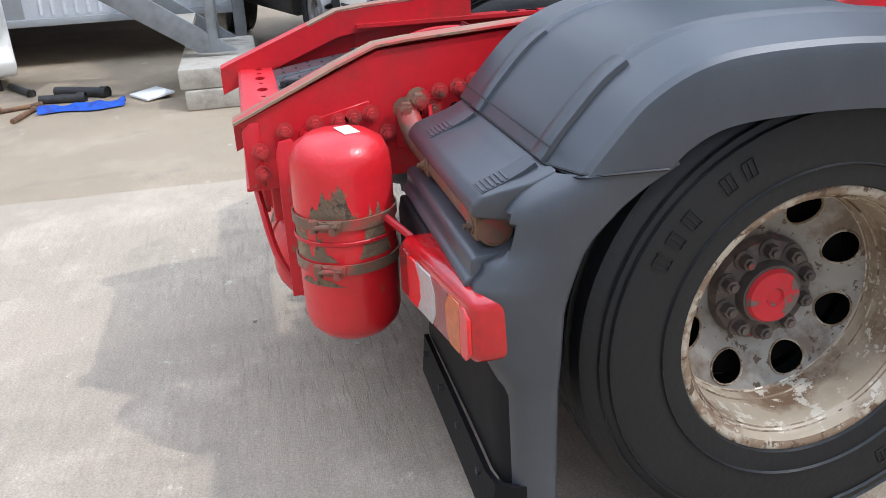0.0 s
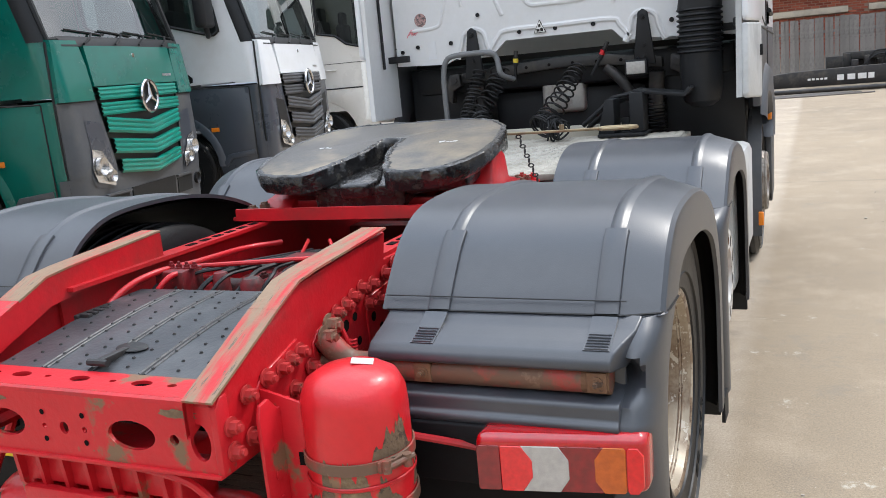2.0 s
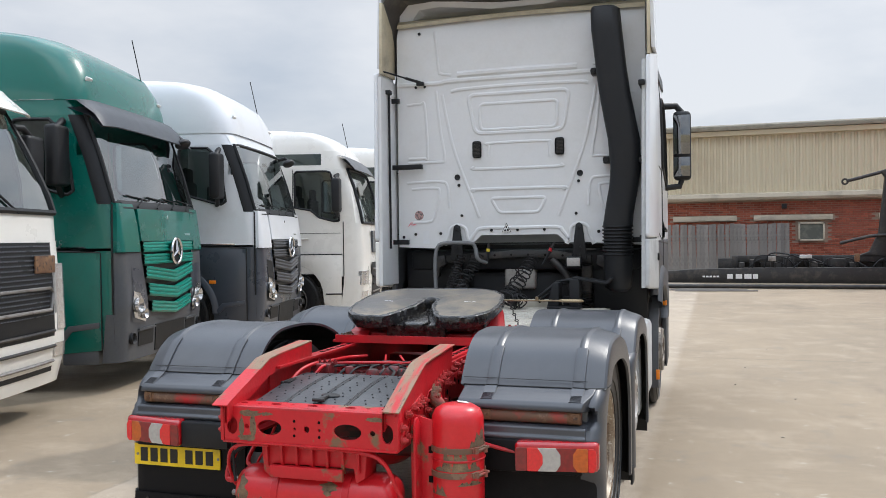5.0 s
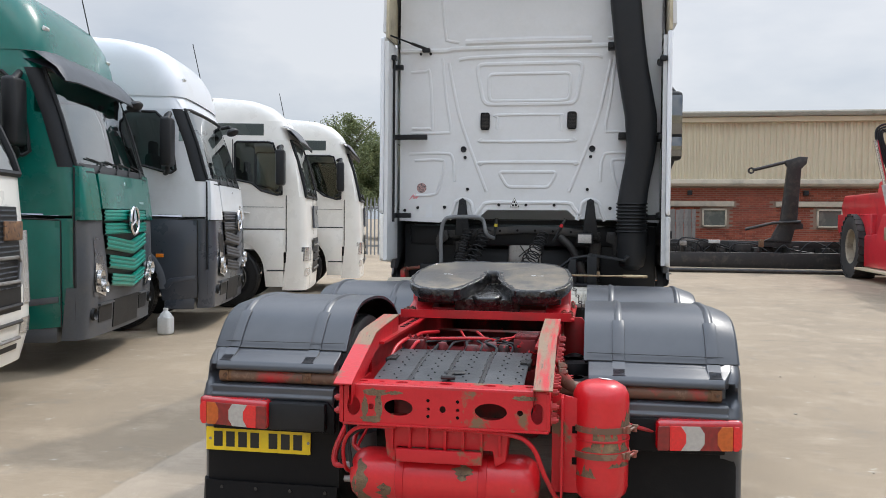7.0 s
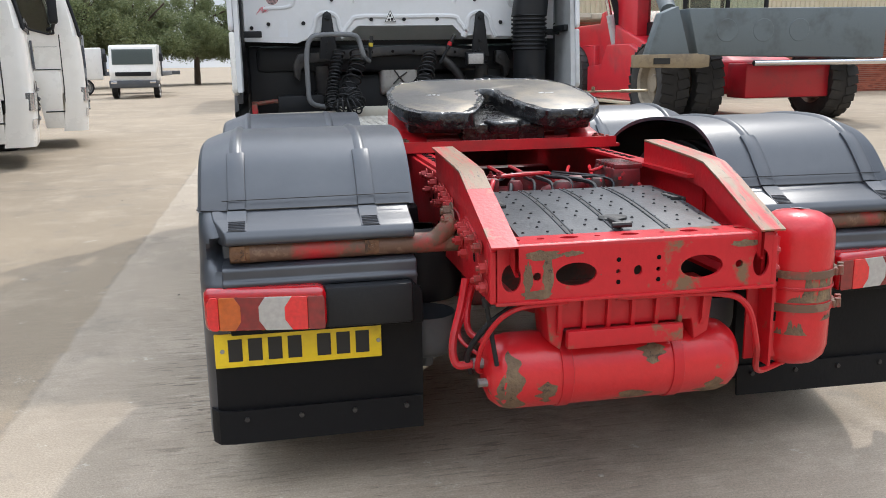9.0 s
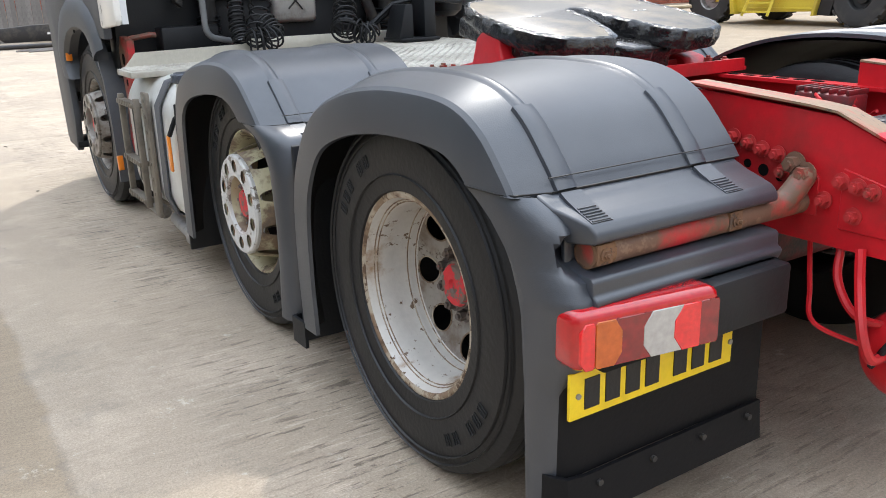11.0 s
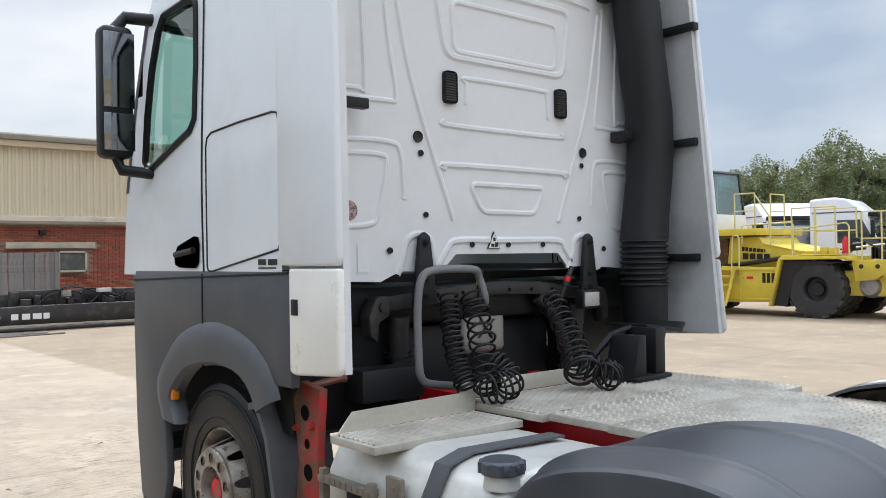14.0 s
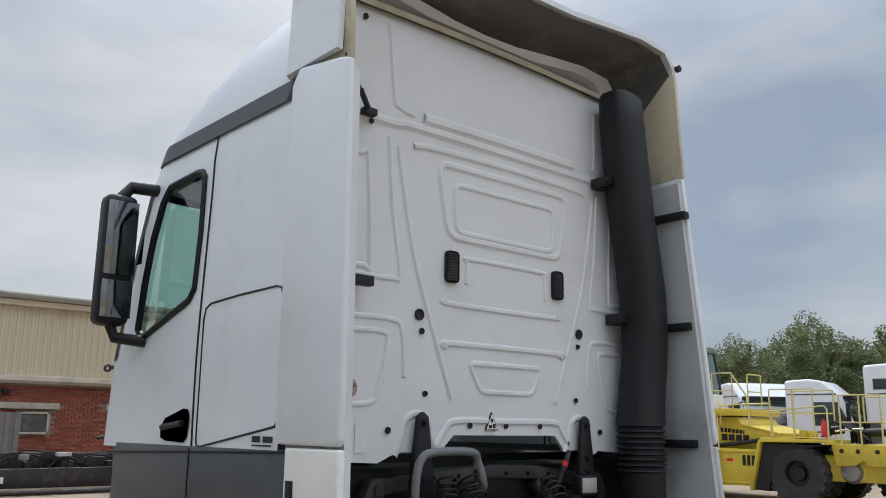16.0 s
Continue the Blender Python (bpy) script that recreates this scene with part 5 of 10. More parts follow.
for z in (0.695, 0.588):
    lathe(bm, [(0.119, z - 0.013), (0.1225, z - 0.012), (0.1225, z + 0.012), (0.119, z + 0.013)], q, 56)
    for a in (-0.6, -0.35):
        p = Vector((TX + 0.125 * math.cos(a), TY + 0.125 * math.sin(a), z))
        box(bm, -0.022, 0.022, -0.006, 0.006, -0.012, 0.012, 0.003, m=Matrix.Translation(p) @ Matrix.Rotation(a + math.pi / 2, 4, 'Z'))
    p = Vector((TX + 0.138 * math.cos(-0.47), TY + 0.138 * math.sin(-0.47), z + 0.004))
    tube(bm, [p + Vector((-0.016, -0.028, -0.004)), p + Vector((0.026, 0.030, 0.008))], 0.006, 8)
    for s in (-1, 1):
        cyl(bm, p + Vector((-0.014 * s, -0.02 * s, -0.014)), p + Vector((-0.014 * s, -0.02 * s, 0.014)), 0.010, seg=10)
parts("tank_clamp", bm, RED_RAW, vres, "rusty red strap clamp")
bm = B()
lathe(bm, [(0.1195, 0.645), (0.1215, 0.647), (0.1215, 0.653), (0.1195, 0.655)], q, 48)
part("cable_tie", bm, RED, vres)
bm = B()
flake = random.Random(8)
for a0, a1, z0, zt in ((-0.85, 0.15, 0.709, 0.83), (-2.3, -0.3, 0.606, 0.735), (0.1, 0.9, 0.61, 0.80), (-2.6, -1.7, 0.50, 0.57), (-1.4, -0.2, 0.545, 0.578)):
    k = int((a1 - a0) / 0.02)
    s0 = flake.random() * 50
    tops = [z0 + (zt - z0) * max(0.03, 0.5 + 0.9 * noise.noise(Vector((s0 + i * 0.09, 0, 0))) + 0.35 * noise.noise(Vector((s0 + i * 0.4, 3, 0)))) * min(1, 3 * i / k, 3 * (k - i) / k) for i in range(k + 1)]
    sheet(bm, [[(TX + 0.1176 * math.cos(a0 + (a1 - a0) * i / k), TY + 0.1176 * math.sin(a0 + (a1 - a0) * i / k), z0 + (tops[i] - z0) * v) for i in range(k + 1)] for v in (0, 0.5, 1)])
parts("bare_patch", bm, BARE, vres, "flaked brown bare metal")
bm = B()
box(bm, -0.024, 0.024, -0.02, 0.02, 0, 0.0015, m=Matrix.Translation((0.655, -0.751, 0.8855)) @ Matrix.Rotation(radians(7), 4, 'Y') @ Matrix.Rotation(radians(-6), 4, 'X') @ Matrix.Rotation(radians(25), 4, 'Z'))
part("sticker", bm, PAPER, vres, "white sticker")
bm = B()
prism(bm, [(-0.91, 0.80), (-0.90, 0.83), (-0.87, 0.835), (-0.84, 0.80), (-0.82, 0.815), (-0.79, 0.81), (-0.79, 0.42), (-0.91, 0.42)], "x", 0.475, 0.485, 0.002)
prism(bm, [(0.437, 0.42), (0.60, 0.42), (0.60, 0.80), (0.437, 0.84)], "y", -0.835, -0.825, 0.002)
for z in (0.47, 0.53, 0.60, 0.66, 0.72):
    cyl(bm, (0.486, -0.87, z), (0.488, -0.87, z), 0.011, seg=12)
part("tank_bracket", bm, RED_WORN, vres)
# black slips paint the shade of the bracket's slots
bm = B()
for z in (0.54, 0.67):
    box(bm, 0.52, 0.56, -0.837, -0.832, z, z + 0.03)
parts("bracket_slot", bm, HOLE_SHADE, vres)

# pipes, axle and drive parts between the rails
bm = B()
lathe(bm, [(0, -0.17), (0.10, -0.16), (0.16, -0.10), (0.18, 0), (0.16, 0.10), (0.10, 0.16), (0, 0.17)], Matrix.Translation((0, 0.0, 0.55)) @ Matrix.Rotation(radians(90), 4, 'X'), 28)
cyl(bm, (-0.95, 0.105, AXLE), (0.95, 0.105, AXLE), 0.085)
cyl(bm, (-0.95, MID, AXLE - 0.03), (0.95, MID, AXLE - 0.03), 0.06)
cyl(bm, (-0.95, FRONT, AXLE - 0.03), (0.95, FRONT, AXLE - 0.03), 0.06)
cyl(bm, (0, 0.1, 0.60), (0, 3.3, 0.70), 0.055)
parts("axle", bm, RED, truck, touch=False)
# bulk added between the rails to keep sun off the ground
bm = B()
prism(bm, [(-0.33, 0.50), (0.50, 0.50), (0.55, 0.66), (0.42, 0.80), (0.20, 0.83), (-0.20, 0.82), (-0.36, 0.72)], "x", -0.36, 0.36, 0.04, 3)
for u in (-0.2, 0.0, 0.2):
    bolt(bm, (u, 0.1, 0.83), (0, 0, 1), 0.018, 0.02)
part("axle_housing", bm, SHADED_RED, truck, "red bulk added over the axle to block sun")
# drums added beside the rails as more bulk against the sun
for s in (-1, 1):
    bm = B()
    lathe(bm, [(0.0, -0.10), (0.06, -0.098), (0.085, -0.08), (0.088, -0.01), (0.095, 0.0), (0.088, 0.01), (0.085, 0.07), (0.05, 0.10), (0.0, 0.102)], Matrix.Translation((s * 0.50, 0.50, 0.70)) @ Matrix.Rotation(radians(90), 4, 'X'), 28)
    part("brake_chamber", bm, BLACK, truck, "black drum added as bulk to block sun")
bm = B()
for y in (-0.25, 0.0, 0.35, 1.1, 1.9, 2.6):
    box(bm, -0.40, 0.40, y - 0.05, y + 0.05, 0.72, 0.83, 0.01)
parts("cross_beam", bm, SHADED_RED, truck)
bm = B()
tube(bm, curve_pts([(-0.34, -0.55, 0.86), (-0.33, -0.42, 0.93), (-0.31, -0.30, 0.955), (-0.30, -0.1, 0.945), (-0.31, 0.15, 0.93), (-0.25, 0.3, 0.92)]), 0.010, 10)
tube(bm, curve_pts([(-0.29, -0.36, 0.88), (-0.25, -0.30, 0.945), (-0.24, -0.22, 0.93), (-0.22, -0.10, 0.88)]), 0.009, 10)
tube(bm, curve_pts([(-0.28, -0.15, 0.94), (-0.1, -0.12, 0.945), (0.05, 0.0, 0.93), (0.1, 0.15, 0.90)]), 0.008, 8)
for k in (0, 3):
    tube(bm, curve_pts([(-0.12 + 0.03 * k, 0.28, 0.93), (-0.05 + 0.05 * k, 0.12, 0.90 - 0.01 * k), (0.1 + 0.04 * k, 0.0, 0.90), (0.2 + 0.03 * k, 0.18, 0.93)]), 0.007, 6)
for k in (0, 2, 5):
    tube(bm, curve_pts([(0.30 - 0.03 * k, -0.30 + 0.02 * k, 0.92 + 0.008 * k), (0.33, -0.22 + 0.04 * k, 0.90 + 0.012 * k), (0.31, 0.1, 0.94 - 0.014 * k)]), 0.006, 6)
parts("air_line", bm, RED, truck, touch=False)
bm = B()
lathe(bm, [(0, -0.09), (0.03, -0.09), (0.042, -0.07), (0.042, 0.05), (0.03, 0.08), (0, 0.085)], Matrix.Translation((0.06, -0.16, 0.885)) @ Matrix.Rotation(radians(70), 4, 'Y') , 24)
cyl(bm, (-0.25, -0.06, 0.85), (0.30, -0.14, 0.85), 0.03)
box(bm, 0.22, 0.33, -0.25, -0.05, 0.84, 0.97, 0.01)
box(bm, -0.33, -0.22, -0.28, -0.18, 0.88, 0.955, 0.008)
for k in range(4):
    bolt(bm, (-0.30 + 0.03 * k, -0.23, 0.955), (0, 0, 1), 0.010, 0.012)
for u, v, r in ((0.02, -0.26, 0.036), (-0.14, -0.20, 0.028), (0.17, -0.22, 0.03)):
    lathe(bm, [(0, 0.0), (r, 0.0), (r, 0.05), (r * 0.7, 0.065), (0, 0.068)], Matrix.Translation((u, v, 0.87)), 16)
parts("brake_valve", bm, SHADED_RED, truck)
bm = B()
for k in range(7):
    box(bm, 0.225, 0.335, -0.245 + 0.03 * k, -0.235 + 0.03 * k, 0.968, 0.985, 0.002)
box(bm, -0.06, 0.06, -0.02, 0.10, 0.80, 0.93, 0.012)
parts("valve_fin", bm, SHADED_RED, truck, touch=False)
bm = B()
for k in range(9):
    x0, y0 = -0.34 + 0.075 * k, -0.34 + 0.02 * (k % 3)
    tube(bm, curve_pts([(x0, y0, 0.86), (x0 + 0.03, y0 + 0.08, 0.92 + 0.01 * (k % 2)), (x0 * 0.6, y0 + 0.22, 0.93), (x0 * 0.4 + 0.05, 0.25, 0.90)], 5), 0.0055 if k % 2 else 0.008, 6)
parts("grimy_hose", bm, BLACK, truck, touch=False)
bm = B()
for side in (-1, 1):
    for y in (-0.22, 0.34):
        lathe(bm, [(0.05, 0), (0.13, 0.02), (0.15, 0.08), (0.13, 0.14), (0.145, 0.20), (0.12, 0.26), (0.06, 0.27)], Matrix.Translation((side * 0.50, y, 0.52)), 24)
parts("air_spring", bm, BLACK, truck)
bm = B()
for side in (-1, 1):
    lathe(bm, [(0.0, 0.335), (0.02, 0.338), (0.024, 0.37), (0.07, 0.385), (0.095, 0.41), (0.10, 0.44), (0.10, 0.53)], Matrix.Translation((side * 0.52, -0.42, 0)), 24)
parts("spring_piston", bm, GREY_TRIM, truck, touch=False)
# dark boxes added to hide bright ground between rail and tyres
bm = B()
for side in (-1, 1):
    box(bm, min(side * 0.445, side * 0.60), max(side * 0.445, side * 0.60), -0.48, 0.60, 0.40, 0.47, 0.012)
parts("spring_carrier", bm, DARK_STEEL, truck, touch=False)
# red plates added to close the bright gap beside each rail
bm = B()
for side in (-1, 1):
    prism(bm, [(side * 0.436, 0.42), (side * 0.572, 0.42), (side * 0.572, 0.93), (side * 0.54, 0.985), (side * 0.436, 0.985)], "y", 0.62, 0.635, 0.003)
parts("guard_bracket", bm, RED, truck)
bm = B()
tube(bm, curve_pts([(0.47, -0.52, 0.88), (0.50, -0.52, 0.80), (0.51, -0.53, 0.70), (0.50, -0.52, 0.62)]), 0.006)
for k in range(26):
    lathe(bm, [(0.006, -0.0015), (0.011, 0), (0.006, 0.0015)], Matrix.Translation((0.505, -0.53, 0.63 + 0.009 * k)), 10)
part("spring_guard_hose", bm, RED, truck)

# ---- fifth wheel ----
bm = B()
box(bm, -0.50, 0.50, 0.36, 1.12, 0.988, 1.004, 0.004)
for k in range(4):
    box(bm, -0.48, 0.48, 0.36 + 0.2 * k, 0.37 + 0.2 * k, 0.995, 1.03, 0.004)
prism(bm, [(0.355, 0.99), (0.37, 0.99), (0.372, 1.035), (0.357, 1.035)], "x", -0.48, 0.48)
base = part("fifth_wheel_base", bm, RED, truck, "red mounting plate of the coupling")
for side in (-1, 1):
    bm = B()
    prism(bm, [(0.50, 1.004), (0.98, 1.004), (0.93, 1.04), (0.83, 1.06), (0.80, 1.15), (0.76, 1.175), (0.70, 1.178), (0.66, 1.15), (0.64, 1.06), (0.55, 1.04)], "x", side * 0.33, side * 0.47, 0.012, 2)
    part("pedestal", bm, RED, base)
    bm = B()
    for y in (0.42, 0.50, 0.93, 1.0, 1.07):
        bolt(bm, (side * 0.44, y, 1.004), (0, 0, 1), 0.017, 0.028)
        bolt(bm, (side * 0.475, y + 0.03, 1.004), (0, 0, 1), 0.015, 0.022)
    parts("pedestal_bolt", bm, RED_RAW, base)
# tilted top plate with its tapering throat
tilt = Matrix.Translation((0, 0.75, 1.222)) @ Matrix.Rotation(radians(10.5), 4, 'X') @ Matrix.Translation((0, -0.75, 0))


def plate_outline():
    left = [(-0.015, 0.80), (-0.034, 0.785), (-0.038, 0.72), (-0.042, 0.66), (-0.068, 0.58), (-0.112, 0.47), (-0.148, 0.40), (-0.195, 0.365), (-0.30, 0.37), (-0.38, 0.40), (-0.435, 0.47), (-0.465, 0.56), (-0.475, 0.68),
            (-0.465, 0.80), (-0.43, 0.92), (-0.37, 1.0), (-0.28, 1.04), (-0.12, 1.05)]
    right = [(-a, b) for a, b in reversed(left)]
    return left + right


bm = B()
prism(bm, plate_outline(), "z", -0.042, 0.0, 0.008, 2)
bmesh.ops.transform(bm, matrix=tilt, verts=bm.verts)
top = part("coupling_plate", bm, PLATE_TOP, truck, "worn coupling plate with a greasy throat")
rnd = random.Random(3)
bm = B()
ol = plate_outline()
ring = []
for i in range(len(ol)):
    a, b = Vector((*ol[i], 0)), Vector((*ol[(i + 1) % len(ol)], 0))
    k = max(1, int((b - a).length / 0.014))
    ring += [a.lerp(b, j / k) for j in range(k)]
c = Vector((0, 0.72, 0))
g = []
for p in ring:
    wave = noise.noise(p * 14) * 0.7 + noise.noise(p * 45) * 0.6
    w1 = 0.968 + 0.02 * wave
    throat = abs(p.x) < 0.19 and p.y < 0.82
    inn = p + (Vector((math.copysign(0.028 if p.x < -0.001 or p.x > 0.001 else 0, p.x) * rnd.uniform(0.4, 1.3), rnd.uniform(0, 0.012), 0)) if throat else (c - p) * (1 - w1))
    o = p + (Vector((0, -0.006, 0)) if throat else (p - c) * (0.016 + 0.014 * wave))
    lift = 0.004 + 0.003 * wave
    g.append([bm.verts.new(tilt @ Vector(v)) for v in ((inn.x, inn.y, 0.0005), ((inn.x + p.x) / 2, (inn.y + p.y) / 2, lift), (o.x, o.y, lift - 0.008), (o.x * 1.002, o.y, -0.042 + 0.016 * wave), (p.x * 0.97, p.y * 0.99, -0.07))])
for i in range(len(g)):
    a, b = g[i], g[(i + 1) % len(g)]
    for j in range(4):
        bm.faces.new((a[j], a[j + 1], b[j + 1], b[j]))
part("grease", bm, GREASE, top, "thick black grease", smooth=60)
bm = B()
prism(bm, [(-0.19, 0.44), (0.19, 0.44), (0.16, 0.84), (-0.16, 0.84)], "z", -0.16, -0.072, 0.01)
prism(bm, [(-0.05, 0.40), (0.05, 0.40), (0.09, 0.46), (0.03, 0.62), (-0.03, 0.62), (-0.09, 0.46)], "z", -0.11, -0.055, 0.012)
for side in (-1, 1):
    prism(bm, [(side * 0.15, 0.45), (side * 0.42, 0.50), (side * 0.42, 0.98), (side * 0.15, 0.98)], "z", -0.12, -0.045, 0.015)
bmesh.ops.transform(bm, matrix=tilt, verts=bm.verts)
part("jaw_casting", bm, GREASE, top)
bm = B()
for s in (-1, 1):
    for k in range(9):
        u, v = s * 0.27 + rnd.uniform(-0.045, 0.045), 0.72 + rnd.uniform(-0.012, 0.012)
        box(bm, u - 0.006, u + 0.006, v - 0.002, v + 0.002, 0.0003, 0.0012)
bmesh.ops.transform(bm, matrix=tilt, verts=bm.verts)
tagged(part("stamped_marks", bm, WHITE_DULL, top), kind="stuff")
# release bar with its loop, and the chain below
bm = B()
box(bm, 0.40, 0.80, 1.025, 1.045, 1.198, 1.208, 0.003)
tube(bm, [(0.78, 1.035, 1.203), (0.80, 1.005, 1.203), (0.90, 1.01, 1.203), (0.925, 1.035, 1.203), (0.90, 1.06, 1.203), (0.80, 1.065, 1.203), (0.78, 1.035, 1.203)], 0.008, 8)
cyl(bm, (0.63, 1.035, 1.20), (0.63, 1.035, 1.228), 0.010, seg=8)
part("release_handle", bm, material("worn brass-coloured steel", (0.34, 0.27, 0.16), 0.45, metal=0.4, dirt=(0.15, 0.1, 0.06), dirt_scale=10), top, "worn release bar with a loop")
bm = B()
for k in range(11):
    t = k / 10
    p = Vector((0.45 + 0.09 * t, 1.03 - 0.05 * t, 1.19 - 0.19 * t))
    lathe(bm, [(0.007 + 0.0025 * math.cos(a), 0.0025 * math.sin(a)) for a in (0, 1.57, 3.14, 4.71)], Matrix.Translation(p) @ Matrix.Rotation(radians(90), 4, 'Y' if k % 2 else 'X') @ Matrix.Diagonal((1.5, 1, 1, 1)), 10, closed=True)
tagged(part("chain", bm, DARK_STEEL, top), kind="stuff")


# ---- cabs ----
class Shell:
    """The skin of a cab: at each height a front line with rounded corners and straight sides. s runs from the middle of the front."""

    def __init__(self, rows, rear, bulge=0.07):
        self.at, self.rear, self.bulge = table(rows), rear, bulge   # rows: z, front y, half width, corner radius

    def point(self, s, z, out=0.0):
        yf, w, r = self.at(z)
        w += out
        yf += out
        sign, s = (1 if s >= 0 else -1), abs(s)
        flat, arc = w - r, r * math.pi / 2
        if s <= flat:
            x, y = s, yf
        elif s <= flat + arc:
            a = (s - flat) / r
            x, y = flat + r * math.sin(a), yf - r + r * math.cos(a)
        else:
            x, y = w, yf - r - (s - flat - arc)
        return Vector((sign * x, y - self.bulge * (x / w) ** 2 if s < flat + arc else y - self.bulge, z))

    def s_of(self, y, z):
        """The s, along a side, of a given y."""
        yf, w, r = self.at(z)
        return (w - r) + r * math.pi / 2 + (yf - self.bulge - r - y)

    def side(self, sign, out=0.0):
        return lambda y, z: self.point(sign * self.s_of(y, z), z, out)

    def skin(self, bm, s0, s1, z0, z1, ns, nz, out=0.0):
        return sheet(bm, [[self.point(s0 + (s1 - s0) * i / ns, z0 + (z1 - z0) * j / nz, out) for i in range(ns + 1)] for j in range(nz + 1)])


def face_band(bm, shell, s0, s1, z0, z1, out, n=16, depth=0.02):
    """A raised panel that follows the skin of a cab."""
    rows = [[shell.point(s0 + (s1 - s0) * i / n, z, out) for i in range(n + 1)] for z in (z0, z1)]
    rows = [[shell.point(s0 + (s1 - s0) * i / n, z0, out - depth) for i in range(n + 1)]] + rows + [[shell.point(s0 + (s1 - s0) * i / n, z1, out - depth) for i in range(n + 1)]]
    sheet(bm, rows)
    for k in (0, n):
        q = [rows[j][k] for j in range(4)]
        bm.faces.new([bm.verts.new(p) for p in q])
    return bm


def seat(bm, x, y, z):
    box(bm, x - 0.26, x + 0.26, y - 0.25, y + 0.25, z, z + 0.16, 0.04)
    box(bm, x - 0.25, x + 0.25, y - 0.32, y - 0.18, z + 0.1, z + 0.75, 0.05)
    box(bm, x - 0.14, x + 0.14, y - 0.30, y - 0.20, z + 0.72, z + 0.95, 0.04)
    return bm


def mirror(parent, shell, sign, y, z0, z1, mat, reach=0.25, half=0.10):
    """A tall door mirror in a black housing on two arms."""
    root = shell.side(sign)(y, z1)
    x = root.x + sign * reach
    bm = B()
    box(bm, x - half, x + half, y - 0.04, y + 0.10, z0, z1, 0.045, 3)
    h = part("mirror_housing", bm, mat, parent)
    bm = B()
    box(bm, x - 0.082, x + 0.082, y - 0.048, y - 0.041, z0 + 0.27, z1 - 0.045, 0.002)
    box(bm, x - 0.082, x + 0.082, y - 0.048, y - 0.041, z0 + 0.04, z0 + 0.24, 0.002)
    parts("mirror_glass", bm, MIRROR, h)
    bm = B()
    tube(bm, [(root.x - sign * 0.03, y - 0.05, z1 + 0.05), (root.x + sign * 0.12, y + 0.03, z1 + 0.06), (x, y + 0.03, z1 - 0.02)], 0.035, 10)
    low = shell.side(sign)(y, z0)
    tube(bm, [(low.x - sign * 0.02, y - 0.06, z0 - 0.08), (low.x + sign * 0.14, y + 0.01, z0 - 0.06), (x, y + 0.03, z0 + 0.03)], 0.032, 10)
    parts("mirror_arm", bm, mat, h, touch=False)
    return h


def side_details(parent, shell, win, mat, seal, glass_mat, rect, signs=(-1, 1)):
    """Both door panes with their seals, cut through the skin. rect: y0, y1, z0, z1 of the patch round the pane."""
    for sign in signs:
        bm = B()
        f = shell.side(sign)
        edge = cut_patch(bm, f, rect[0], rect[1], rect[2], rect[3], win, 3)
        part("door_skin", bm, mat, parent)
        bm = B()
        strip(bm, edge, 0.02)
        sl = part("window_seal", bm, seal, parent)
        bm = B()
        cu, cv = sum(p[0] for p in win) / len(win), sum(p[1] for p in win) / len(win)
        g = shell.side(sign, -0.012)
        c = bm.verts.new(g(cu, cv))
        ring = [bm.verts.new(g(a, b)) for a, b in win]
        for a, b in zip(ring, ring[1:] + ring[:1]):
            bm.faces.new((c, a, b))
        gl = part("door_glass", bm, glass_mat, sl)
        gl.visible_shadow = False


ACTROS_ROWS = [(0.30, 5.38, 1.20, 0.16), (0.95, 5.42, 1.235, 0.15), (1.55, 5.40, 1.24, 0.14), (2.02, 5.34, 1.24, 0.14), (2.55, 5.20, 1.235, 0.15), (2.98, 5.06, 1.225, 0.17), (3.15, 4.98, 1.205, 0.20)]
ROOF_ROWS = [(3.15, 4.98, 1.205, 0.20), (3.25, 4.88, 1.195, 0.26), (3.40, 4.68, 1.17, 0.36), (3.55, 4.42, 1.12, 0.38), (3.66, 4.12, 1.05, 0.38), (3.72, 3.90, 0.96, 0.34), (3.75, 3.70, 0.80, 0.3)]
ROOF_TALL = [(3.15, 5.0, 1.205, 0.20), (3.30, 4.98, 1.20, 0.24), (3.50, 4.92, 1.18, 0.30), (3.70, 4.80, 1.15, 0.34), (3.84, 4.58, 1.10, 0.36), (3.93, 4.28, 1.02, 0.34), (3.98, 3.85, 0.86, 0.3)]
DOOR_WIN = [(4.205, 2.90), (4.195, 2.60), (4.215, 2.33), (4.27, 2.275), (4.45, 2.225), (4.76, 2.135), (4.82, 2.13), (4.88, 2.17), (4.845, 2.42), (4.78, 2.68), (4.70, 2.86), (4.62, 2.935), (4.30, 2.945), (4.235, 2.935)]


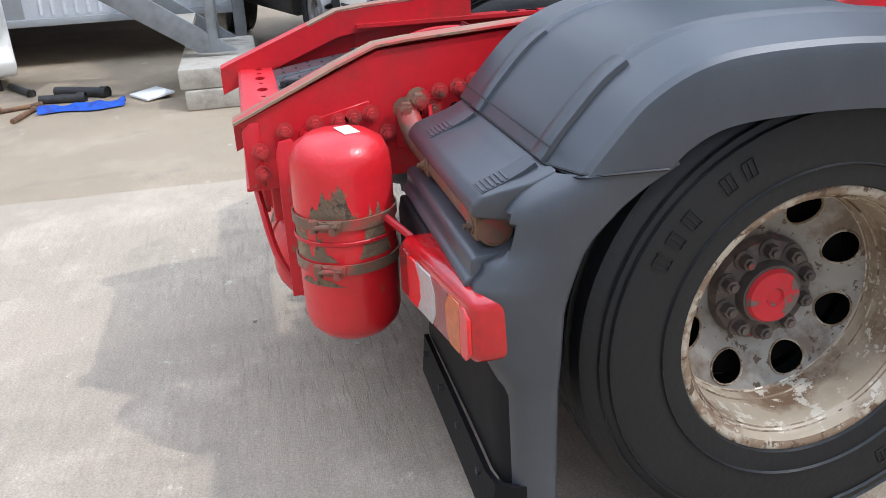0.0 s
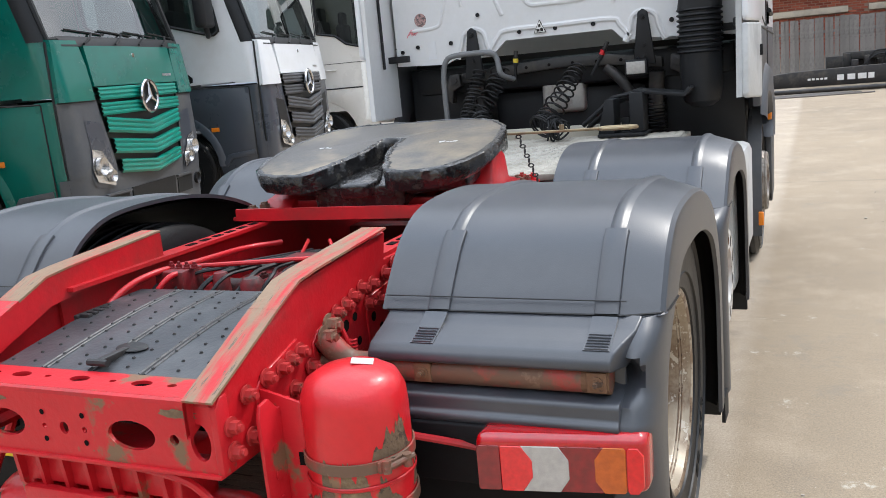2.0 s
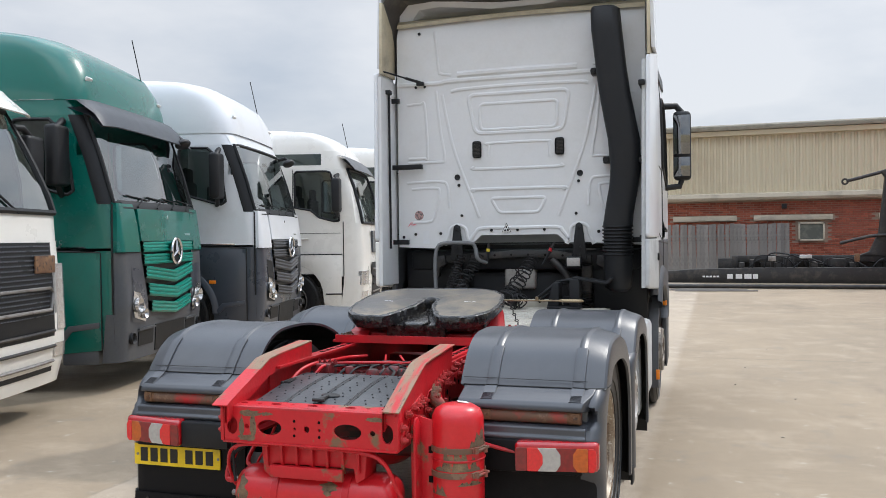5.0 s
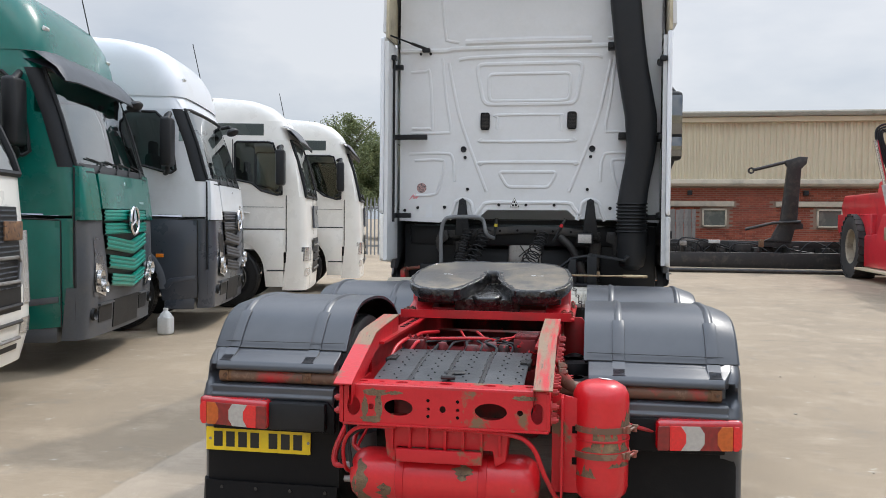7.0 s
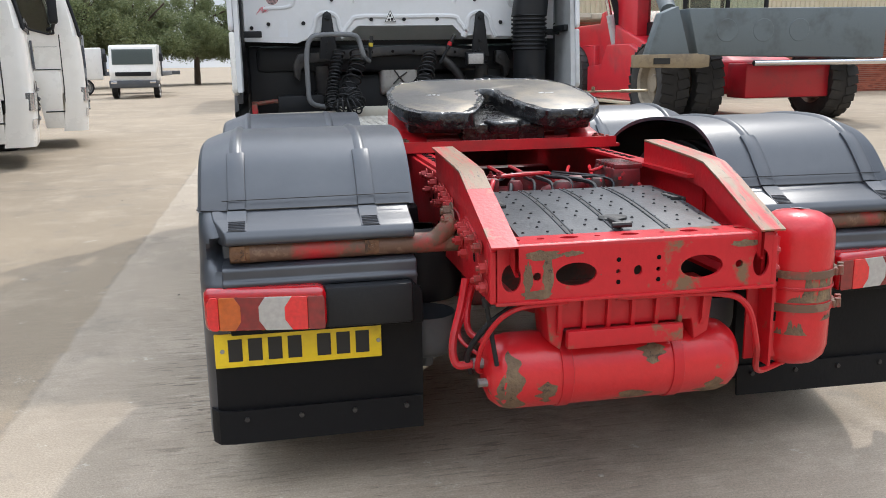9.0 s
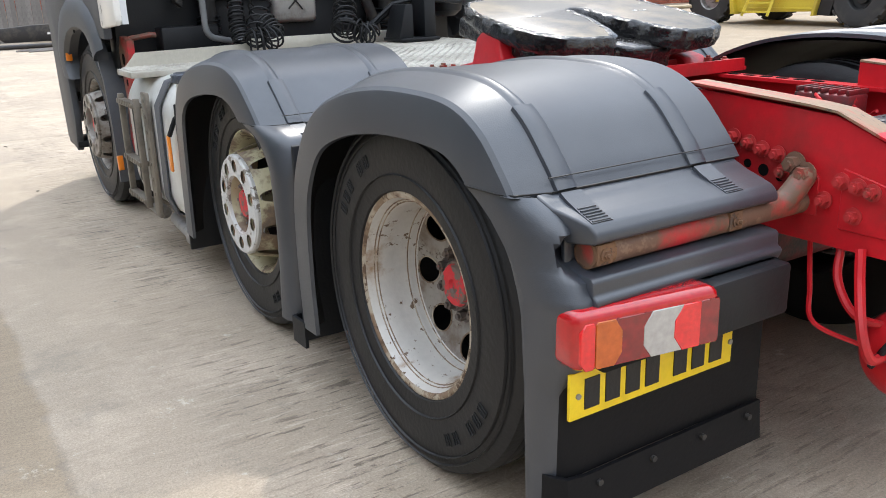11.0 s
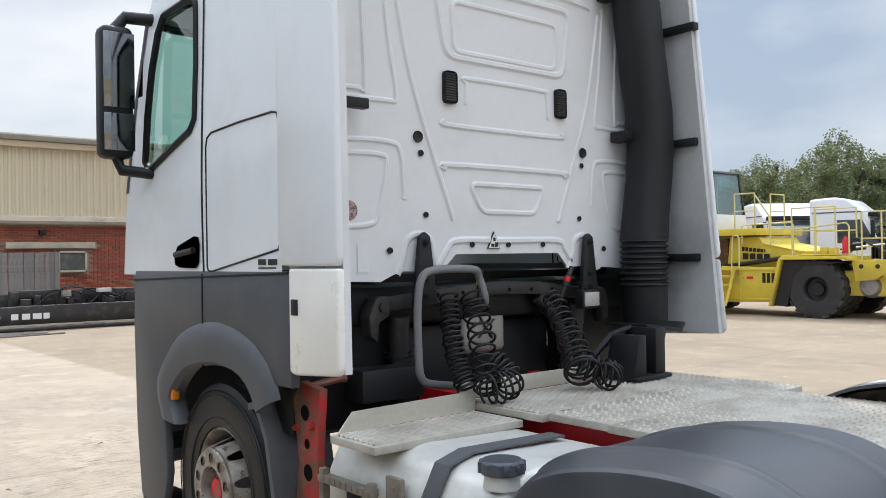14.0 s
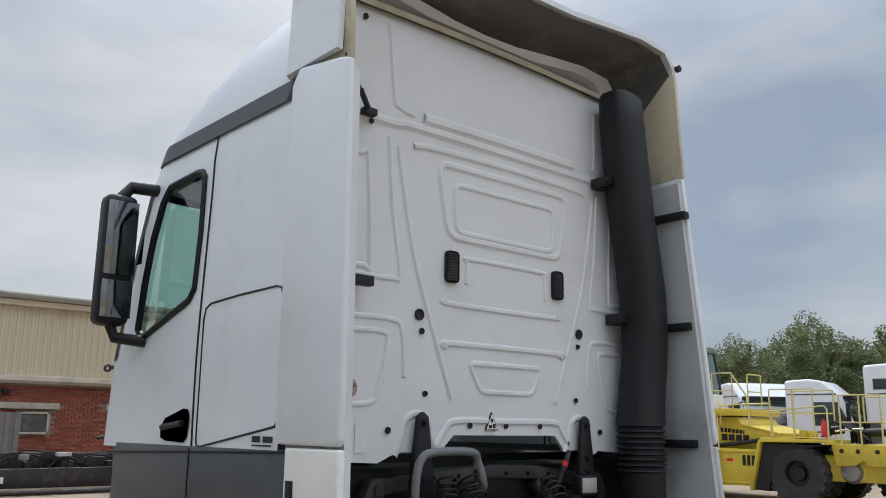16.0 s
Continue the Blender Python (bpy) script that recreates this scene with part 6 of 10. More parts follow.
def actros(parent, body, lower, slat, own=False, visor=True):
    """A tall European cab: white or coloured body, dark lower trim, slatted grille, deep sun visor."""
    sh = Shell(ACTROS_ROWS, 3.36, 0.05)
    roof = Shell(ROOF_ROWS if own else ROOF_TALL, 3.36, 0.05)
    skin = B()
    smax = lambda z: sh.s_of(3.36, z)
    # front below and above the screen, then the sides behind the door pane
    for z0, z1, nz in ((1.55, 2.02, 4), (2.98, 3.15, 2)):
        rows = []
        for j in range(nz + 1):
            z = z0 + (z1 - z0) * j / nz
            m = sh.s_of(5.0, z) if z1 < 3 else sh.s_of(4.70, z)
            rows.append([sh.point(-m + 2 * m * i / 64, z) for i in range(65)])
        sheet(skin, rows)
    for sign in (-1, 1):
        f = sh.side(sign)
        sheet(skin, [[f(y, z) for y in (3.36, 3.6, 3.85, 4.10)] for z in (1.57, 2.02, 2.5, 2.98, 3.15)])
        sheet(skin, [[f(y, z) for y in (4.10, 4.4, 4.7, 5.0)] for z in (1.57, 1.8, 2.02)])
        sheet(skin, [[sh.point(sign * (sh.s_of(4.92, z) + (sh.s_of(sh.at(z)[0] - sh.bulge - sh.at(z)[2], z) - sh.s_of(4.92, z)) * k / 3), z) for k in range(4)] for z in (2.02, 2.2, 2.4, 2.55)])
        sheet(skin, [[f(y, z) for y in (4.10, 4.4, 4.7)] for z in (2.98, 3.15)])
    part("cab_body", skin, body, parent)
    for sign in (-1, 1):
        bm = B()
        sheet(bm, [[sh.point(sign * ((sh.s_of(sh.at(z)[0] - sh.bulge - sh.at(z)[2], z) + 0.02) * (1 - k / 10) + 1.17 * k / 10), z, 0.003) for k in range(11)] for z in (2.02, 2.2, 2.4, 2.55, 2.8, 2.98)])
        part("windscreen_pillar", bm, BLACK, parent)
    side_details(parent, sh, DOOR_WIN, body, BLACK, GLASS_GREEN if own else GLASS_DARK, (4.10, 4.92, 2.02, 2.98))
    # roof
    bm = B()
    rows = []
    zs = [3.15 + (z - 3.15) * (1.0 if own else 1.38) for z in (3.15, 3.19, 3.25, 3.32, 3.40, 3.48, 3.55, 3.61, 3.66, 3.69, 3.72, 3.74, 3.75)]
    for z in zs:
        m = roof.s_of(3.36, z)
        rows.append([roof.point(-m + 2 * m * i / 48, z, 0.012) for i in range(49)])
    sheet(bm, rows)
    top = [bm.verts.new(p) for p in rows[-1]]
    bm.faces.new(top)
    rf = part("roof", bm, body, parent)
    # dark strip under the roof
    bm = B()
    for sign in ((-1, 1) if own else ()):
        m0, m1 = roof.s_of(3.40, 3.16), 0.9
        face_band(bm, roof, sign * m0, sign * m1, 3.10, 3.19, 0.022, 20, 0.03)
    if own:
        parts("roof_strip", bm, GREY_TRIM, parent)
    # screen
    bm = B()
    sh.skin(bm, -1.17, 1.17, 2.04, 2.98, 20, 6, 0.004)
    gl = part("windscreen", bm, GLASS_SCREEN, parent)
    gl.visible_shadow = False
    bm = B()
    edge = [sh.point(-1.17 + 2.34 * i / 16, 2.04, 0.006) for i in range(17)] + [sh.point(1.17, 2.04 + 0.94 * i / 6, 0.006) for i in range(1, 7)]
    edge += [sh.point(1.17 - 2.34 * i / 16, 2.98, 0.006) for i in range(1, 17)] + [sh.point(-1.17, 2.98 - 0.94 * i / 6, 0.006) for i in range(1, 6)]
    strip(bm, edge, 0.024)
    part("screen_seal", bm, BLACK, parent)
    # inside: seats, dash, wheel, back wall
    for sx in (-0.62, 0.62):
        part("cab_seat", seat(B(), sx, 4.35, 1.75), SEAT, parent)
    bm = B()
    box(bm, -1.1, 1.1, 4.72, 5.1, 1.75, 2.06, 0.06)
    part("dashboard", bm, DASH, parent)
    bm = B()
    lathe(bm, [(0.21 + 0.016 * math.cos(a), 0.016 * math.sin(a)) for a in (0, 1.05, 2.1, 3.14, 4.2, 5.25)], Matrix.Translation((0.55, 4.72, 2.12)) @ Matrix.Rotation(radians(35), 4, 'X'), 24, closed=True)
    part("steering_wheel", bm, SEAT, parent)
    # floor coloured black to paint the dark void below the rear wall
    bm = B()
    box(bm, -1.17, 1.17, 3.62 if own else 3.40, 4.9, 1.50, 1.54)
    part("cab_floor", bm, BLACK, parent)
    bm = B()
    box(bm, -1.17, 1.17, 3.40, 3.45, 1.66 if own else 1.5, 3.3)
    parts("inner_lining", bm, WHITE_DULL if own else PALE_GREY, parent)
    for sign in (-1, 1):
        mirror(parent, sh, sign, 4.80 if not own else 4.84, 2.18 if own else 2.20, 2.90 if own else 2.84, BLACK, 0.18 if own else 0.24, 0.09 if own else 0.15)
        # door handle, shut lines
        bm = B()
        f = sh.side(sign, 0.006)
        prism_pts = [f(4.15, 1.70), f(4.165, 1.61), f(4.20, 1.585), f(4.40, 1.59), f(4.46, 1.605), f(4.465, 1.655), f(4.42, 1.70), f(4.22, 1.745), f(4.17, 1.74)]
        bm.faces.new([bm.verts.new(p) for p in prism_pts])
        bmesh.ops.solidify(bm, geom=bm.faces[:], thickness=0.02)
        tube(bm, [f(4.20, 1.675) + Vector((sign * 0.012, 0, 0)), f(4.41, 1.655) + Vector((sign * 0.016, 0, 0))], 0.016, 8)
        part("door_handle", bm, BLACK, parent)
        bm = B()
        f = sh.side(sign, 0.001)
        tube(bm, [f(4.125 + 0.012 * math.sin(k * 0.5), 1.57 + 1.53 * k / 12) for k in range(13)], 0.006, 6)
        part("door_shut_line", bm, BLACK, parent)
        bm = B()
        loop = [(3.385, 1.665), (3.365, 1.70), (3.372, 2.20), (3.39, 2.243), (3.43, 2.252), (3.75, 2.248), (4.03, 2.236), (4.075, 2.215), (4.09, 2.17), (4.085, 1.60), (4.075, 1.575), (4.04, 1.570)]
        strip(bm, [f(a, b) for a, b in loop], 0.005)
        part("locker_shut_line", bm, BLACK, parent)
    if own:
        # three white seal lines left, no front detail in view: plain bumper shape
        bm = B()
        nose = Shell([(0.30, 5.30, 1.20, 0.34), (0.95, 5.34, 1.235, 0.34), (1.55, 5.38, 1.24, 0.30)], 3.36, 0.05)
        nose.skin(bm, -nose.s_of(4.95, 1.0), nose.s_of(4.95, 1.0), 0.40, 1.55, 40, 6)
        part("front_bumper", bm, GREY_TRIM, parent)
        return sh
    # lower sides with wheel arch
    for sign in (-1, 1):
        bm = B()
        arch = [(4.07 + 0.60 * math.cos(a), 0.58 + 0.60 * math.sin(a)) for a in [math.pi * k / 14 for k in range(15)]]
        poly = [(5.16, 1.50), (3.36, 1.56), (3.36, 0.58)] + arch[::-1] + [(4.70, 0.42), (5.16, 0.46)]
        prism(bm, poly, "x", sign * 1.19, sign * 1.243, 0.008)
        ls = part("lower_side", bm, lower, parent)
        bm = B()
        prism(bm, [(4.72, 0.62), (4.80, 0.72), (5.14, 0.76), (5.14, 0.70), (4.84, 0.66), (4.76, 0.56)], "x", sign * 1.235, sign * 1.256, 0.006)
        box(bm, min(sign * 1.06, sign * 1.235), max(sign * 1.06, sign * 1.235), 4.72, 5.12, 0.30, 0.46, 0.02)
        parts("entry_step", bm, GREY_TRIM if lower is not SLATE else SLATE, ls)
        bm = B()
        rows = [[Vector((sign * (1.20 + o), 4.07 + (0.60 + r) * math.cos(a), 0.58 + (0.60 + r) * math.sin(a))) for o, r in ((0.03, 0.0), (0.062, 0.0), (0.055, 0.07), (0.042, 0.09))] for a in [math.pi * k / 18 for k in range(19)]]
        sheet(bm, rows)
        part("arch_trim", bm, lower, ls)
        bm = B()
        tube(bm, [(sign * 1.244, 5.165, 0.46), (sign * 1.244, 5.165, 1.50)], 0.007, 5)
        tube(bm, [(sign * 1.245, 3.40, 1.565), (sign * 1.245, 5.16, 1.505)], 0.007, 5)
        parts("panel_gap", bm, INK, ls)
        bm = B()
        box(bm, sign * 1.24 - 0.012, sign * 1.24 + 0.012, 4.62, 4.72, 1.00, 1.05, 0.004)
        part("side_marker", bm, AMBER, ls)
    # bumper: grey lower front, higher at the corners, round the grille
    bm = B()
    m8 = sh.s_of(5.17, 0.8)
    sh.skin(bm, -m8, m8, 0.32, 0.84, 64, 6, 0.02)
    bmp = part("front_bumper", bm, GREY_TRIM if lower is not SLATE else SLATE, parent)
    edge_at = lambda z: sh.s_of(5.17, z) - 0.10
    bm = B()
    for sign in (-1, 1):
        sheet(bm, [[sh.point(sign * (edge_at(z) - 0.01 + (sh.s_of(5.10, z) - edge_at(z) + 0.01) * i / 8), z, 0.004) for i in range(9)] for z in (0.46, 0.84, 1.2, 1.52)])
    parts("corner_skin", bm, lower, parent)
    bm = B()
    for sign in (-1, 1):
        tube(bm, [sh.point(sign * (edge_at(z) + 0.004), z, 0.012) for z in (0.50, 0.8, 1.1, 1.4, 1.52, 1.7, 1.9, 2.02)], 0.011, 5)
        tube(bm, [sh.point(sign * (0.80 + (edge_at(1.505) - 0.80) * k / 8), 1.505, 0.028) for k in range(9)], 0.010, 5)
    parts("corner_gap", bm, INK, parent)
    bm = B()
    for sign in (-1, 1):
        rows = []
        for j in range(7):
            z = 0.84 + 0.66 * j / 6
            inner = 0.64 + 0.14 * j / 6
            rows.append([sh.point(sign * (inner + (edge_at(z) - inner) * i / 20), z, 0.022) for i in range(21)] + [sh.point(sign * edge_at(z), z, 0.0)])
        sheet(bm, rows)
    parts("corner_panel", bm, GREY_TRIM if lower is not SLATE else SLATE, parent)
    bm = B()
    sheet(bm, [[sh.point(-0.78 + 1.56 * i / 16, z, 0.004) for i in range(17)] for z in (0.70, 1.1, 1.62)])
    gb = part("grille_back", bm, INK, parent)

    def slat_at(z, h, half, drop, mat, fold=0.05):
        """A ribbed slat, folded to a shallow V in plan and drooping to its middle."""
        bm = B()
        prof = [(0.0, 0.0), (0.0, 0.035)]
        for r in range(3):
            c = h * (r + 0.5) / 3
            prof += [(c - h * 0.12, 0.04), (c - h * 0.02, 0.052), (c + h * 0.10, 0.052), (c + h * 0.15, 0.04)]
        prof += [(h, 0.03), (h, 0.0)]
        sheet(bm, [[sh.point(-half + 2 * half * i / 16, z + dz + drop * abs(-1 + i / 8), o + fold * (1 - abs(-1 + i / 8))) for i in range(17)] for dz, o in prof])
        part("grille_slat", bm, mat, gb, smooth=25)

    for z, h, half, drop in ((0.76, 0.13, 0.60, 0.06), (0.94, 0.14, 0.66, 0.07), (1.13, 0.14, 0.71, 0.08)):
        slat_at(z, h, half, drop, slat)
    for z in (1.36, 1.50):
        slat_at(z, 0.115, 0.75, 0.0, slat, 0.03)
    # bonnet and corner panels in body colour, black strip under the screen
    bm = B()
    face_band(bm, sh, -0.79, 0.79, 1.625, 1.985, 0.05, 16, 0.045)
    bon = part("bonnet_panel", bm, body, parent)
    bm = B()
    face_band(bm, sh, -0.70, -0.50, 1.69, 1.715, 0.054, 4, 0.003)
    part("model_script", bm, CHROME, bon)
    bm = B()
    lathe(bm, [(0, 0), (0.022, 0), (0.024, -0.004)], Matrix.Translation(sh.point(0, 1.90, 0.054)) @ Matrix.Rotation(radians(-90), 4, 'X'), 14)
    part("small_badge", bm, CHROME, bon)
    for sign in (-1, 1):
        bm = B()
        zs = (1.50, 1.505, 1.6, 1.8, 1.98, 2.03, 2.04)
        rows = []
        for j, z in enumerate(zs):
            o = 0.0 if j in (0, len(zs) - 1) else 0.042
            a0, a1 = 0.82 + 0.05 * max(0, z - 1.9) / 0.14, edge_at(z)
            rows.append([sh.point(sign * a0, z, 0.0)] + [sh.point(sign * (a0 + (a1 - a0) * i / 20), z, o) for i in range(21)] + [sh.point(sign * a1, z, 0.0)])
        sheet(bm, rows)
        part("corner_fairing", bm, body, parent)
    bm = B()
    sheet(bm, [[sh.point(-1.08 + 2.16 * i / 20, z, o) for i in range(21)] for z, o in ((1.975, 0.02), (1.98, 0.045), (2.04, 0.035), (2.07, 0.01))])
    part("screen_scuttle", bm, BLACK, parent)
    star = sh.point(0, 1.50, 0.115)
    bm = B()
    q = Matrix.Translation(star) @ Matrix.Rotation(radians(-90), 4, 'X')
    lathe(bm, [(0.150 + 0.016 * math.cos(a), 0.016 * math.sin(a)) for a in (0, 1.05, 2.1, 3.14, 4.2, 5.25)], q, 36, closed=True)
    for k in range(3):
        a = math.pi / 2 + 2 * math.pi * k / 3
        tip = Vector((0.145 * math.cos(a), 0, 0.145 * math.sin(a)))
        cyl(bm, star, star + tip, 0.026, 0.005, seg=6)
    rb = part("round_badge", bm, CHROME, parent, "chrome ring badge")
    bm = B()
    lathe(bm, [(0, 0), (0.15, 0.0)], Matrix.Translation(star + Vector((0, -0.02, 0))) @ Matrix.Rotation(radians(-90), 4, 'X'), 30)
    part("badge_back", bm, INK, rb)
    for sign in (-1, 1):
        # dark pocket with a two-bowl lamp
        bm = B()
        p = [(0.78, 1.30), (1.02, 1.34), (1.0, 1.10), (1.05, 0.84), (1.0, 0.74), (0.68, 0.70), (0.70, 0.92)]
        bm.faces.new([bm.verts.new(sh.point(sign * a, b, 0.026)) for a, b in p])
        pk = part("lamp_pocket", bm, SLATE if lower is not SLATE else BLACK, parent)
        bm = B()
        p = [(0.86, 1.05), (1.0, 1.08), (1.035, 0.90), (0.98, 0.785), (0.72, 0.72), (0.70, 0.84), (0.78, 0.93)]
        bm.faces.new([bm.verts.new(sh.point(sign * a, b, 0.036)) for a, b in p])
        bmesh.ops.solidify(bm, geom=bm.faces[:], thickness=0.02)
        hl = part("headlamp", bm, HEADLAMP, pk)
        bm = B()
        for u, r in ((0.79, 0.055), (0.93, 0.08)):
            lathe(bm, [(0, -0.01), (r * 0.6, 0.0), (r * 0.9, 0.03), (r, 0.035), (r * 1.05, 0.0)], Matrix.Translation(sh.point(sign * u, 0.82 if u < 0.9 else 0.92, 0.04)) @ Matrix.Rotation(radians(-90), 4, 'X'), 18)
        parts("lamp_bowl", bm, HEADLAMP, hl)
        bm = B()
        face_band(bm, sh, sign * 0.50, sign * 0.86, 0.46, 0.62, 0.028, 8, 0.02)
        br = part("bumper_recess", bm, BLACK, bmp)
        bm = B()
        lathe(bm, [(0, 0.005), (0.045, 0.005), (0.06, 0.03), (0.066, 0.0)], Matrix.Translation(sh.point(sign * 1.0, 0.56, 0.02)) @ Matrix.Rotation(radians(-90), 4, 'X'), 18)
        part("fog_lamp", bm, BLACK, bmp)
        bm = B()
        face_band(bm, sh, sign * 0.48, sign * 0.88, 0.635, 0.655, 0.05, 8, 0.05)
        part("bumper_step", bm, GREY_TRIM, bmp)
        for u in (0.22, 0.72):
            bm = B()
            x0 = sign * u + 0.06
            tube(bm, [sh.point(x0, 2.0, 0.06), sh.point(x0 - 0.16, 2.06, 0.04), sh.point(x0 - 0.22, 2.10, 0.025)], 0.011, 6)
            tube(bm, [sh.point(x0 - 0.42, 2.09, 0.02), sh.point(x0 + 0.14, 2.13, 0.02)], 0.008, 5)
            part("wiper", bm, BLACK, parent)
    bm = B()
    face_band(bm, sh, -0.44, 0.44, 0.36, 0.66, 0.03, 8, 0.015)
    part("bumper_grille", bm, BLACK, bmp)
    if visor:
        bm = B()
        rows = [[sh.point(-1.30 + 2.60 * i / 40, z - 0.10 * max(0, abs(-1 + i / 20) - 0.75), o) for i in range(41)] for z, o in ((3.17, 0.015), (3.15, 0.09), (3.0, 0.16), (2.87, 0.19), (2.86, 0.175), (2.98, 0.12), (3.09, 0.0))]
        sheet(bm, rows)
        part("sun_visor", bm, VISOR, parent)
    else:
        bm = B()
        sheet(bm, [[sh.point(-1.20 + 2.40 * i / 40, z, 0.006) for i in range(41)] for z in (2.96, 3.05, 3.15)])
        part("header_panel", bm, body, parent)
    # kerb mirror at the far top corner of the screen
    bm = B()
    r0 = sh.point(-1.02, 2.95, 0.02)
    tube(bm, [r0, r0 + Vector((0, 0.12, 0.03)), r0 + Vector((0.03, 0.18, -0.02))], 0.028, 8)
    bmesh.ops.create_uvsphere(bm, u_segments=14, v_segments=8, radius=1, matrix=Matrix.Translation(r0 + Vector((0.05, 0.19, -0.06))) @ Matrix.Rotation(radians(25), 4, 'X') @ Matrix.Diagonal((0.15, 0.10, 0.06, 1)))
    part("front_mirror", bm, BLACK, parent)
    for sign in (-1, 1):
        bm = B()
        box(bm, -0.06, 0.06, -0.02, 0.012, -0.022, 0.022, 0.008, m=Matrix.Translation(roof.point(sign * 0.95, 3.40, 0.012)) @ Matrix.Rotation(radians(-35), 4, 'X'))
        part("roof_marker", bm, PAPER, rf)
    bm = B()
    c = roof.point(-0.75, 3.68, 0.0)
    tube(bm, [c, c + Vector((-0.02, -0.12, 0.55))], 0.007, 5)
    part("aerial", bm, BLACK, parent)
    # chassis, tank skirt and wheels behind the cab
    chassis_behind(parent)
    return sh


def chassis_behind(parent):
    bm = B()
    box(bm, -0.42, 0.42, 0.2, 5.0, 0.72, 0.95, 0.01)
    part("chassis_frame", bm, DARK_STEEL, parent)
    bm = B()
    for sign in (-1, 1):
        box(bm, min(sign * 0.55, sign * 1.18), max(sign * 0.55, sign * 1.18), 1.4, 3.2, 0.40, 0.98, 0.08)
    parts("side_tank", bm, DARK_STEEL, parent)
    for sign in (-1, 1):
        wheel(parent, sign * 1.045, 4.07, 0.515, sign, "proud", STEEL, ring=False, hub=STEEL)
        wheel(parent, sign * 1.045, 0.6, 0.515, sign, "dished", STEEL, hub=STEEL)


sh_own = actros(truck, WHITE, GREY_TRIM, GREY_TRIM, own=True)

# own cab: lower grey side with arch, rear wall, deflectors, roof spoiler
for side in (-1, 1):
    bm = B()
    arch = [(4.71, 0.97), (4.62, 1.10), (4.47, 1.215), (4.33, 1.275), (4.15, 1.315), (3.97, 1.325), (3.80, 1.305), (3.62, 1.25), (3.50, 1.175), (3.43, 1.09)]
    prism(bm, [(3.29, 1.572), (5.04, 1.572), (5.06, 1.45), (5.07, 1.25), (5.04, 0.70), (4.98, 0.32), (4.68, 0.26), (4.61, 0.50), (4.63, 0.75)] + arch + [(3.29, 1.09)], "x", side * 1.20, side * 1.245, 0.008)
    lo = part("lower_side_trim", bm, GREY_TRIM, truck, "dark grey lower side trim with a wheel arch")
    bm = B()
    rows = []
    for k, (y, z) in enumerate(arch_line([(4.64, 0.80)] + arch + [(3.40, 1.03)], 4)):
        c = Vector((4.07, 0.75))
        d = (Vector((y, z)) - c).normalized()
        rows.append([(side * (1.235 + o), y + d.x * r, z + d.y * r) for o, r in ((-0.06, -0.19), (0.0, -0.205), (0.030, -0.185), (0.040, -0.10), (0.034, -0.03), (0.012, 0.0), (0.004, 0.012))])
    sheet(bm, rows)
    part("arch_flare", bm, GREY_TRIM, lo)
    bm = B()
    f = sh_own.side(side, 0.006)
    tube(bm, [(side * 1.2455, 4.14, 1.10 + 0.46 * k / 4) for k in range(5)], 0.005, 5)
    tube(bm, [(side * 1.2455, 3.30 + 1.85 * k / 4, 1.566 - 0.012 * k) for k in range(5)], 0.006, 5)
    parts("trim_gap", bm, BLACK, lo)
    bm = B()
    box(bm, side * 1.235 - 0.02, side * 1.235 + 0.02, 4.50, 4.54, 0.90, 0.975, 0.008)
    part("side_marker", bm, AMBER, lo)
    bm = B()
    box(bm, min(side * 1.05, side * 1.24), max(side * 1.05, side * 1.24), 4.66, 4.98, 0.28, 0.33, 0.01)
    box(bm, min(side * 1.0, side * 1.22), max(side * 1.0, side * 1.22), 4.70, 5.0, 0.60, 0.64, 0.01)
    parts("entry_step", bm, BLACK, lo)
    # rear deflector, reaching further back on the right
    dy = -0.015 if side > 0 else 0.0

    def toe_in(bm):
        """The right panel turns inwards to its rear edge and leans back at its foot."""
        for v in (bm.verts if side > 0 else []):
            t = max(0.0, (3.30 - v.co.y) / 0.40)
            v.co.x -= 0.045 * t * t
            v.co.y -= t * (0.085 - 0.075 * (v.co.z - 1.2))
        return bm

    bm = B()
    prism(bm, [(3.36, 1.62), (3.36, 3.13), (3.30, 3.20), (3.0 + dy, 3.15), (2.93 + dy, 3.13), (2.905 + dy, 1.62), (2.92 + dy, 1.595), (3.33, 1.595)], "x", side * 1.225, side * 1.26, 0.012, 3)
    df = part("side_deflector", toe_in(bm), WHITE, truck)
    bm = B()
    prism(bm, [(3.28, 1.585), (3.28, 1.16), (3.24, 1.15), (2.925 + dy, 1.175), (2.905 + dy, 1.20), (2.91 + dy, 1.585)], "x", side * 1.222, side * 1.258, 0.012, 3)
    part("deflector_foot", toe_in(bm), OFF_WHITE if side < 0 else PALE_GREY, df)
    bm = B()
    box(bm, side * 1.258 - 0.006, side * 1.258 + 0.010, 3.205, 3.255, 1.395, 1.46, 0.004)
    part("foot_catch", bm, BLACK, df)
    bm = B()
    prism(bm, [(3.33, 1.18), (3.33, 3.10), (2.945 + dy, 3.10), (2.918 + dy, 1.18)], "x", side * 1.19, side * 1.222)
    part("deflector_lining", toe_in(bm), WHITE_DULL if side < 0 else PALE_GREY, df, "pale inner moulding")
    bm = B()
    for z, inner in ((1.58, 1.04), (2.29, 0.895), (2.92, 1.12)):
        inner = inner if side < 0 else max(inner, 1.02)
        box(bm, min(side * inner, side * 1.20), max(side * inner, side * 1.20), 3.20, 3.245, z - 0.025, z + 0.02, 0.005)
    if side > 0:
        for z in (1.60, 2.25, 2.90):
            box(bm, 1.125, 1.18, 2.93, 3.19, z - 0.025, z + 0.02, 0.008)
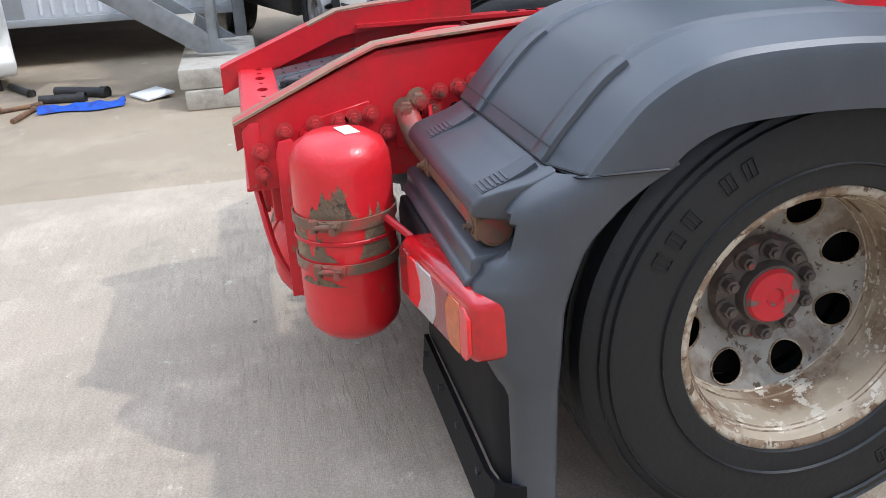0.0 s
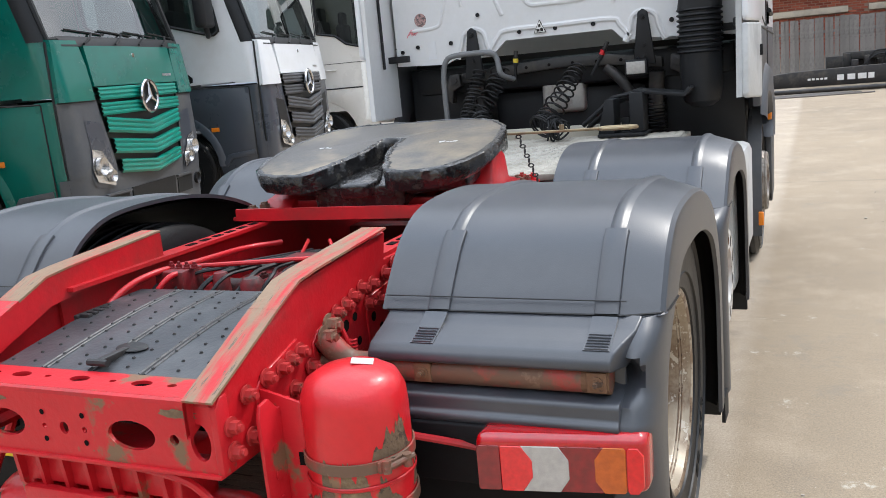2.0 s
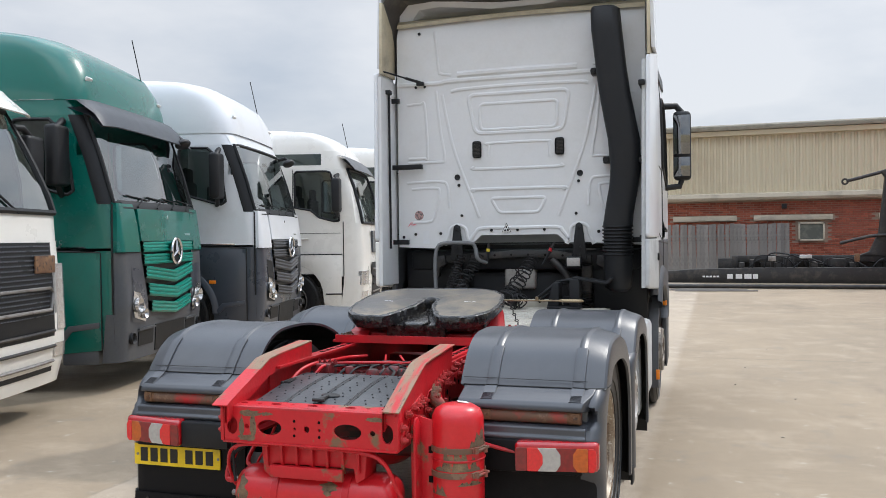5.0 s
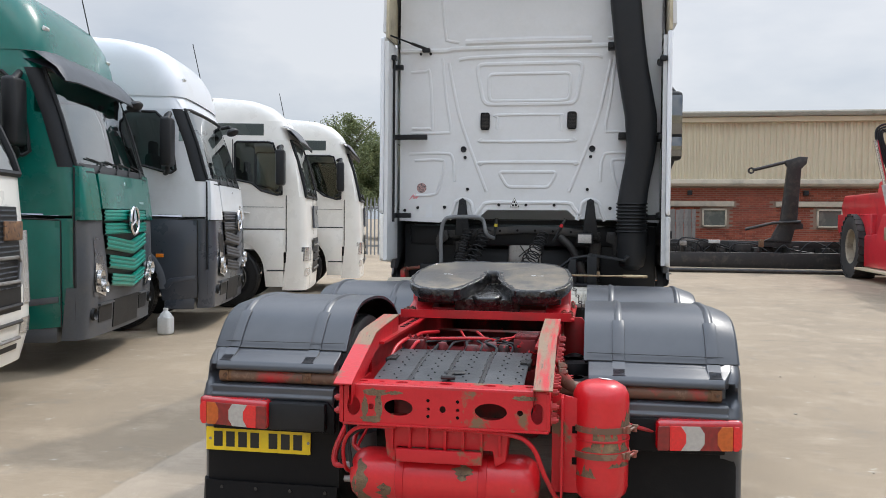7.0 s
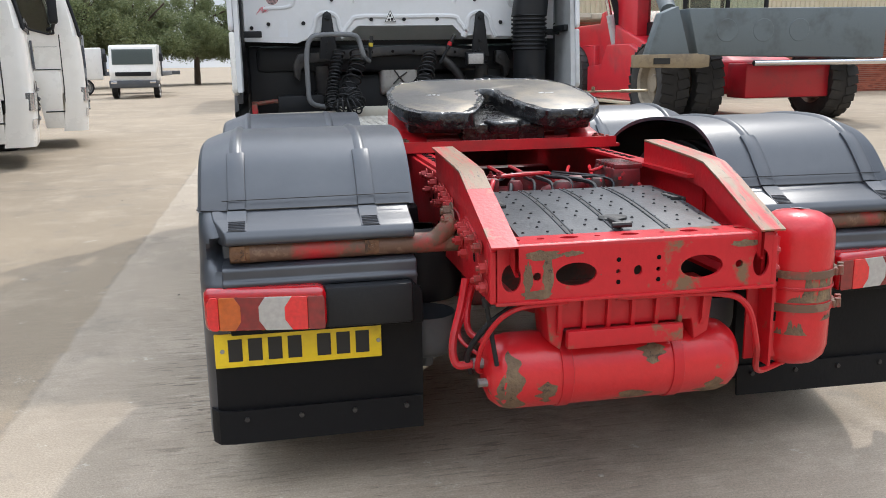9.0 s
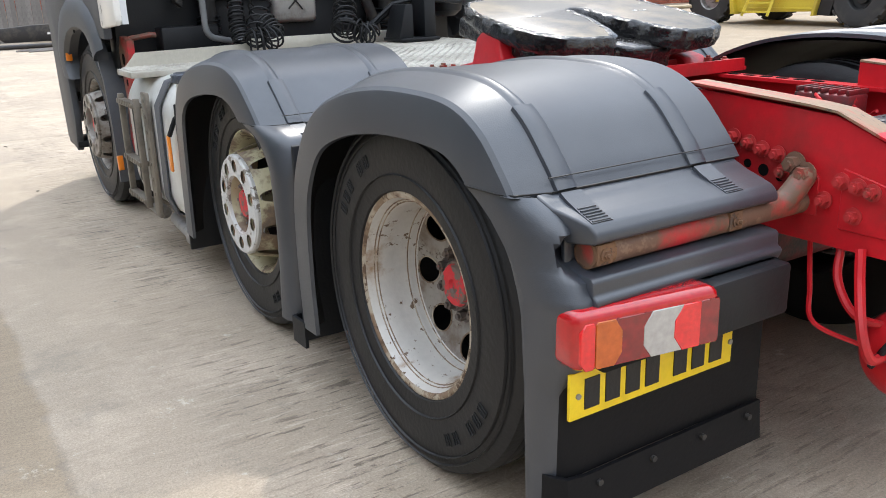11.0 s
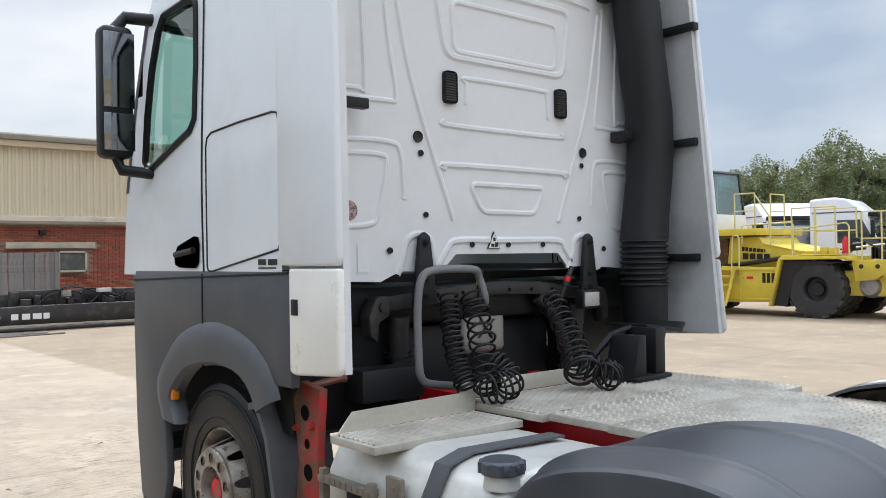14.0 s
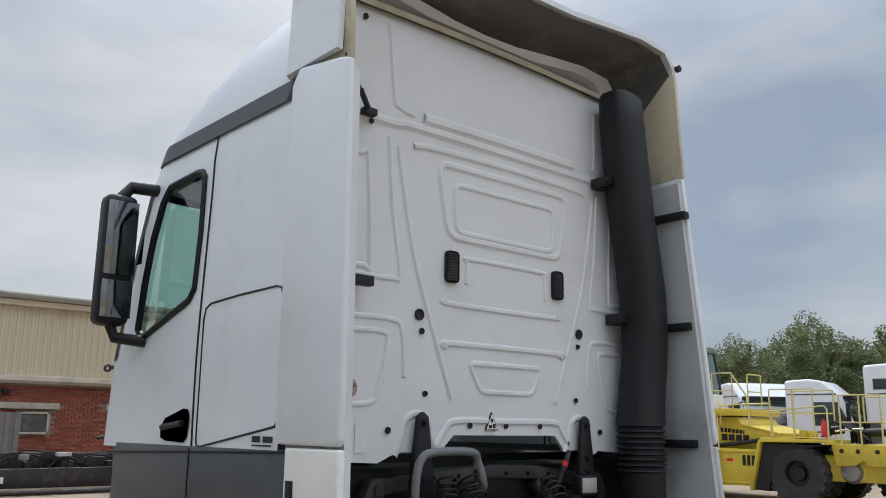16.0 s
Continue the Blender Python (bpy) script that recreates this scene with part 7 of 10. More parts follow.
    parts("deflector_strut", bm, BLACK, df)

# folded rods on the left deflector
bm = B()
for x, y in ((-1.212, 3.06), (-1.175, 3.10)):
    tube(bm, [(x, y, 1.52), (x, y, 2.98)], 0.011, 8)
box(bm, -1.23, -1.15, 3.05, 3.12, 2.96, 3.0, 0.004)
parts("deflector_rod", bm, BLACK, truck)
bm = B()
tube(bm, [(-1.225, 3.0, 3.175), (-1.03, 3.16, 3.118)], 0.008, 8)
tube(bm, [(-1.03, 3.16, 3.118), (-0.915, 3.255, 3.085)], 0.014, 8)
box(bm, -0.95, -0.88, 3.23, 3.275, 3.055, 3.09, 0.006)
part("gas_strut", bm, BLACK, truck)

# rear wall
RW = 3.285
bm = B()
low = [(-1.16, 1.53), (-0.79, 1.515), (-0.72, 1.545), (-0.66, 1.56), (-0.47, 1.56), (-0.43, 1.56), (-0.345, 1.635), (0.37, 1.635), (0.45, 1.555), (0.50, 1.56), (0.66, 1.56), (0.80, 1.55), (1.16, 1.53)]
n = len(low)
rows = []
for k in range(20):
    t = k / 19
    rows.append([(x, RW + 0.02 + (0.05 if t > 0.985 else 0), z0 + (3.63 + 0.02 * math.cos(x * 1.5) - z0) * t) for x, z0 in low])
sheet(bm, rows, 0.02)
wall = part("rear_wall", bm, WHITE_DULL, truck, "white pressed rear cab wall")
# shallow pressings
def pressing(pts, r=0.009, closed=False, n=5):
    bm = B()
    line = curve_pts([(a, 0, b) for a, b in pts], n) if not closed else [Vector((a, 0, b)) for a, b in pts]
    flat = []
    for p in line:
        flat.append(Vector((p.x, RW - 0.001, p.z)))
    if closed:
        flat.append(flat[0])
    rows = []
    for i, p in enumerate(flat):
        a, b = flat[max(i - 1, 0)], flat[min(i + 1, len(flat) - 1)]
        d = (b - a).normalized()
        nn = Vector((-d.z, 0, d.x))
        rows.append([p + nn * (r * 1.9 * q) + Vector((0, -h, 0)) for q, h in ((-0.9, 0), (-0.62, r * 0.16), (-0.34, r * 0.72), (0.34, r * 0.72), (0.62, r * 0.16), (0.9, 0))])
    sheet(bm, rows)
    part("pressing", bm, WHITE_DULL, wall)


def rounded(pts, r=0.05):
    out = []
    for i, (x, z) in enumerate(pts):
        p, a, b = Vector((x, z)), Vector(pts[i - 1]), Vector(pts[(i + 1) % len(pts)])
        da, db = (a - p).normalized(), (b - p).normalized()
        for t in (0, 0.25, 0.5, 0.75, 1):
            q = (p + da * r) * (1 - t) ** 2 + 2 * p * t * (1 - t) + (p + db * r) * t ** 2
            out.append((q.x, q.y))
    return out


pressing([(-1.16, 3.075), (-0.75, 3.07), (-0.55, 3.085), (0.7, 3.085), (0.82, 3.09)], 0.016)
pressing([(-0.56, 3.14), (0, 3.145), (0.56, 3.14)], 0.02)
pressing([(-0.78, 3.56), (-0.74, 3.2), (-0.72, 3.16), (-0.62, 3.14)])
pressing([(0.76, 3.5), (0.75, 3.18), (0.70, 3.15)])
pressing([(-0.62, 2.985), (-0.5, 3.0), (0, 3.01), (0.55, 3.0), (0.66, 2.985)], 0.012)
pressing(rounded([(-0.46, 2.94), (0.49, 2.94), (0.43, 2.58), (-0.39, 2.58)], 0.07), 0.013, True)
pressing(rounded([(-0.35, 2.85), (0.385, 2.85), (0.37, 2.61), (-0.34, 2.61)], 0.05), 0.010, True)
pressing([(-0.27, 2.36), (-0.265, 2.46), (-0.25, 2.485), (0.27, 2.485), (0.30, 2.46), (0.31, 2.34)], 0.009)
pressing([(-0.40, 2.27), (-0.37, 2.25), (0.37, 2.25), (0.40, 2.27)], 0.010)
pressing([(-0.40, 2.04), (-0.38, 2.06), (0.40, 2.06), (0.42, 2.04)], 0.011)
pressing(rounded([(-0.25, 1.975), (0.27, 1.975), (0.20, 1.84), (-0.17, 1.84)], 0.04), 0.010, True)
pressing([(-0.71, 2.96), (-0.66, 2.70), (-0.58, 2.38), (-0.36, 1.80)], 0.010)
pressing([(0.73, 2.96), (0.68, 2.70), (0.60, 2.38), (0.38, 1.80)], 0.010)
for s in (-1, 1):
    pressing([(s * 1.06, 2.88), (s * 0.93, 2.885), (s * 0.885, 2.86), (s * 0.86, 2.40), (s * 0.90, 2.37), (s * 1.05, 2.37)])
    pressing([(s * 0.77, 3.0), (s * 0.73, 2.62), (s * 0.69, 2.36), (s * 0.75, 2.33), (s * 1.06, 2.33)])
    pressing([(s * 1.07, 2.14), (s * 0.75, 2.145), (s * 0.67, 2.10), (s * 0.65, 1.89)])
    pressing([(s * 1.02, 2.08), (s * 0.79, 2.085), (s * 0.75, 2.04), (s * 0.80, 1.82), (s * 0.85, 1.77), (s * 1.02, 1.76)])
    pressing([(s * 0.70, 1.545), (s * 0.665, 1.62), (s * 0.64, 1.70), (s * 0.57, 1.73), (s * 0.50, 1.70), (s * 0.48, 1.62), (s * 0.45, 1.55)], 0.012)
pressing([(-0.46, 1.58), (-0.40, 1.66), (-0.33, 1.70), (0.0, 1.70), (0.36, 1.70), (0.42, 1.66), (0.48, 1.58)], 0.012)
# drain and bolt holes
for x, z, r in ((-0.57, 2.18, 0.026), (0.578, 2.18, 0.026), (-0.555, 2.105, 0.014), (0.565, 2.11, 0.013), (-0.53, 1.82, 0.013), (0.54, 1.82, 0.013), (-1.11, 1.625, 0.013), (-0.99, 1.65, 0.013), (-0.74, 1.655, 0.014),
                (-0.245, 1.68, 0.013), (0.0, 1.68, 0.013), (0.25, 1.68, 0.013), (0.74, 1.655, 0.014), (-0.97, 3.045, 0.012), (-0.88, 3.045, 0.012), (0.98, 1.63, 0.012), (-0.93, 3.55, 0.014)):
    bm = B()
    lathe(bm, [(0, 0.002), (r * 0.8, 0.002), (r, 0.006), (r * 1.08, 0.0)], Matrix.Translation((x, RW - 0.0045, z)) @ Matrix.Rotation(radians(90), 4, 'X'), 18)
    part("rubber_plug", bm, BLACK, wall)
for x in (-0.375, 0.398):
    bm = B()
    box(bm, x - 0.041, x + 0.041, RW - 0.014, RW, 2.352, 2.507, 0.02, 3)
    v = part("cab_vent", bm, BLACK, wall, "black slotted cab vent")
    bm = B()
    for k in range(11):
        box(bm, x - 0.032, x + 0.032, RW - 0.020, RW - 0.012, 2.366 + 0.0125 * k, 2.372 + 0.0125 * k)
    parts("vent_slat", bm, DARK_STEEL, v)
# stickers: round tax mark, red scrawl, warning triangle
bm = B()
lathe(bm, [(0, 0), (0.045, 0)], Matrix.Translation((-0.955, RW - 0.003, 1.83)) @ Matrix.Rotation(radians(90), 4, 'X'), 24)
part("round_sticker", bm, material("faded round sticker", (0.45, 0.28, 0.27), 0.6, chips=(0.12, 0.1, 0.1), chip_scale=60, chip_at=0.5), wall)
bm = B()
for k in range(5):
    tube(bm, curve_pts([(-1.07 + 0.015 * k, RW - 0.002, 1.72 + 0.014 * k), (-1.03, RW - 0.002, 1.77 - 0.01 * k), (-1.0 + 0.01 * k, RW - 0.002, 1.73 + 0.01 * k)], 4), 0.0022, 5)
tagged(part("red_scrawl", bm, material("red marker", (0.75, 0.25, 0.28), 0.6), wall), kind="stuff")
bm = B()
prism(bm, [(-0.145, 1.660), (-0.060, 1.660), (-0.1025, 1.745)], "y", RW - 0.010, RW - 0.0015)
tri = part("warning_sticker", bm, INK, wall, "white triangular sticker with a black rim")
bm = B()
prism(bm, [(-0.139, 1.664), (-0.066, 1.664), (-0.1025, 1.737)], "y", RW - 0.0115, RW - 0.009)
part("sticker_face", bm, PAPER, tri)
bm = B()
for a, b, w, h in ((-0.124, 1.669, 0.020, 0.016), (-0.098, 1.669, 0.018, 0.022), (-0.110, 1.697, 0.014, 0.018)):
    box(bm, a, a + w, RW - 0.0135, RW - 0.011, b, b + h)
parts("sticker_mark", bm, INK, tri)
bm = B()
box(bm, -0.915, -0.855, RW - 0.004, RW - 0.002, 1.56, 1.68)
part("paper_label", bm, WHITE, wall)

# roof spoiler: a hollow hood behind the roof
hood_x = [-1.26, -1.24, -1.15, -0.9, -0.6, -0.3, 0, 0.3, 0.6, 0.9, 1.15, 1.24, 1.26]
hood_z = [3.20, 3.86, 3.96, 3.975, 3.945, 3.91, 3.90, 3.91, 3.945, 3.975, 3.96, 3.86, 3.20]


def hood(y, drop, shrink):
    return [Vector((x * shrink, y, (z - drop if z > 3.3 else z))) for x, z in zip(hood_x, hood_z)]


bm = B()
sheet(bm, [hood(3.02, 0.0, 1.0), hood(3.12, 0.0, 1.0), hood(3.42, 0.03, 0.995), hood(3.45, 0.08, 0.97), hood(3.46, 0.12, 0.86), hood(3.75, 0.20, 0.80), hood(4.1, 0.34, 0.74), hood(4.4, 0.52, 0.68)], 0.03)
spo = part("roof_spoiler", bm, WHITE, truck, "white hollow roof spoiler")
bm = B()
sheet(bm, [[p + Vector((-0.045 * (1 if p.x > 0.1 else -1 if p.x < -0.1 else 0), 0, -0.055 if p.z > 3.3 else 0)) for p in hood(y, d, s)] for y, d, s in ((3.035, 0.0, 1.0), (3.25, 0.02, 0.995), (3.42, 0.035, 0.985))])
part("spoiler_lining", bm, SPOILER_IN, spo, "dark inside of the spoiler")
for side in (-1, 1):
    bm = B()
    prism(bm, [(3.32, 3.14), (2.975, 3.14), (3.0, 3.80), (3.32, 3.80)], "x", side * 1.195, side * 1.222, 0.004)
    part("spoiler_cheek", bm, CREAM, spo, "bare cream inner cheek")
bm = B()
for side in (-1, 1):
    cyl(bm, (side * 1.255, 3.02, 3.86), (side * 1.255, 2.995, 3.86), 0.022, seg=12)
parts("rubber_stop", bm, BLACK, spo)
bm = B()
rows = [[(x, 3.29, 3.62 + 0.02 * math.cos(x * 1.5)), (x, 3.30, 3.66 + 0.02 * math.cos(x * 1.5)), (x, 3.36, 3.70), (x * 0.9, 3.6, 3.73)] for x in [-1.16 + 2.32 * k / 16 for k in range(17)]]
sheet(bm, rows)
part("wall_top_edge", bm, CREAM, wall)

# intake stack with bellows
def stack_ring(cx, cy, hx, hy, z, n=28):
    out = []
    for k in range(n):
        a = 2 * math.pi * k / n
        c, s = math.cos(a), math.sin(a)
        out.append(Vector((cx + hx * math.copysign(abs(c) ** 0.6, c), cy + hy * math.copysign(abs(s) ** 0.6, s), z)))
    return out


bm = B()
spec = [(3.60, 0.82, 0.10, 0.08), (3.575, 0.835, 0.125, 0.10), (3.40, 0.845, 0.13, 0.105), (3.08, 0.88, 0.13, 0.105), (2.85, 0.91, 0.132, 0.105), (2.60, 0.955, 0.135, 0.105), (2.45, 0.983, 0.135, 0.105), (2.20, 0.995, 0.127, 0.105), (2.05, 0.98, 0.123, 0.105), (1.92, 0.955, 0.122, 0.108), (1.80, 0.935, 0.122, 0.11), (1.70, 0.923, 0.125, 0.115)]
rings = [stack_ring(cx, 3.14, hx, hy, z) for z, cx, hx, hy in spec]
rows = [r + [r[0]] for r in rings]
sheet(bm, rows)
bm.faces.new([bm.verts.new(p) for p in rings[0]])
bmesh.ops.remove_doubles(bm, verts=bm.verts, dist=0.0005)
stack = part("air_intake_duct", bm, BLACK, truck, "black plastic air intake stack")
bm = B()
prof = []
for k in range(9):
    z = 1.70 - 0.03 * k
    prof += [(0.132, z), (0.135, z - 0.008), (0.120, z - 0.017), (0.120, z - 0.026)]
lathe(bm, prof, Matrix.Translation((0.922, 3.14, 0)), 36)
part("bellows", bm, BLACK, stack)
bm = B()
lathe(bm, [(0.124, 1.44), (0.122, 1.24), (0.105, 1.16), (0.06, 1.125), (0.0, 1.12)], Matrix.Translation((0.925, 3.14, 0)), 32)
part("stack_foot", bm, BLACK, stack)
bm = B()
for z in (3.06, 2.28):
    x = 0.75 if z > 3 else 0.85
    box(bm, x - 0.05, x + 0.03, 3.16, 3.27, z - 0.03, z + 0.03, 0.008)
    cyl(bm, (x - 0.03, 3.16, z), (x - 0.03, 3.145, z), 0.022, seg=14)
parts("stack_bracket", bm, BLACK, stack)

# ---- behind and under the cab ----
bm = B()
box(bm, -1.1, 1.1, 3.42, 5.0, 1.30, 1.50, 0.05)
box(bm, -0.55, 0.55, 3.5, 4.6, 0.75, 1.30, 0.08)
parts("engine_tunnel", bm, BLACK, truck)
bm = B()
for s in (-1, 1):
    box(bm, min(s * 0.62, s * 1.15), max(s * 0.62, s * 1.15), 3.45, 3.62, 0.85, 1.50, 0.02)
parts("wheel_housing", bm, BLACK, truck)
bm = B()
prism(bm, [(-0.74, 1.37), (-0.40, 1.40), (0.0, 1.425), (0.30, 1.415), (0.66, 1.37), (0.66, 1.44), (0.30, 1.485), (0.0, 1.495), (-0.40, 1.47), (-0.74, 1.44)], "y", 3.36, 3.44, 0.008, 2)
tube(bm, curve_pts([(0.30, 3.38, 1.40), (0.42, 3.36, 1.28), (0.50, 3.36, 1.10), (0.52, 3.38, 0.98)], 5), 0.035, 10)
beam = part("cab_mount_beam", bm, DARK_STEEL, truck)
# black discs paint the shade of the beam's holes
for k in range(6):
    part("beam_hole", lathe(B(), [(0, 0), (0.011, 0)], Matrix.Translation((-0.40 + 0.16 * k, 3.3585, 1.44 + 0.012 * (1 - abs(k - 2.5) / 2.5))) @ Matrix.Rotation(radians(90), 4, 'X'), 12), HOLE_SHADE, beam)
for s in (-1, 1):
    bm = B()
    prism(bm, [(s * 0.50, 1.40), (s * 0.64, 1.40), (s * 0.60, 1.72), (s * 0.57, 1.74), (s * 0.54, 1.72)], "y", 3.235, 3.262, 0.006)
    for z in (1.69, 1.45, 1.52):
        bolt(bm, (s * 0.57, 3.235, z), (0, -1, 0), 0.013, 0.014)
    part("mount_bracket", bm, BLACK, beam)
    bm = B()
    cyl(bm, (s * 0.62, 3.38, 1.35), (s * 0.60, 3.42, 1.0), 0.05, seg=16)
    part("cab_damper", bm, DARK_STEEL, beam)
    bm = B()
    lathe(bm, [q for k in range(10) for q in ((0.052, 0.97 + 0.022 * k), (0.072, 0.98 + 0.022 * k), (0.052, 0.99 + 0.022 * k))], Matrix.Translation((s * 0.60, 3.42, 0)), 18)
    part("damper_bellows", bm, BLACK, beam)
    bm = B()
    prism(bm, [(s * 0.72, 1.45), (s * 0.79, 1.44), (s * 0.83, 1.36), (s * 0.82, 1.27), (s * 0.78, 1.24), (s * 0.77, 1.33), (s * 0.71, 1.36)], "y", 3.32, 3.40, 0.010)
    cyl(bm, (s * 0.755, 3.32, 1.40), (s * 0.755, 3.308, 1.40), 0.022, seg=16)
    part("cab_latch", bm, DARK_STEEL, beam)
bm = B()
box(bm, -0.17, 0.13, 3.44, 3.62, 1.12, 1.38, 0.035, 3)
air = part("silencer_box", bm, material("dull silver casting", (0.42, 0.41, 0.39), 0.45, metal=0.5, dirt=(0.25, 0.23, 0.2), dirt_scale=8), truck, "dull silver casting behind the cab")
bm = B()
for a in (0.6, 2.2, 3.9, 5.4):
    tube(bm, [(-0.02, 3.435, 1.255), (-0.02 + 0.07 * math.cos(a), 3.435, 1.255 + 0.07 * math.sin(a))], 0.006, 5)
part("cross_clip", bm, DARK_STEEL, air)
bm = B()
box(bm, 0.455, 0.595, 3.19, 3.25, 1.335, 1.435, 0.012)
tube(bm, [(0.53, 3.22, 1.43), (0.55, 3.30, 1.47)], 0.014, 8)
wl_ = part("work_lamp", bm, BLACK, truck)
bm = B()
box(bm, 0.467, 0.583, 3.183, 3.191, 1.347, 1.423, 0.003)
part("lamp_glass", bm, LAMP_WHITE, wl_)
# grab rail
bm = B()
tube(bm, curve_pts([(-0.34, 3.12, 1.02), (-0.62, 3.11, 1.06), (-0.72, 3.09, 1.10), (-0.735, 3.09, 1.22), (-0.735, 3.09, 1.42), (-0.71, 3.09, 1.53), (-0.64, 3.09, 1.565), (-0.42, 3.09, 1.565), (-0.36, 3.11, 1.53), (-0.33, 3.1, 1.42), (-0.28, 3.2, 1.38)], 6), 0.018, 10)
part("grab_rail", bm, material("grey painted tube", (0.16, 0.165, 0.17), 0.45), truck)


def coil(pts, turns, r0, r1, wire, seed):
    """A coiled air line hung along a line of points; r0, r1: radius of its turns at top and foot."""
    rn = random.Random(seed)
    way = curve_pts(pts, 12)
    steps = turns * 18
    line = []
    for k in range(steps + 1):
        t = k / steps
        u = t * (len(way) - 1)
        i = min(int(u), len(way) - 2)
        p = way[i].lerp(way[i + 1], u - i)
        d = (way[i + 1] - way[i]).normalized()
        side = d.cross(Vector((0, 1, 0.2))).normalized()
        back = d.cross(side).normalized()
        a = 2 * math.pi * turns * t
        r = (r0 + (r1 - r0) * t) * (1 + 0.10 * math.sin(a * 0.37 + seed))
        line.append(p + side * r * math.cos(a) + back * r * math.sin(a))
    part("coiled_air_line", tube(B(), line, wire, 6), HOSE, truck)


coil([(-0.50, 3.16, 1.45), (-0.54, 3.10, 1.30), (-0.57, 3.02, 1.15), (-0.575, 2.95, 1.045)], 19, 0.038, 0.045, 0.0062, 1)
coil([(-0.36, 3.16, 1.45), (-0.38, 3.10, 1.34), (-0.44, 3.0, 1.22), (-0.50, 2.92, 1.10), (-0.52, 2.88, 1.05)], 12, 0.058, 0.055, 0.0062, 2)
coil([(-0.44, 2.95, 1.16), (-0.42, 2.90, 1.12), (-0.42, 2.86, 1.08), (-0.47, 2.84, 1.065), (-0.56, 2.86, 1.06)], 11, 0.055, 0.065, 0.006, 5)
coil([(0.17, 3.16, 1.42), (0.13, 3.06, 1.33), (0.08, 2.95, 1.22), (0.03, 2.85, 1.12), (0.0, 2.80, 1.075)], 14, 0.045, 0.080, 0.0062, 3)
coil([(0.03, 2.86, 1.12), (0.09, 2.79, 1.08), (0.14, 2.75, 1.065), (0.06, 2.73, 1.06)], 8, 0.06, 0.058, 0.006, 4)
for x, y, mt, lean in ((-0.275, 3.21, YELLOW, 0.02), (0.25, 3.18, RED, 0.11)):
    bm = B()
    tube(bm, [(x, y, 1.36), (x + lean * 0.5, y, 1.46)], 0.011, 8)
    cp = part("coupling_hose", bm, BLACK, truck)
    bm = B()
    tube(bm, [(x + lean * 0.5, y, 1.46), (x + lean * 0.8, y, 1.52)], 0.016, 10)
    part("coupling_head", bm, BLACK, cp)
    bm = B()
    tube(bm, [(x + lean * 0.62, y, 1.484), (x + lean * 0.72, y, 1.510)], 0.0175, 10)
    part("coupling_band", bm, mt, cp, "coloured band")
    bm = B()
    tube(bm, [(x + lean * 0.8, y, 1.52), (x + lean, y, 1.56)], 0.013, 10)
    part("coupling_cap", bm, DARK_STEEL, cp)

# aluminium deck in three sheets with punched diamonds
def deck(x0, x1, y0, y1, z, holes_step, ribbed=False):
    bm = B()
    box(bm, x0, x1, y0, y1, z - 0.03, z, 0.004)
    d = part("deck_plate", bm, ALU, truck, "scuffed aluminium deck plate")
    bm = B()
    if ribbed:
        # long serrated ridges
        for j in range(int((y1 - y0 - 0.03) / 0.032)):
            v = y0 + 0.025 + 0.032 * j
            k = int((x1 - x0 - 0.03) / 0.025)
            sheet(bm, [[(x0 + 0.015 + 0.025 * i, v + d, z + h * (1.0 if i % 2 else 0.55)) for i in range(k + 1)] for d, h in ((-0.008, 0.0005), (-0.004, 0.011), (0.004, 0.011), (0.008, 0.0005))])
        tagged(part("tread_pattern", bm, ALU, d, smooth=0), kind="stuff")
        return d
    nx, ny = int((x1 - x0) / holes_step), int((y1 - y0) / (holes_step * 0.62))
    for i in range(nx):
        for j in range(ny):
            u, v = x0 + holes_step * (i + 0.5 + 0.25 * (j % 2)), y0 + holes_step * 0.62 * (j + 0.5)
            w, h = holes_step * 0.36, holes_step * 0.15
            q = [bm.verts.new(p) for p in ((u - w, v, z + 0.0005), (u, v - h, z + 0.0005), (u + w, v, z + 0.0005), (u, v + h, z + 0.0005), (u, v, z + 0.008))]
            for a in range(4):
                bm.faces.new((q[a], q[(a + 1) % 4], q[4]))
    tagged(part("tread_pattern", bm, ALU, d, smooth=0), kind="stuff")
    return d


deck(-1.275, -0.535, 2.66, 2.95, 0.955, 0.06, True)
deck(-0.53, 0.86, 2.56, 3.06, 0.985, 0.06, True)
deck(-0.50, 0.86, 2.20, 2.555, 0.99, 0.05)
deck(-0.58, 0.58, 1.24, 2.19, 1.006, 0.05)
bm = B()
prism(bm, [(-1.235, 0.955), (-0.535, 0.955), (-0.535, 1.04), (-1.17, 1.03)], "y", 2.952, 2.960)
box(bm, -0.53, 0.45, 3.062, 3.070, 0.985, 1.06, 0.002)
parts("deck_kickplate", bm, material("cream folded edge", (0.58, 0.55, 0.47), 0.5, metal=0.3), truck)
# stand under the stack: base, two legs, a tray and two stays
bm = B()
box(bm, 0.36, 0.64, 2.77, 2.99, 1.0, 1.02, 0.004)
prism(bm, [(0.36, 1.02), (0.46, 1.02), (0.46, 1.22), (0.41, 1.22)], "y", 2.79, 2.97, 0.004)
box(bm, 0.55, 0.63, 2.80, 2.97, 1.02, 1.25, 0.006)
prism(bm, [(0.56, 1.245), (0.86, 1.205), (0.90, 1.25), (0.88, 1.26), (0.85, 1.225), (0.56, 1.265)], "y", 2.86, 3.12, 0.003)
box(bm, 0.48, 0.53, 2.90, 2.95, 1.02, 1.10, 0.004)
tube(bm, [(0.22, 3.0, 1.06), (0.42, 2.97, 1.22), (0.60, 2.96, 1.25)], 0.015, 8)
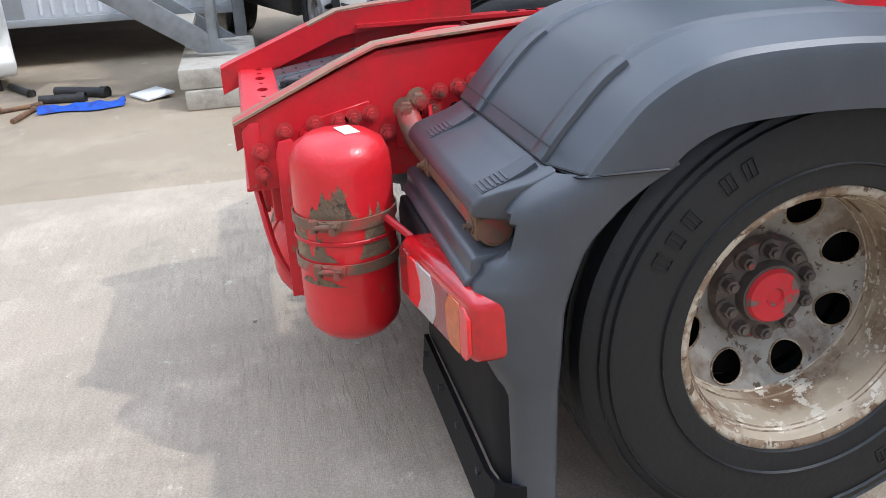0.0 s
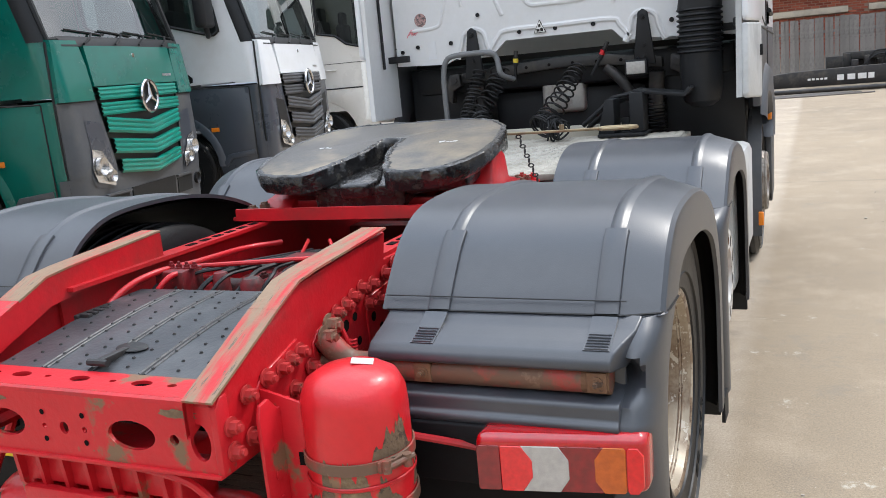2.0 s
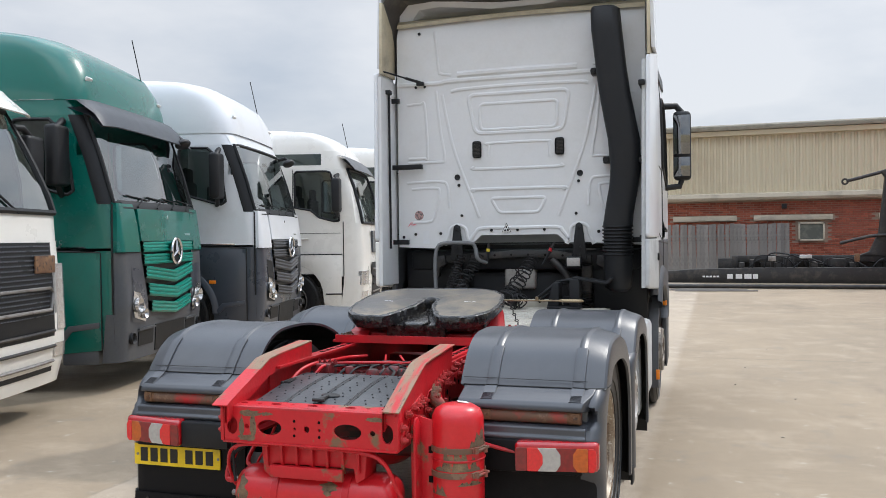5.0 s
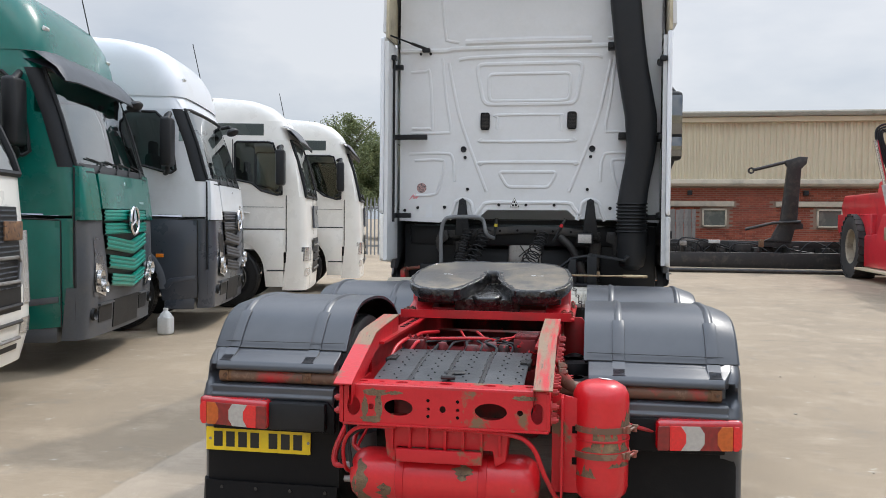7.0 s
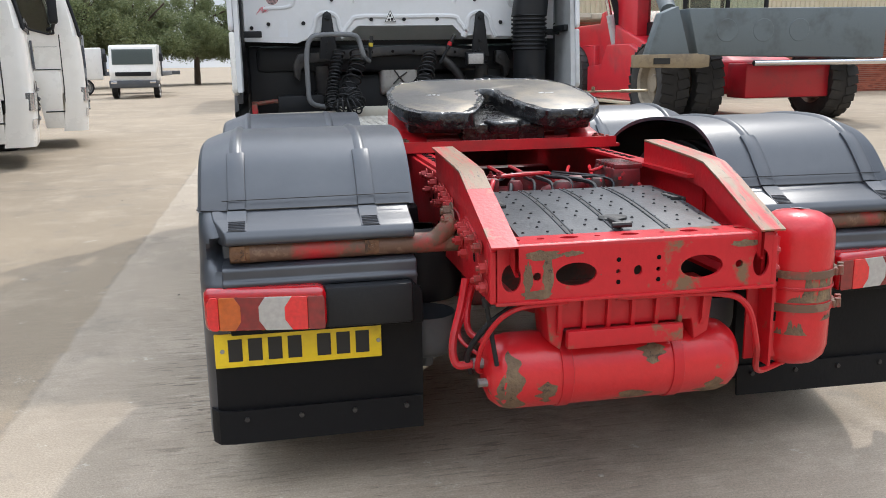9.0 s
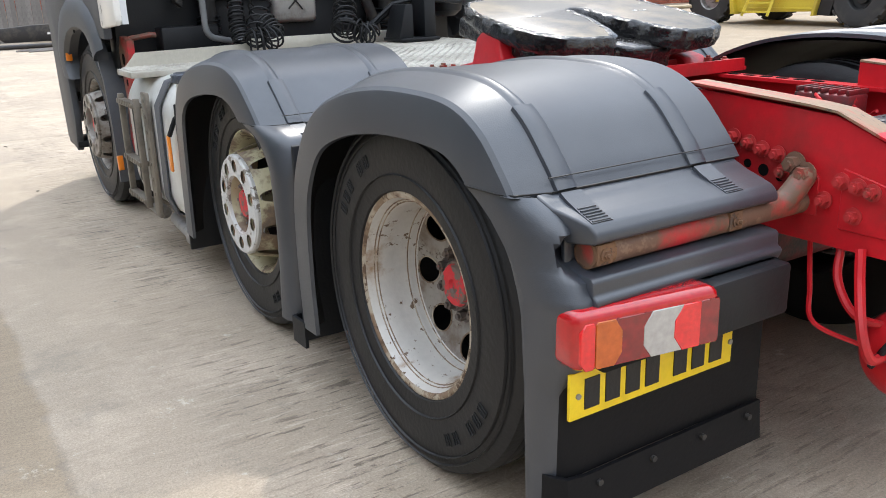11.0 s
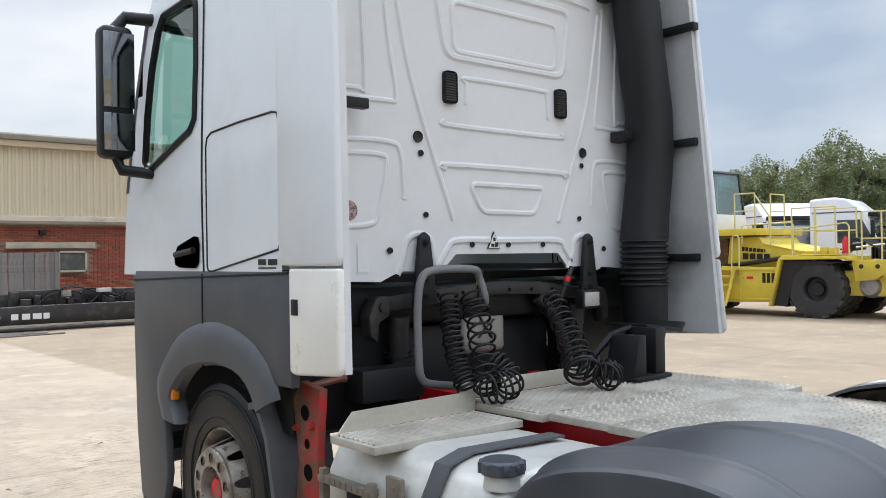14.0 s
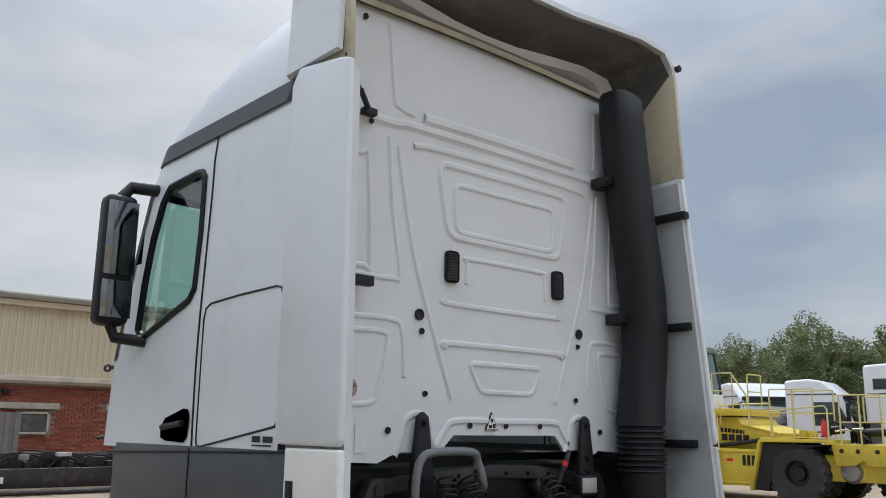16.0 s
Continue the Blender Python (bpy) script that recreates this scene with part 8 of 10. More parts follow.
tube(bm, [(0.24, 3.04, 1.04), (0.44, 3.0, 1.19), (0.60, 3.0, 1.25)], 0.015, 8)
parts("stack_stand", bm, BLACK, truck, touch=False)

# fuel tank with straps, ladder rack and cap
bm = B()
prism(bm, [(-1.22, 0.36), (-1.19, 0.28), (-1.10, 0.25), (-0.52, 0.25), (-0.50, 0.28), (-0.50, 0.88), (-0.54, 0.92), (-1.06, 0.94), (-1.16, 0.91), (-1.22, 0.80)], "y", 2.10, 3.07, 0.035, 3)
tank = part("fuel_tank", bm, ALU_TANK, truck, "brushed aluminium fuel tank")
for y in (2.415,):
    bm = B()
    path = [(-0.60, 0.945), (-1.06, 0.955), (-1.17, 0.925), (-1.233, 0.81), (-1.236, 0.36), (-1.20, 0.27), (-1.1, 0.235), (-0.6, 0.235)]
    sheet(bm, [[(a, y - 0.04, b), (a, y + 0.04, b)] for a, b in path], 0.008)
    part("tank_strap", bm, GREY_TRIM, tank)
bm = B()
lathe(bm, [(0.062, 0), (0.055, 0.045)], Matrix.Translation((-1.14, 2.155, 0.892)), 28)
nk = part("filler_neck", bm, ALU_TANK, tank)
bm = B()
lathe(bm, [(0.05, 0.04), (0.066, 0.045), (0.07, 0.055), (0.07, 0.08), (0.062, 0.09), (0, 0.092)], Matrix.Translation((-1.14, 2.155, 0.892)), 28)
prism(bm, [(-1.14 + (0.077 if k % 4 < 2 else 0.068) * math.cos(2 * math.pi * k / 40), 2.155 + (0.077 if k % 4 < 2 else 0.068) * math.sin(2 * math.pi * k / 40)) for k in range(40)], "z", 0.942, 0.975)
part("filler_cap", bm, SLATE, nk, "dark blue filler cap")
bm = B()
for y in (2.70, 3.02):
    box(bm, -1.275, -1.245, y - 0.016, y + 0.016, 0.25, 0.82, 0.004)
for z in (0.27, 0.47, 0.77):
    box(bm, -1.285, -1.235, 2.69, 3.03, z, z + 0.026, 0.004)
    for k in range(8):
        box(bm, -1.288, -1.284, 2.72 + 0.037 * k, 2.74 + 0.037 * k, z + 0.006, z + 0.030)
rack = part("step_ladder", bm, material("dirty aluminium step", (0.21, 0.185, 0.15), 0.5, metal=0.4, dirt=(0.10, 0.085, 0.068), dirt_scale=6), tank, "dirty aluminium step frame")
bm = B()
box(bm, -1.25, -1.228, 2.545, 2.635, 0.22, 0.86, 0.006)
for k in range(7):
    cyl(bm, (-1.25, 2.59, 0.34 + 0.08 * k), (-1.254, 2.59, 0.34 + 0.08 * k), 0.010, seg=10)
part("tank_upright", bm, rack.data.materials[0], tank)
bm = B()
box(bm, -1.24, -1.22, 2.82, 2.90, 0.36, 0.76, 0.006)
part("black_strap", bm, BLACK, tank)
bm = B()
tube(bm, [(-1.18, 3.0, 0.205), (-1.18, 2.72, 0.205)], 0.035, 14)
tube(bm, [(-1.15, 2.62, 0.19), (-1.19, 2.10, 0.19)], 0.032, 14)
tube(bm, [(-1.187, 2.2, 0.19), (-1.19, 2.10, 0.19)], 0.04, 14)
parts("tank_tube", bm, STEEL, tank)
bm = B()
box(bm, -1.262, -1.250, 2.16, 2.20, 0.53, 0.70, 0.006)
mk = part("amber_reflector", bm, AMBER, truck, "amber side reflector")
bm = B()
tube(bm, [(-1.15, 2.10, 0.86), (-1.23, 2.13, 0.78), (-1.252, 2.17, 0.70)], 0.012, 6)
part("reflector_bracket", bm, BLACK, mk)
bm = B()
prism(bm, [(3.25, 0.50), (3.40, 0.42), (3.46, 0.50), (3.42, 0.75), (3.46, 1.02), (3.40, 1.10), (3.24, 1.08), (3.27, 0.80)], "x", -1.14, -1.10, 0.004)
tube(bm, [(-1.11, 3.36, 1.08), (-0.98, 3.34, 1.10), (-0.86, 3.32, 1.09)], 0.016, 8)
cs = part("cab_support", bm, RED_RAW, truck, "red cast cab support")
# black discs paint the shade of the casting's holes
for y, z, r in ((3.36, 0.97, 0.034), (3.345, 0.84, 0.022), (3.34, 0.72, 0.036), (3.37, 0.57, 0.026)):
    part("casting_hole", lathe(B(), [(0.0, 0), (r, 0)], Matrix.Translation((-1.1412, y, z)) @ Matrix.Rotation(radians(90), 4, 'Y'), 16), HOLE_SHADE, cs)
for y, z in ((3.30, 0.92), (3.42, 0.90), (3.30, 0.60)):
    part("support_bolt", bolt(B(), (-1.14, y, z), (-1, 0, 0), 0.014, 0.016), BOLT_RUST, cs)
bm = B()
box(bm, -0.95, -0.62, 3.20, 3.35, 1.0, 1.14, 0.01)
part("control_box", bm, BLACK, truck)
for side in (-1, 1):
    bm = B()
    sheet(bm, [[(side * u, y, z) for u in (0.92, 1.18, 1.22, 1.235)] for y, z in ((3.70, 0.98), (3.62, 1.0), (3.52, 0.85), (3.46, 0.60), (3.44, 0.25))], 0.03)
    part("front_mudguard", bm, GREY_TRIM, truck)
    bm = B()
    box(bm, side * 1.235 - 0.016, side * 1.235 + 0.016, 3.365, 3.395, 0.335, 0.42, 0.005)
    part("side_reflector", bm, AMBER, truck)
bm = B()
box(bm, 0.55, 1.2, 1.95, 3.2, 0.28, 0.9, 0.05)
part("battery_box", bm, PALE_GREY, truck)
# lettering strip on the cab door as plain bars
bm = B()
f = sh_own.side(-1, 0.003)
for k, w in enumerate((0.07, 0.08)):
    a = 3.56 - 0.09 * k
    sheet(bm, [[f(a, z), f(a - w, z)] for z in (1.60, 1.625)])
sheet(bm, [[f(3.56, z), f(3.40, z)] for z in (1.584, 1.590)])
parts("sign_bar", bm, INK, truck)


# ---- the row of parked lorries ----
def berth(x, y):
    """Stands slantwise in the row with the middle of its nose at x, y, facing the yard."""
    return Matrix.Translation((x, y, 0)) @ Matrix.Rotation(radians(14 - 90), 4, 'Z') @ Matrix.Translation((0, -5.42, 0))


def parked(y, x_front, name, label):
    return thing(name, label, "truck", berth(x_front, y), group="parked lorries")


green = parked(4.40, -4.55, "parked_lorry", "deep green lorry cab with green grille slats, parked on concrete")
actros(green, GREEN, GREEN, GREEN_SLAT)
figures = bpy.data.curves.new("model_figures", 'FONT')
figures.body, figures.size, figures.extrude, figures.shear, figures.space_character = "2545", 0.095, 0.003, 0.2, 1.25
carrier = bpy.data.objects.new("model_figures", figures)
me = bpy.data.meshes.new_from_object(carrier)
me.transform(Matrix(((0, 0, 1, 1.2475), (1, 0, 0, 4.52), (0, 1, 0, 1.575), (0, 0, 0, 1))))
bpy.data.objects.remove(carrier)
bm = B()
bm.from_mesh(me)
part("model_mark", bm, CHROME, green, "bright model figures on the door")
silver = parked(7.55, -4.67, "parked_lorry", "white lorry cab with slate lower half, parked on concrete")
actros(silver, WHITE, SLATE, GREY_TRIM, visor=False)

MAN_ROWS = [(0.30, 5.40, 1.18, 0.12), (0.9, 5.44, 1.22, 0.12), (1.7, 5.43, 1.22, 0.12), (2.0, 5.40, 1.22, 0.12), (2.5, 5.28, 1.22, 0.13), (2.95, 5.12, 1.215, 0.15), (3.12, 5.06, 1.21, 0.16), (3.30, 4.96, 1.20, 0.2), (3.44, 4.80, 1.17, 0.24), (3.54, 4.5, 1.11, 0.28), (3.58, 4.1, 1.0, 0.3)]
VOLVO_ROWS = [(0.28, 5.38, 1.20, 0.14), (0.6, 5.46, 1.23, 0.15), (1.1, 5.46, 1.24, 0.15), (1.95, 5.40, 1.24, 0.16), (2.5, 5.18, 1.22, 0.26), (2.95, 4.96, 1.18, 0.3), (3.2, 4.8, 1.14, 0.34), (3.5, 4.4, 1.04, 0.36), (3.6, 4.0, 0.9, 0.3)]
MAN_WIN = [(4.18, 2.78), (4.18, 2.18), (4.46, 2.13), (4.62, 2.0), (4.88, 1.93), (4.97, 1.94), (4.96, 2.20), (4.90, 2.55), (4.82, 2.80), (4.74, 2.82), (4.22, 2.82)]


def plain_cab(parent, rows, body, win, kind):
    """A white flat-fronted cab with a black grille, deep bumper and sun visor."""
    sh = Shell(rows, 3.3, 0.06)
    zt = rows[-1][0]
    bm = B()
    for sign in (-1, 1):
        f = sh.side(sign)
        sheet(bm, [[f(y, z) for y in (3.3, 3.6, 3.9, 4.12)] for z in (1.0, 1.5, 1.9, 2.4, 2.86, zt - 0.4)])
        sheet(bm, [[f(y, z) for y in (4.12, 4.5, 4.9, 5.0)] for z in (1.0, 1.5, 1.9)])
        sheet(bm, [[f(y, z) for y in (4.12, 4.4, 4.6)] for z in (2.86, zt - 0.4)])
        sheet(bm, [[sh.point(sign * (sh.s_of(5.0, z) * (1 - k) + 1.08 * k), z) for k in (0, 0.3, 0.6, 1)] for z in (1.9, 2.2, 2.5, 2.86)])
    sheet(bm, [[sh.point(-sh.s_of(5.0, z) + 2 * sh.s_of(5.0, z) * i / 36, z) for i in range(37)] for z in (0.95, 1.2, 1.5, 1.9)])
    sheet(bm, [[sh.point(-sh.s_of(4.6, z) + 2 * sh.s_of(4.6, z) * i / 36, z) for i in range(37)] for z in (2.86, 3.0, zt - 0.4)])
    part("cab_body", bm, body, parent)
    side_details(parent, sh, win, body, BLACK, GLASS_DARK, (4.12, 5.0, 1.9, 2.86))
    bm = B()
    grid = []
    for j in range(9):
        z = zt - 0.4 + 0.4 * j / 8
        m = sh.s_of(3.3, z)
        grid.append([sh.point(-m + 2 * m * i / 40, z) for i in range(41)])
    sheet(bm, grid)
    bm.faces.new([bm.verts.new(p) for p in grid[-1]])
    part("roof", bm, body, parent)
    bm = B()
    sh.skin(bm, -1.1, 1.1, 1.9, 2.86, 16, 6, 0.004)
    g = part("windscreen", bm, GLASS_SCREEN, parent)
    g.visible_shadow = False
    bm = B()
    edge = [sh.point(-1.1 + 2.2 * i / 16, 1.9, 0.006) for i in range(17)] + [sh.point(1.1, 1.9 + 0.96 * i / 6, 0.006) for i in range(1, 7)]
    edge += [sh.point(1.1 - 2.2 * i / 16, 2.86, 0.006) for i in range(1, 17)] + [sh.point(-1.1, 2.86 - 0.96 * i / 6, 0.006) for i in range(1, 6)]
    strip(bm, edge, 0.03)
    part("screen_seal", bm, BLACK, parent)
    for sx in (-0.62, 0.62):
        part("cab_seat", seat(B(), sx, 4.35, 1.65), SEAT, parent)
    bm = B()
    box(bm, -1.1, 1.1, 4.7, 5.1, 1.6, 1.95, 0.06)
    box(bm, -1.15, 1.15, 3.36, 3.42, 1.2, 3.1)
    parts("dashboard", bm, DASH, parent)
    for sign in (-1, 1):
        mirror(parent, sh, sign, 4.95, 2.08, 2.68, BLACK, 0.26, 0.15)
        bm = B()
        f = sh.side(sign, 0.002)
        tube(bm, [f(4.14, 1.36 + 1.5 * k / 8) for k in range(9)], 0.006, 5)
        tube(bm, [f(5.04, 0.62 + 1.3 * k / 6) for k in range(7)], 0.009, 5)
        tube(bm, [(sign * 1.234, 3.4 + 1.62 * k / 8, 1.345) for k in range(9)], 0.010, 5)
        tube(bm, [(sign * 1.234, 4.72 + 0.3 * k / 4, 0.64) for k in range(5)], 0.012, 5)
        tube(bm, [f(4.2 + 0.8 * k / 8, 1.72) for k in range(9)], 0.004, 5)
        parts("door_shut_line", bm, INK, parent, touch=False)
        bm = B()
        f2 = sh.side(sign, 0.012)
        tube(bm, [f2(4.24, 1.62), f2(4.40, 1.62)], 0.016, 6)
        part("door_handle", bm, body, parent)
        bm = B()
        lathe(bm, [(0, 0.004), (0.025, 0.004), (0.03, 0)], Matrix.Translation((sign * 1.236, 3.55, 0.98)) @ Matrix.Rotation(radians(90 * sign), 4, 'Y'), 14)
        part("filler_lock", bm, BLACK, parent)
        bm = B()
        sheet(bm, [[f(y, z) for y in (3.75, 4.2, 4.66)] for z in (2.93, 3.13)]) if kind == "tall" else sheet(bm, [[f(y, z) for y in (3.5, 3.6)] for z in (2.3, 2.7)])
        part("upper_window", bm, GLASS_DARK, parent)
        bm = B()
        arch = [(4.07 + 0.60 * math.cos(a), 0.60 + 0.58 * math.sin(a)) for a in [math.pi * k / 14 for k in range(15)]]
        prism(bm, [(5.0, 1.02), (5.0, 1.34), (3.3, 1.34), (3.3, 0.60)] + arch[::-1] + [(4.70, 0.36), (5.0, 0.36)], "x", sign * 1.17, sign * 1.232, 0.01)
        part("lower_side", bm, body, parent)
        bm = B()
        face_band(bm, sh, sign * (0.84 if kind == "tall" else 0.98), sign * 1.24, 0.80, 1.04 if kind == "tall" else 1.42, 0.03, 10, 0.03)
        part("headlamp", bm, HEADLAMP, parent)
        bm = B()
        sheet(bm, [[sh.point(sign * (0.90 + 0.3 * i / 4), z, 0.03) for i in range(5)] for z in (0.55, 0.68)])
        part("fog_lamp", bm, HEADLAMP, parent)
        bm = B()
        tube(bm, [sh.point(sign * 0.4, 1.88, 0.03), sh.point(sign * 0.4 + 0.25, 2.05, 0.02), sh.point(sign * 0.4 + 0.5, 1.98, 0.02)], 0.011, 5)
        part("wiper", bm, BLACK, parent)
    bm = B()
    sh.skin(bm, -sh.s_of(5.0, 0.8), sh.s_of(5.0, 0.8), 0.30, 0.96, 36, 5, 0.02)
    part("front_bumper", bm, body, parent)
    half = 0.55 if kind == "tall" else 0.92
    bm = B()
    sheet(bm, [[sh.point(-half + 2 * half * i / 12, z, 0.026) for i in range(13)] for z in ((0.56, 0.8, 1.18) if kind == "tall" else (0.42, 0.8, 1.2, 1.62))])
    gr = part("grille", bm, BLACK, parent)
    if kind == "tall":
        bm = B()
        face_band(bm, sh, -0.46, 0.46, 1.36, 1.76, 0.04, 8, 0.03)
        bp = part("badge_panel", bm, SLATE, parent)
        bm = B()
        face_band(bm, sh, -0.10, 0.10, 1.60, 1.68, 0.048, 4, 0.008)
        part("badge", bm, CHROME, bp)
    for k in range(4 if kind == "tall" else 3):
        bm = B()
        z = (0.64 if kind == "tall" else 0.52) + 0.14 * k
        tube(bm, [sh.point(-half + 0.04 + (2 * half - 0.08) * i / 10, z, 0.04) for i in range(11)], 0.016, 6)
        part("grille_bar", bm, DARK_STEEL if k % 3 else STEEL, gr)
    if kind != "tall":
        bm = B()
        rn = 0
        for i in range(40):
            for j in range(16):
                u, z = -0.88 + 0.044 * i + (0.022 if j % 2 else 0), 0.95 + 0.042 * j
                a = sh.point(u, z, 0.034)
                tube(bm, [a + Vector((-0.016, 0, 0)), a + Vector((0, 0.004, 0.012)), a + Vector((0.016, 0, 0))], 0.0035, 4, False)
        tagged(part("grille_mesh", bm, SLATE, gr), kind="stuff")
        bm = B()
        c = sh.point(-0.74, 1.42, 0.05)
        box(bm, c.x - 0.17, c.x + 0.17, c.y - 0.01, c.y + 0.01, 1.34, 1.50, 0.01)
        part("brown_badge", bm, RUST, gr, "brown plate on the grille")
        bm = B()
        strip(bm, [sh.point(a, b, 0.05) for a, b in ((-0.80, 1.0), (0.80, 1.0), (0.86, 1.16), (0.80, 1.20), (-0.80, 1.20), (-0.86, 1.16))], 0.016)
        part("grille_surround", bm, STEEL, gr)
    bm = B()
    rows2 = [[sh.point(-1.25 + 2.5 * i / 20, z, o) for i in range(21)] for z, o in ((3.10, 0.02), (3.06, 0.09), (2.84, 0.17), (2.83, 0.155), (3.03, 0.06))]
    sheet(bm, rows2)
    part("sun_visor", bm, GREY_TRIM if kind == "tall" else body, parent)
    bm = B()
    c = sh.point(-0.8, zt - 0.15, 0)
    tube(bm, [c, c + Vector((0, -0.1, 0.5))], 0.007, 5)
    part("aerial", bm, BLACK, parent)
    chassis_behind(parent)


man_a = parked(10.73, -4.48, "parked_lorry", "cream-white flat-fronted lorry with black grille, parked on concrete")
plain_cab(man_a, MAN_ROWS, OFF_WHITE, MAN_WIN, "tall")
copy_thing(man_a, berth(-4.40, 13.9))
volvo = parked(1.20, -3.98, "parked_lorry", "white lorry with dark mesh grille and chrome bars, parked on concrete")
plain_cab(volvo, VOLVO_ROWS, OFF_WHITE, MAN_WIN, "low")

# white bottle on the ground
bottle = thing("plastic_bottle", "white plastic bottle standing on the concrete", "bottle", Matrix.Translation((-4.91, 5.97, 0)))
bm = B()
box(bm, -0.085, 0.085, -0.085, 0.085, 0, 0.24, 0.03, 3)
lathe(bm, [(0.085, 0.235), (0.07, 0.27), (0.03, 0.31), (0.025, 0.32)], None, 20)
part("body", bm, PAPER, bottle)
bm = B()
lathe(bm, [(0.032, 0.315), (0.034, 0.345), (0.0, 0.35)], None, 16)
part("cap", bm, PAPER, bottle)

# ---- workshop building behind the yard ----
BY = 27.0
hall = thing("workshop_building", "low brick workshop with cream ribbed cladding above", "building", kind="structure")
BX0, BX1 = -0.6, 33.5
bm = B()
box(bm, BX0, BX1, BY + 0.12, BY + 9, 0, 5.1)
part("core_wall", bm, MORTAR, hall)
bm = B()
xs = []
x = BX0
while x < BX1:
    xs += [(x, 0.0), (x + 0.07, 0.0), (x + 0.10, 0.04), (x + 0.17, 0.04), (x + 0.20, 0.0)]
    x += 0.20
sheet(bm, [[(a, BY + 0.06 - d, z) for a, d in xs] for z in (3.0, 5.05)])
part("ribbed_cladding", bm, CLADDING, hall, "cream ribbed sheet cladding", smooth=0)
bm = B()
prism(bm, [(BY - 0.22, 2.98), (BY - 0.25, 2.86), (BY - 0.20, 2.78), (BY + 0.1, 2.74), (BY + 0.1, 3.04)], "x", BX0, 10.4)
prism(bm, [(BY - 0.16, 2.98), (BY - 0.18, 2.86), (BY - 0.15, 2.80), (BY + 0.1, 2.76), (BY + 0.1, 3.03)], "x", 10.45, BX1)
parts("cream_canopy_edge", bm, STONE, hall)
bm = B()
prism(bm, [(BY - 0.15, 5.02), (BY - 0.18, 5.18), (BY + 0.1, 5.2), (BY + 0.1, 5.0)], "x", BX0, BX1)
part("eaves_board", bm, CLADDING, hall)
bm = B()
prism(bm, [(BY - 0.26, 5.19), (BY - 0.28, 5.34), (BY - 0.15, 5.40), (BY + 9.2, 5.75), (BY + 9.2, 5.3), (BY, 5.2)], "x", BX0 - 0.2, BX1 + 0.2, 0.02)
part("roof_edge", bm, ROOF_GREY, hall, "lichened grey roof edge")
WINDOWS = [(4.42, 5.26), (8.26, 9.12), (12.0, 12.86), (15.8, 16.66), (19.6, 20.46), (23.4, 24.26)]
for a, b in WINDOWS:
    bm = B()
    for x0, x1, z0, z1 in ((a, a + 0.06, 1.34, 1.98), (b - 0.06, b, 1.34, 1.98), (a, b, 1.34, 1.40), (a, b, 1.92, 1.98)):
        box(bm, x0, x1, BY - 0.01, BY + 0.07, z0, z1, 0.005)
    w = part("window", bm, STONE, hall)
    bm = B()
    box(bm, a + 0.05, b - 0.05, BY + 0.035, BY + 0.045, 1.39, 1.93)
    part("window_pane", bm, material("dull window glass", (0.10, 0.11, 0.10), 0.15, dirt=(0.2, 0.2, 0.17), dirt_scale=2) if "dull window glass" not in bpy.data.materials else bpy.data.materials["dull window glass"], w)
bm = B()
for a, b in ((0.30, 2.44), (3.0, 5.5), (6.9, 9.4), (10.8, 13.2), (14.6, 17.0), (18.4, 20.8)):
    box(bm, a, b, BY - 0.03, BY + 0.1, 2.06, 2.24, 0.008)
parts("lintel", bm, STONE, hall)
bm = B()
for a in (3.9, 7.8, 11.6):
    box(bm, a, a + 0.16, BY - 0.10, BY + 0.05, 2.45, 2.62, 0.01)
parts("vent_box", bm, BLACK, hall)
# bricks: a nearest stretch as pieces of their own, the rest joined
brick_bm = B()
box(brick_bm, -0.1045, 0.1045, -0.02, 0.05, -0.029, 0.029)
brick_me = bpy.data.meshes.new("brick")
brick_bm.to_mesh(brick_me)
brick_bm.free()
brick_me.materials.append(BRICK)
verts, faces = [], []
single = 0


def blocked(x, z):
    return any(a - 0.12 < x < b + 0.12 and 1.30 < z < 2.0 for a, b in WINDOWS) or (2.03 < z < 2.27 and any(a - 0.1 < x < b + 0.1 for a, b in ((0.30, 2.44), (3.0, 5.5), (6.9, 9.4), (10.8, 13.2), (14.6, 17.0), (18.4, 20.8))))


for j in range(36):
    z = 0.045 + 0.075 * j
    x = BX0 + 0.11 + (0.1125 if j % 2 else 0)
    while x < BX1 - 0.1:
        if not blocked(x, z):
            d = random.uniform(-0.004, 0.004)
            if 3.3 < x < 6.6 and z > 1.2 and single < 290:
                ob = new("brick", brick_me)
                ob.location = (x, BY + 0.11 + d, z)
                ob.parent = hall
                single += 1
            elif z > 0.8 or x > 20:
                k = len(verts)
                for dx, dz in ((-0.1045, -0.029), (0.1045, -0.029), (0.1045, 0.029), (-0.1045, 0.029)):
                    verts.append((x + dx, BY + 0.09 + d, z + dz))
                for dx, dz in ((-0.1045, -0.029), (0.1045, -0.029), (0.1045, 0.029), (-0.1045, 0.029)):
                    verts.append((x + dx, BY + 0.125, z + dz))
                faces += [(k, k + 1, k + 2, k + 3), (k, k + 4, k + 5, k + 1), (k + 3, k + 2, k + 6, k + 7), (k, k + 3, k + 7, k + 4), (k + 1, k + 5, k + 6, k + 2)]
        x += 0.225


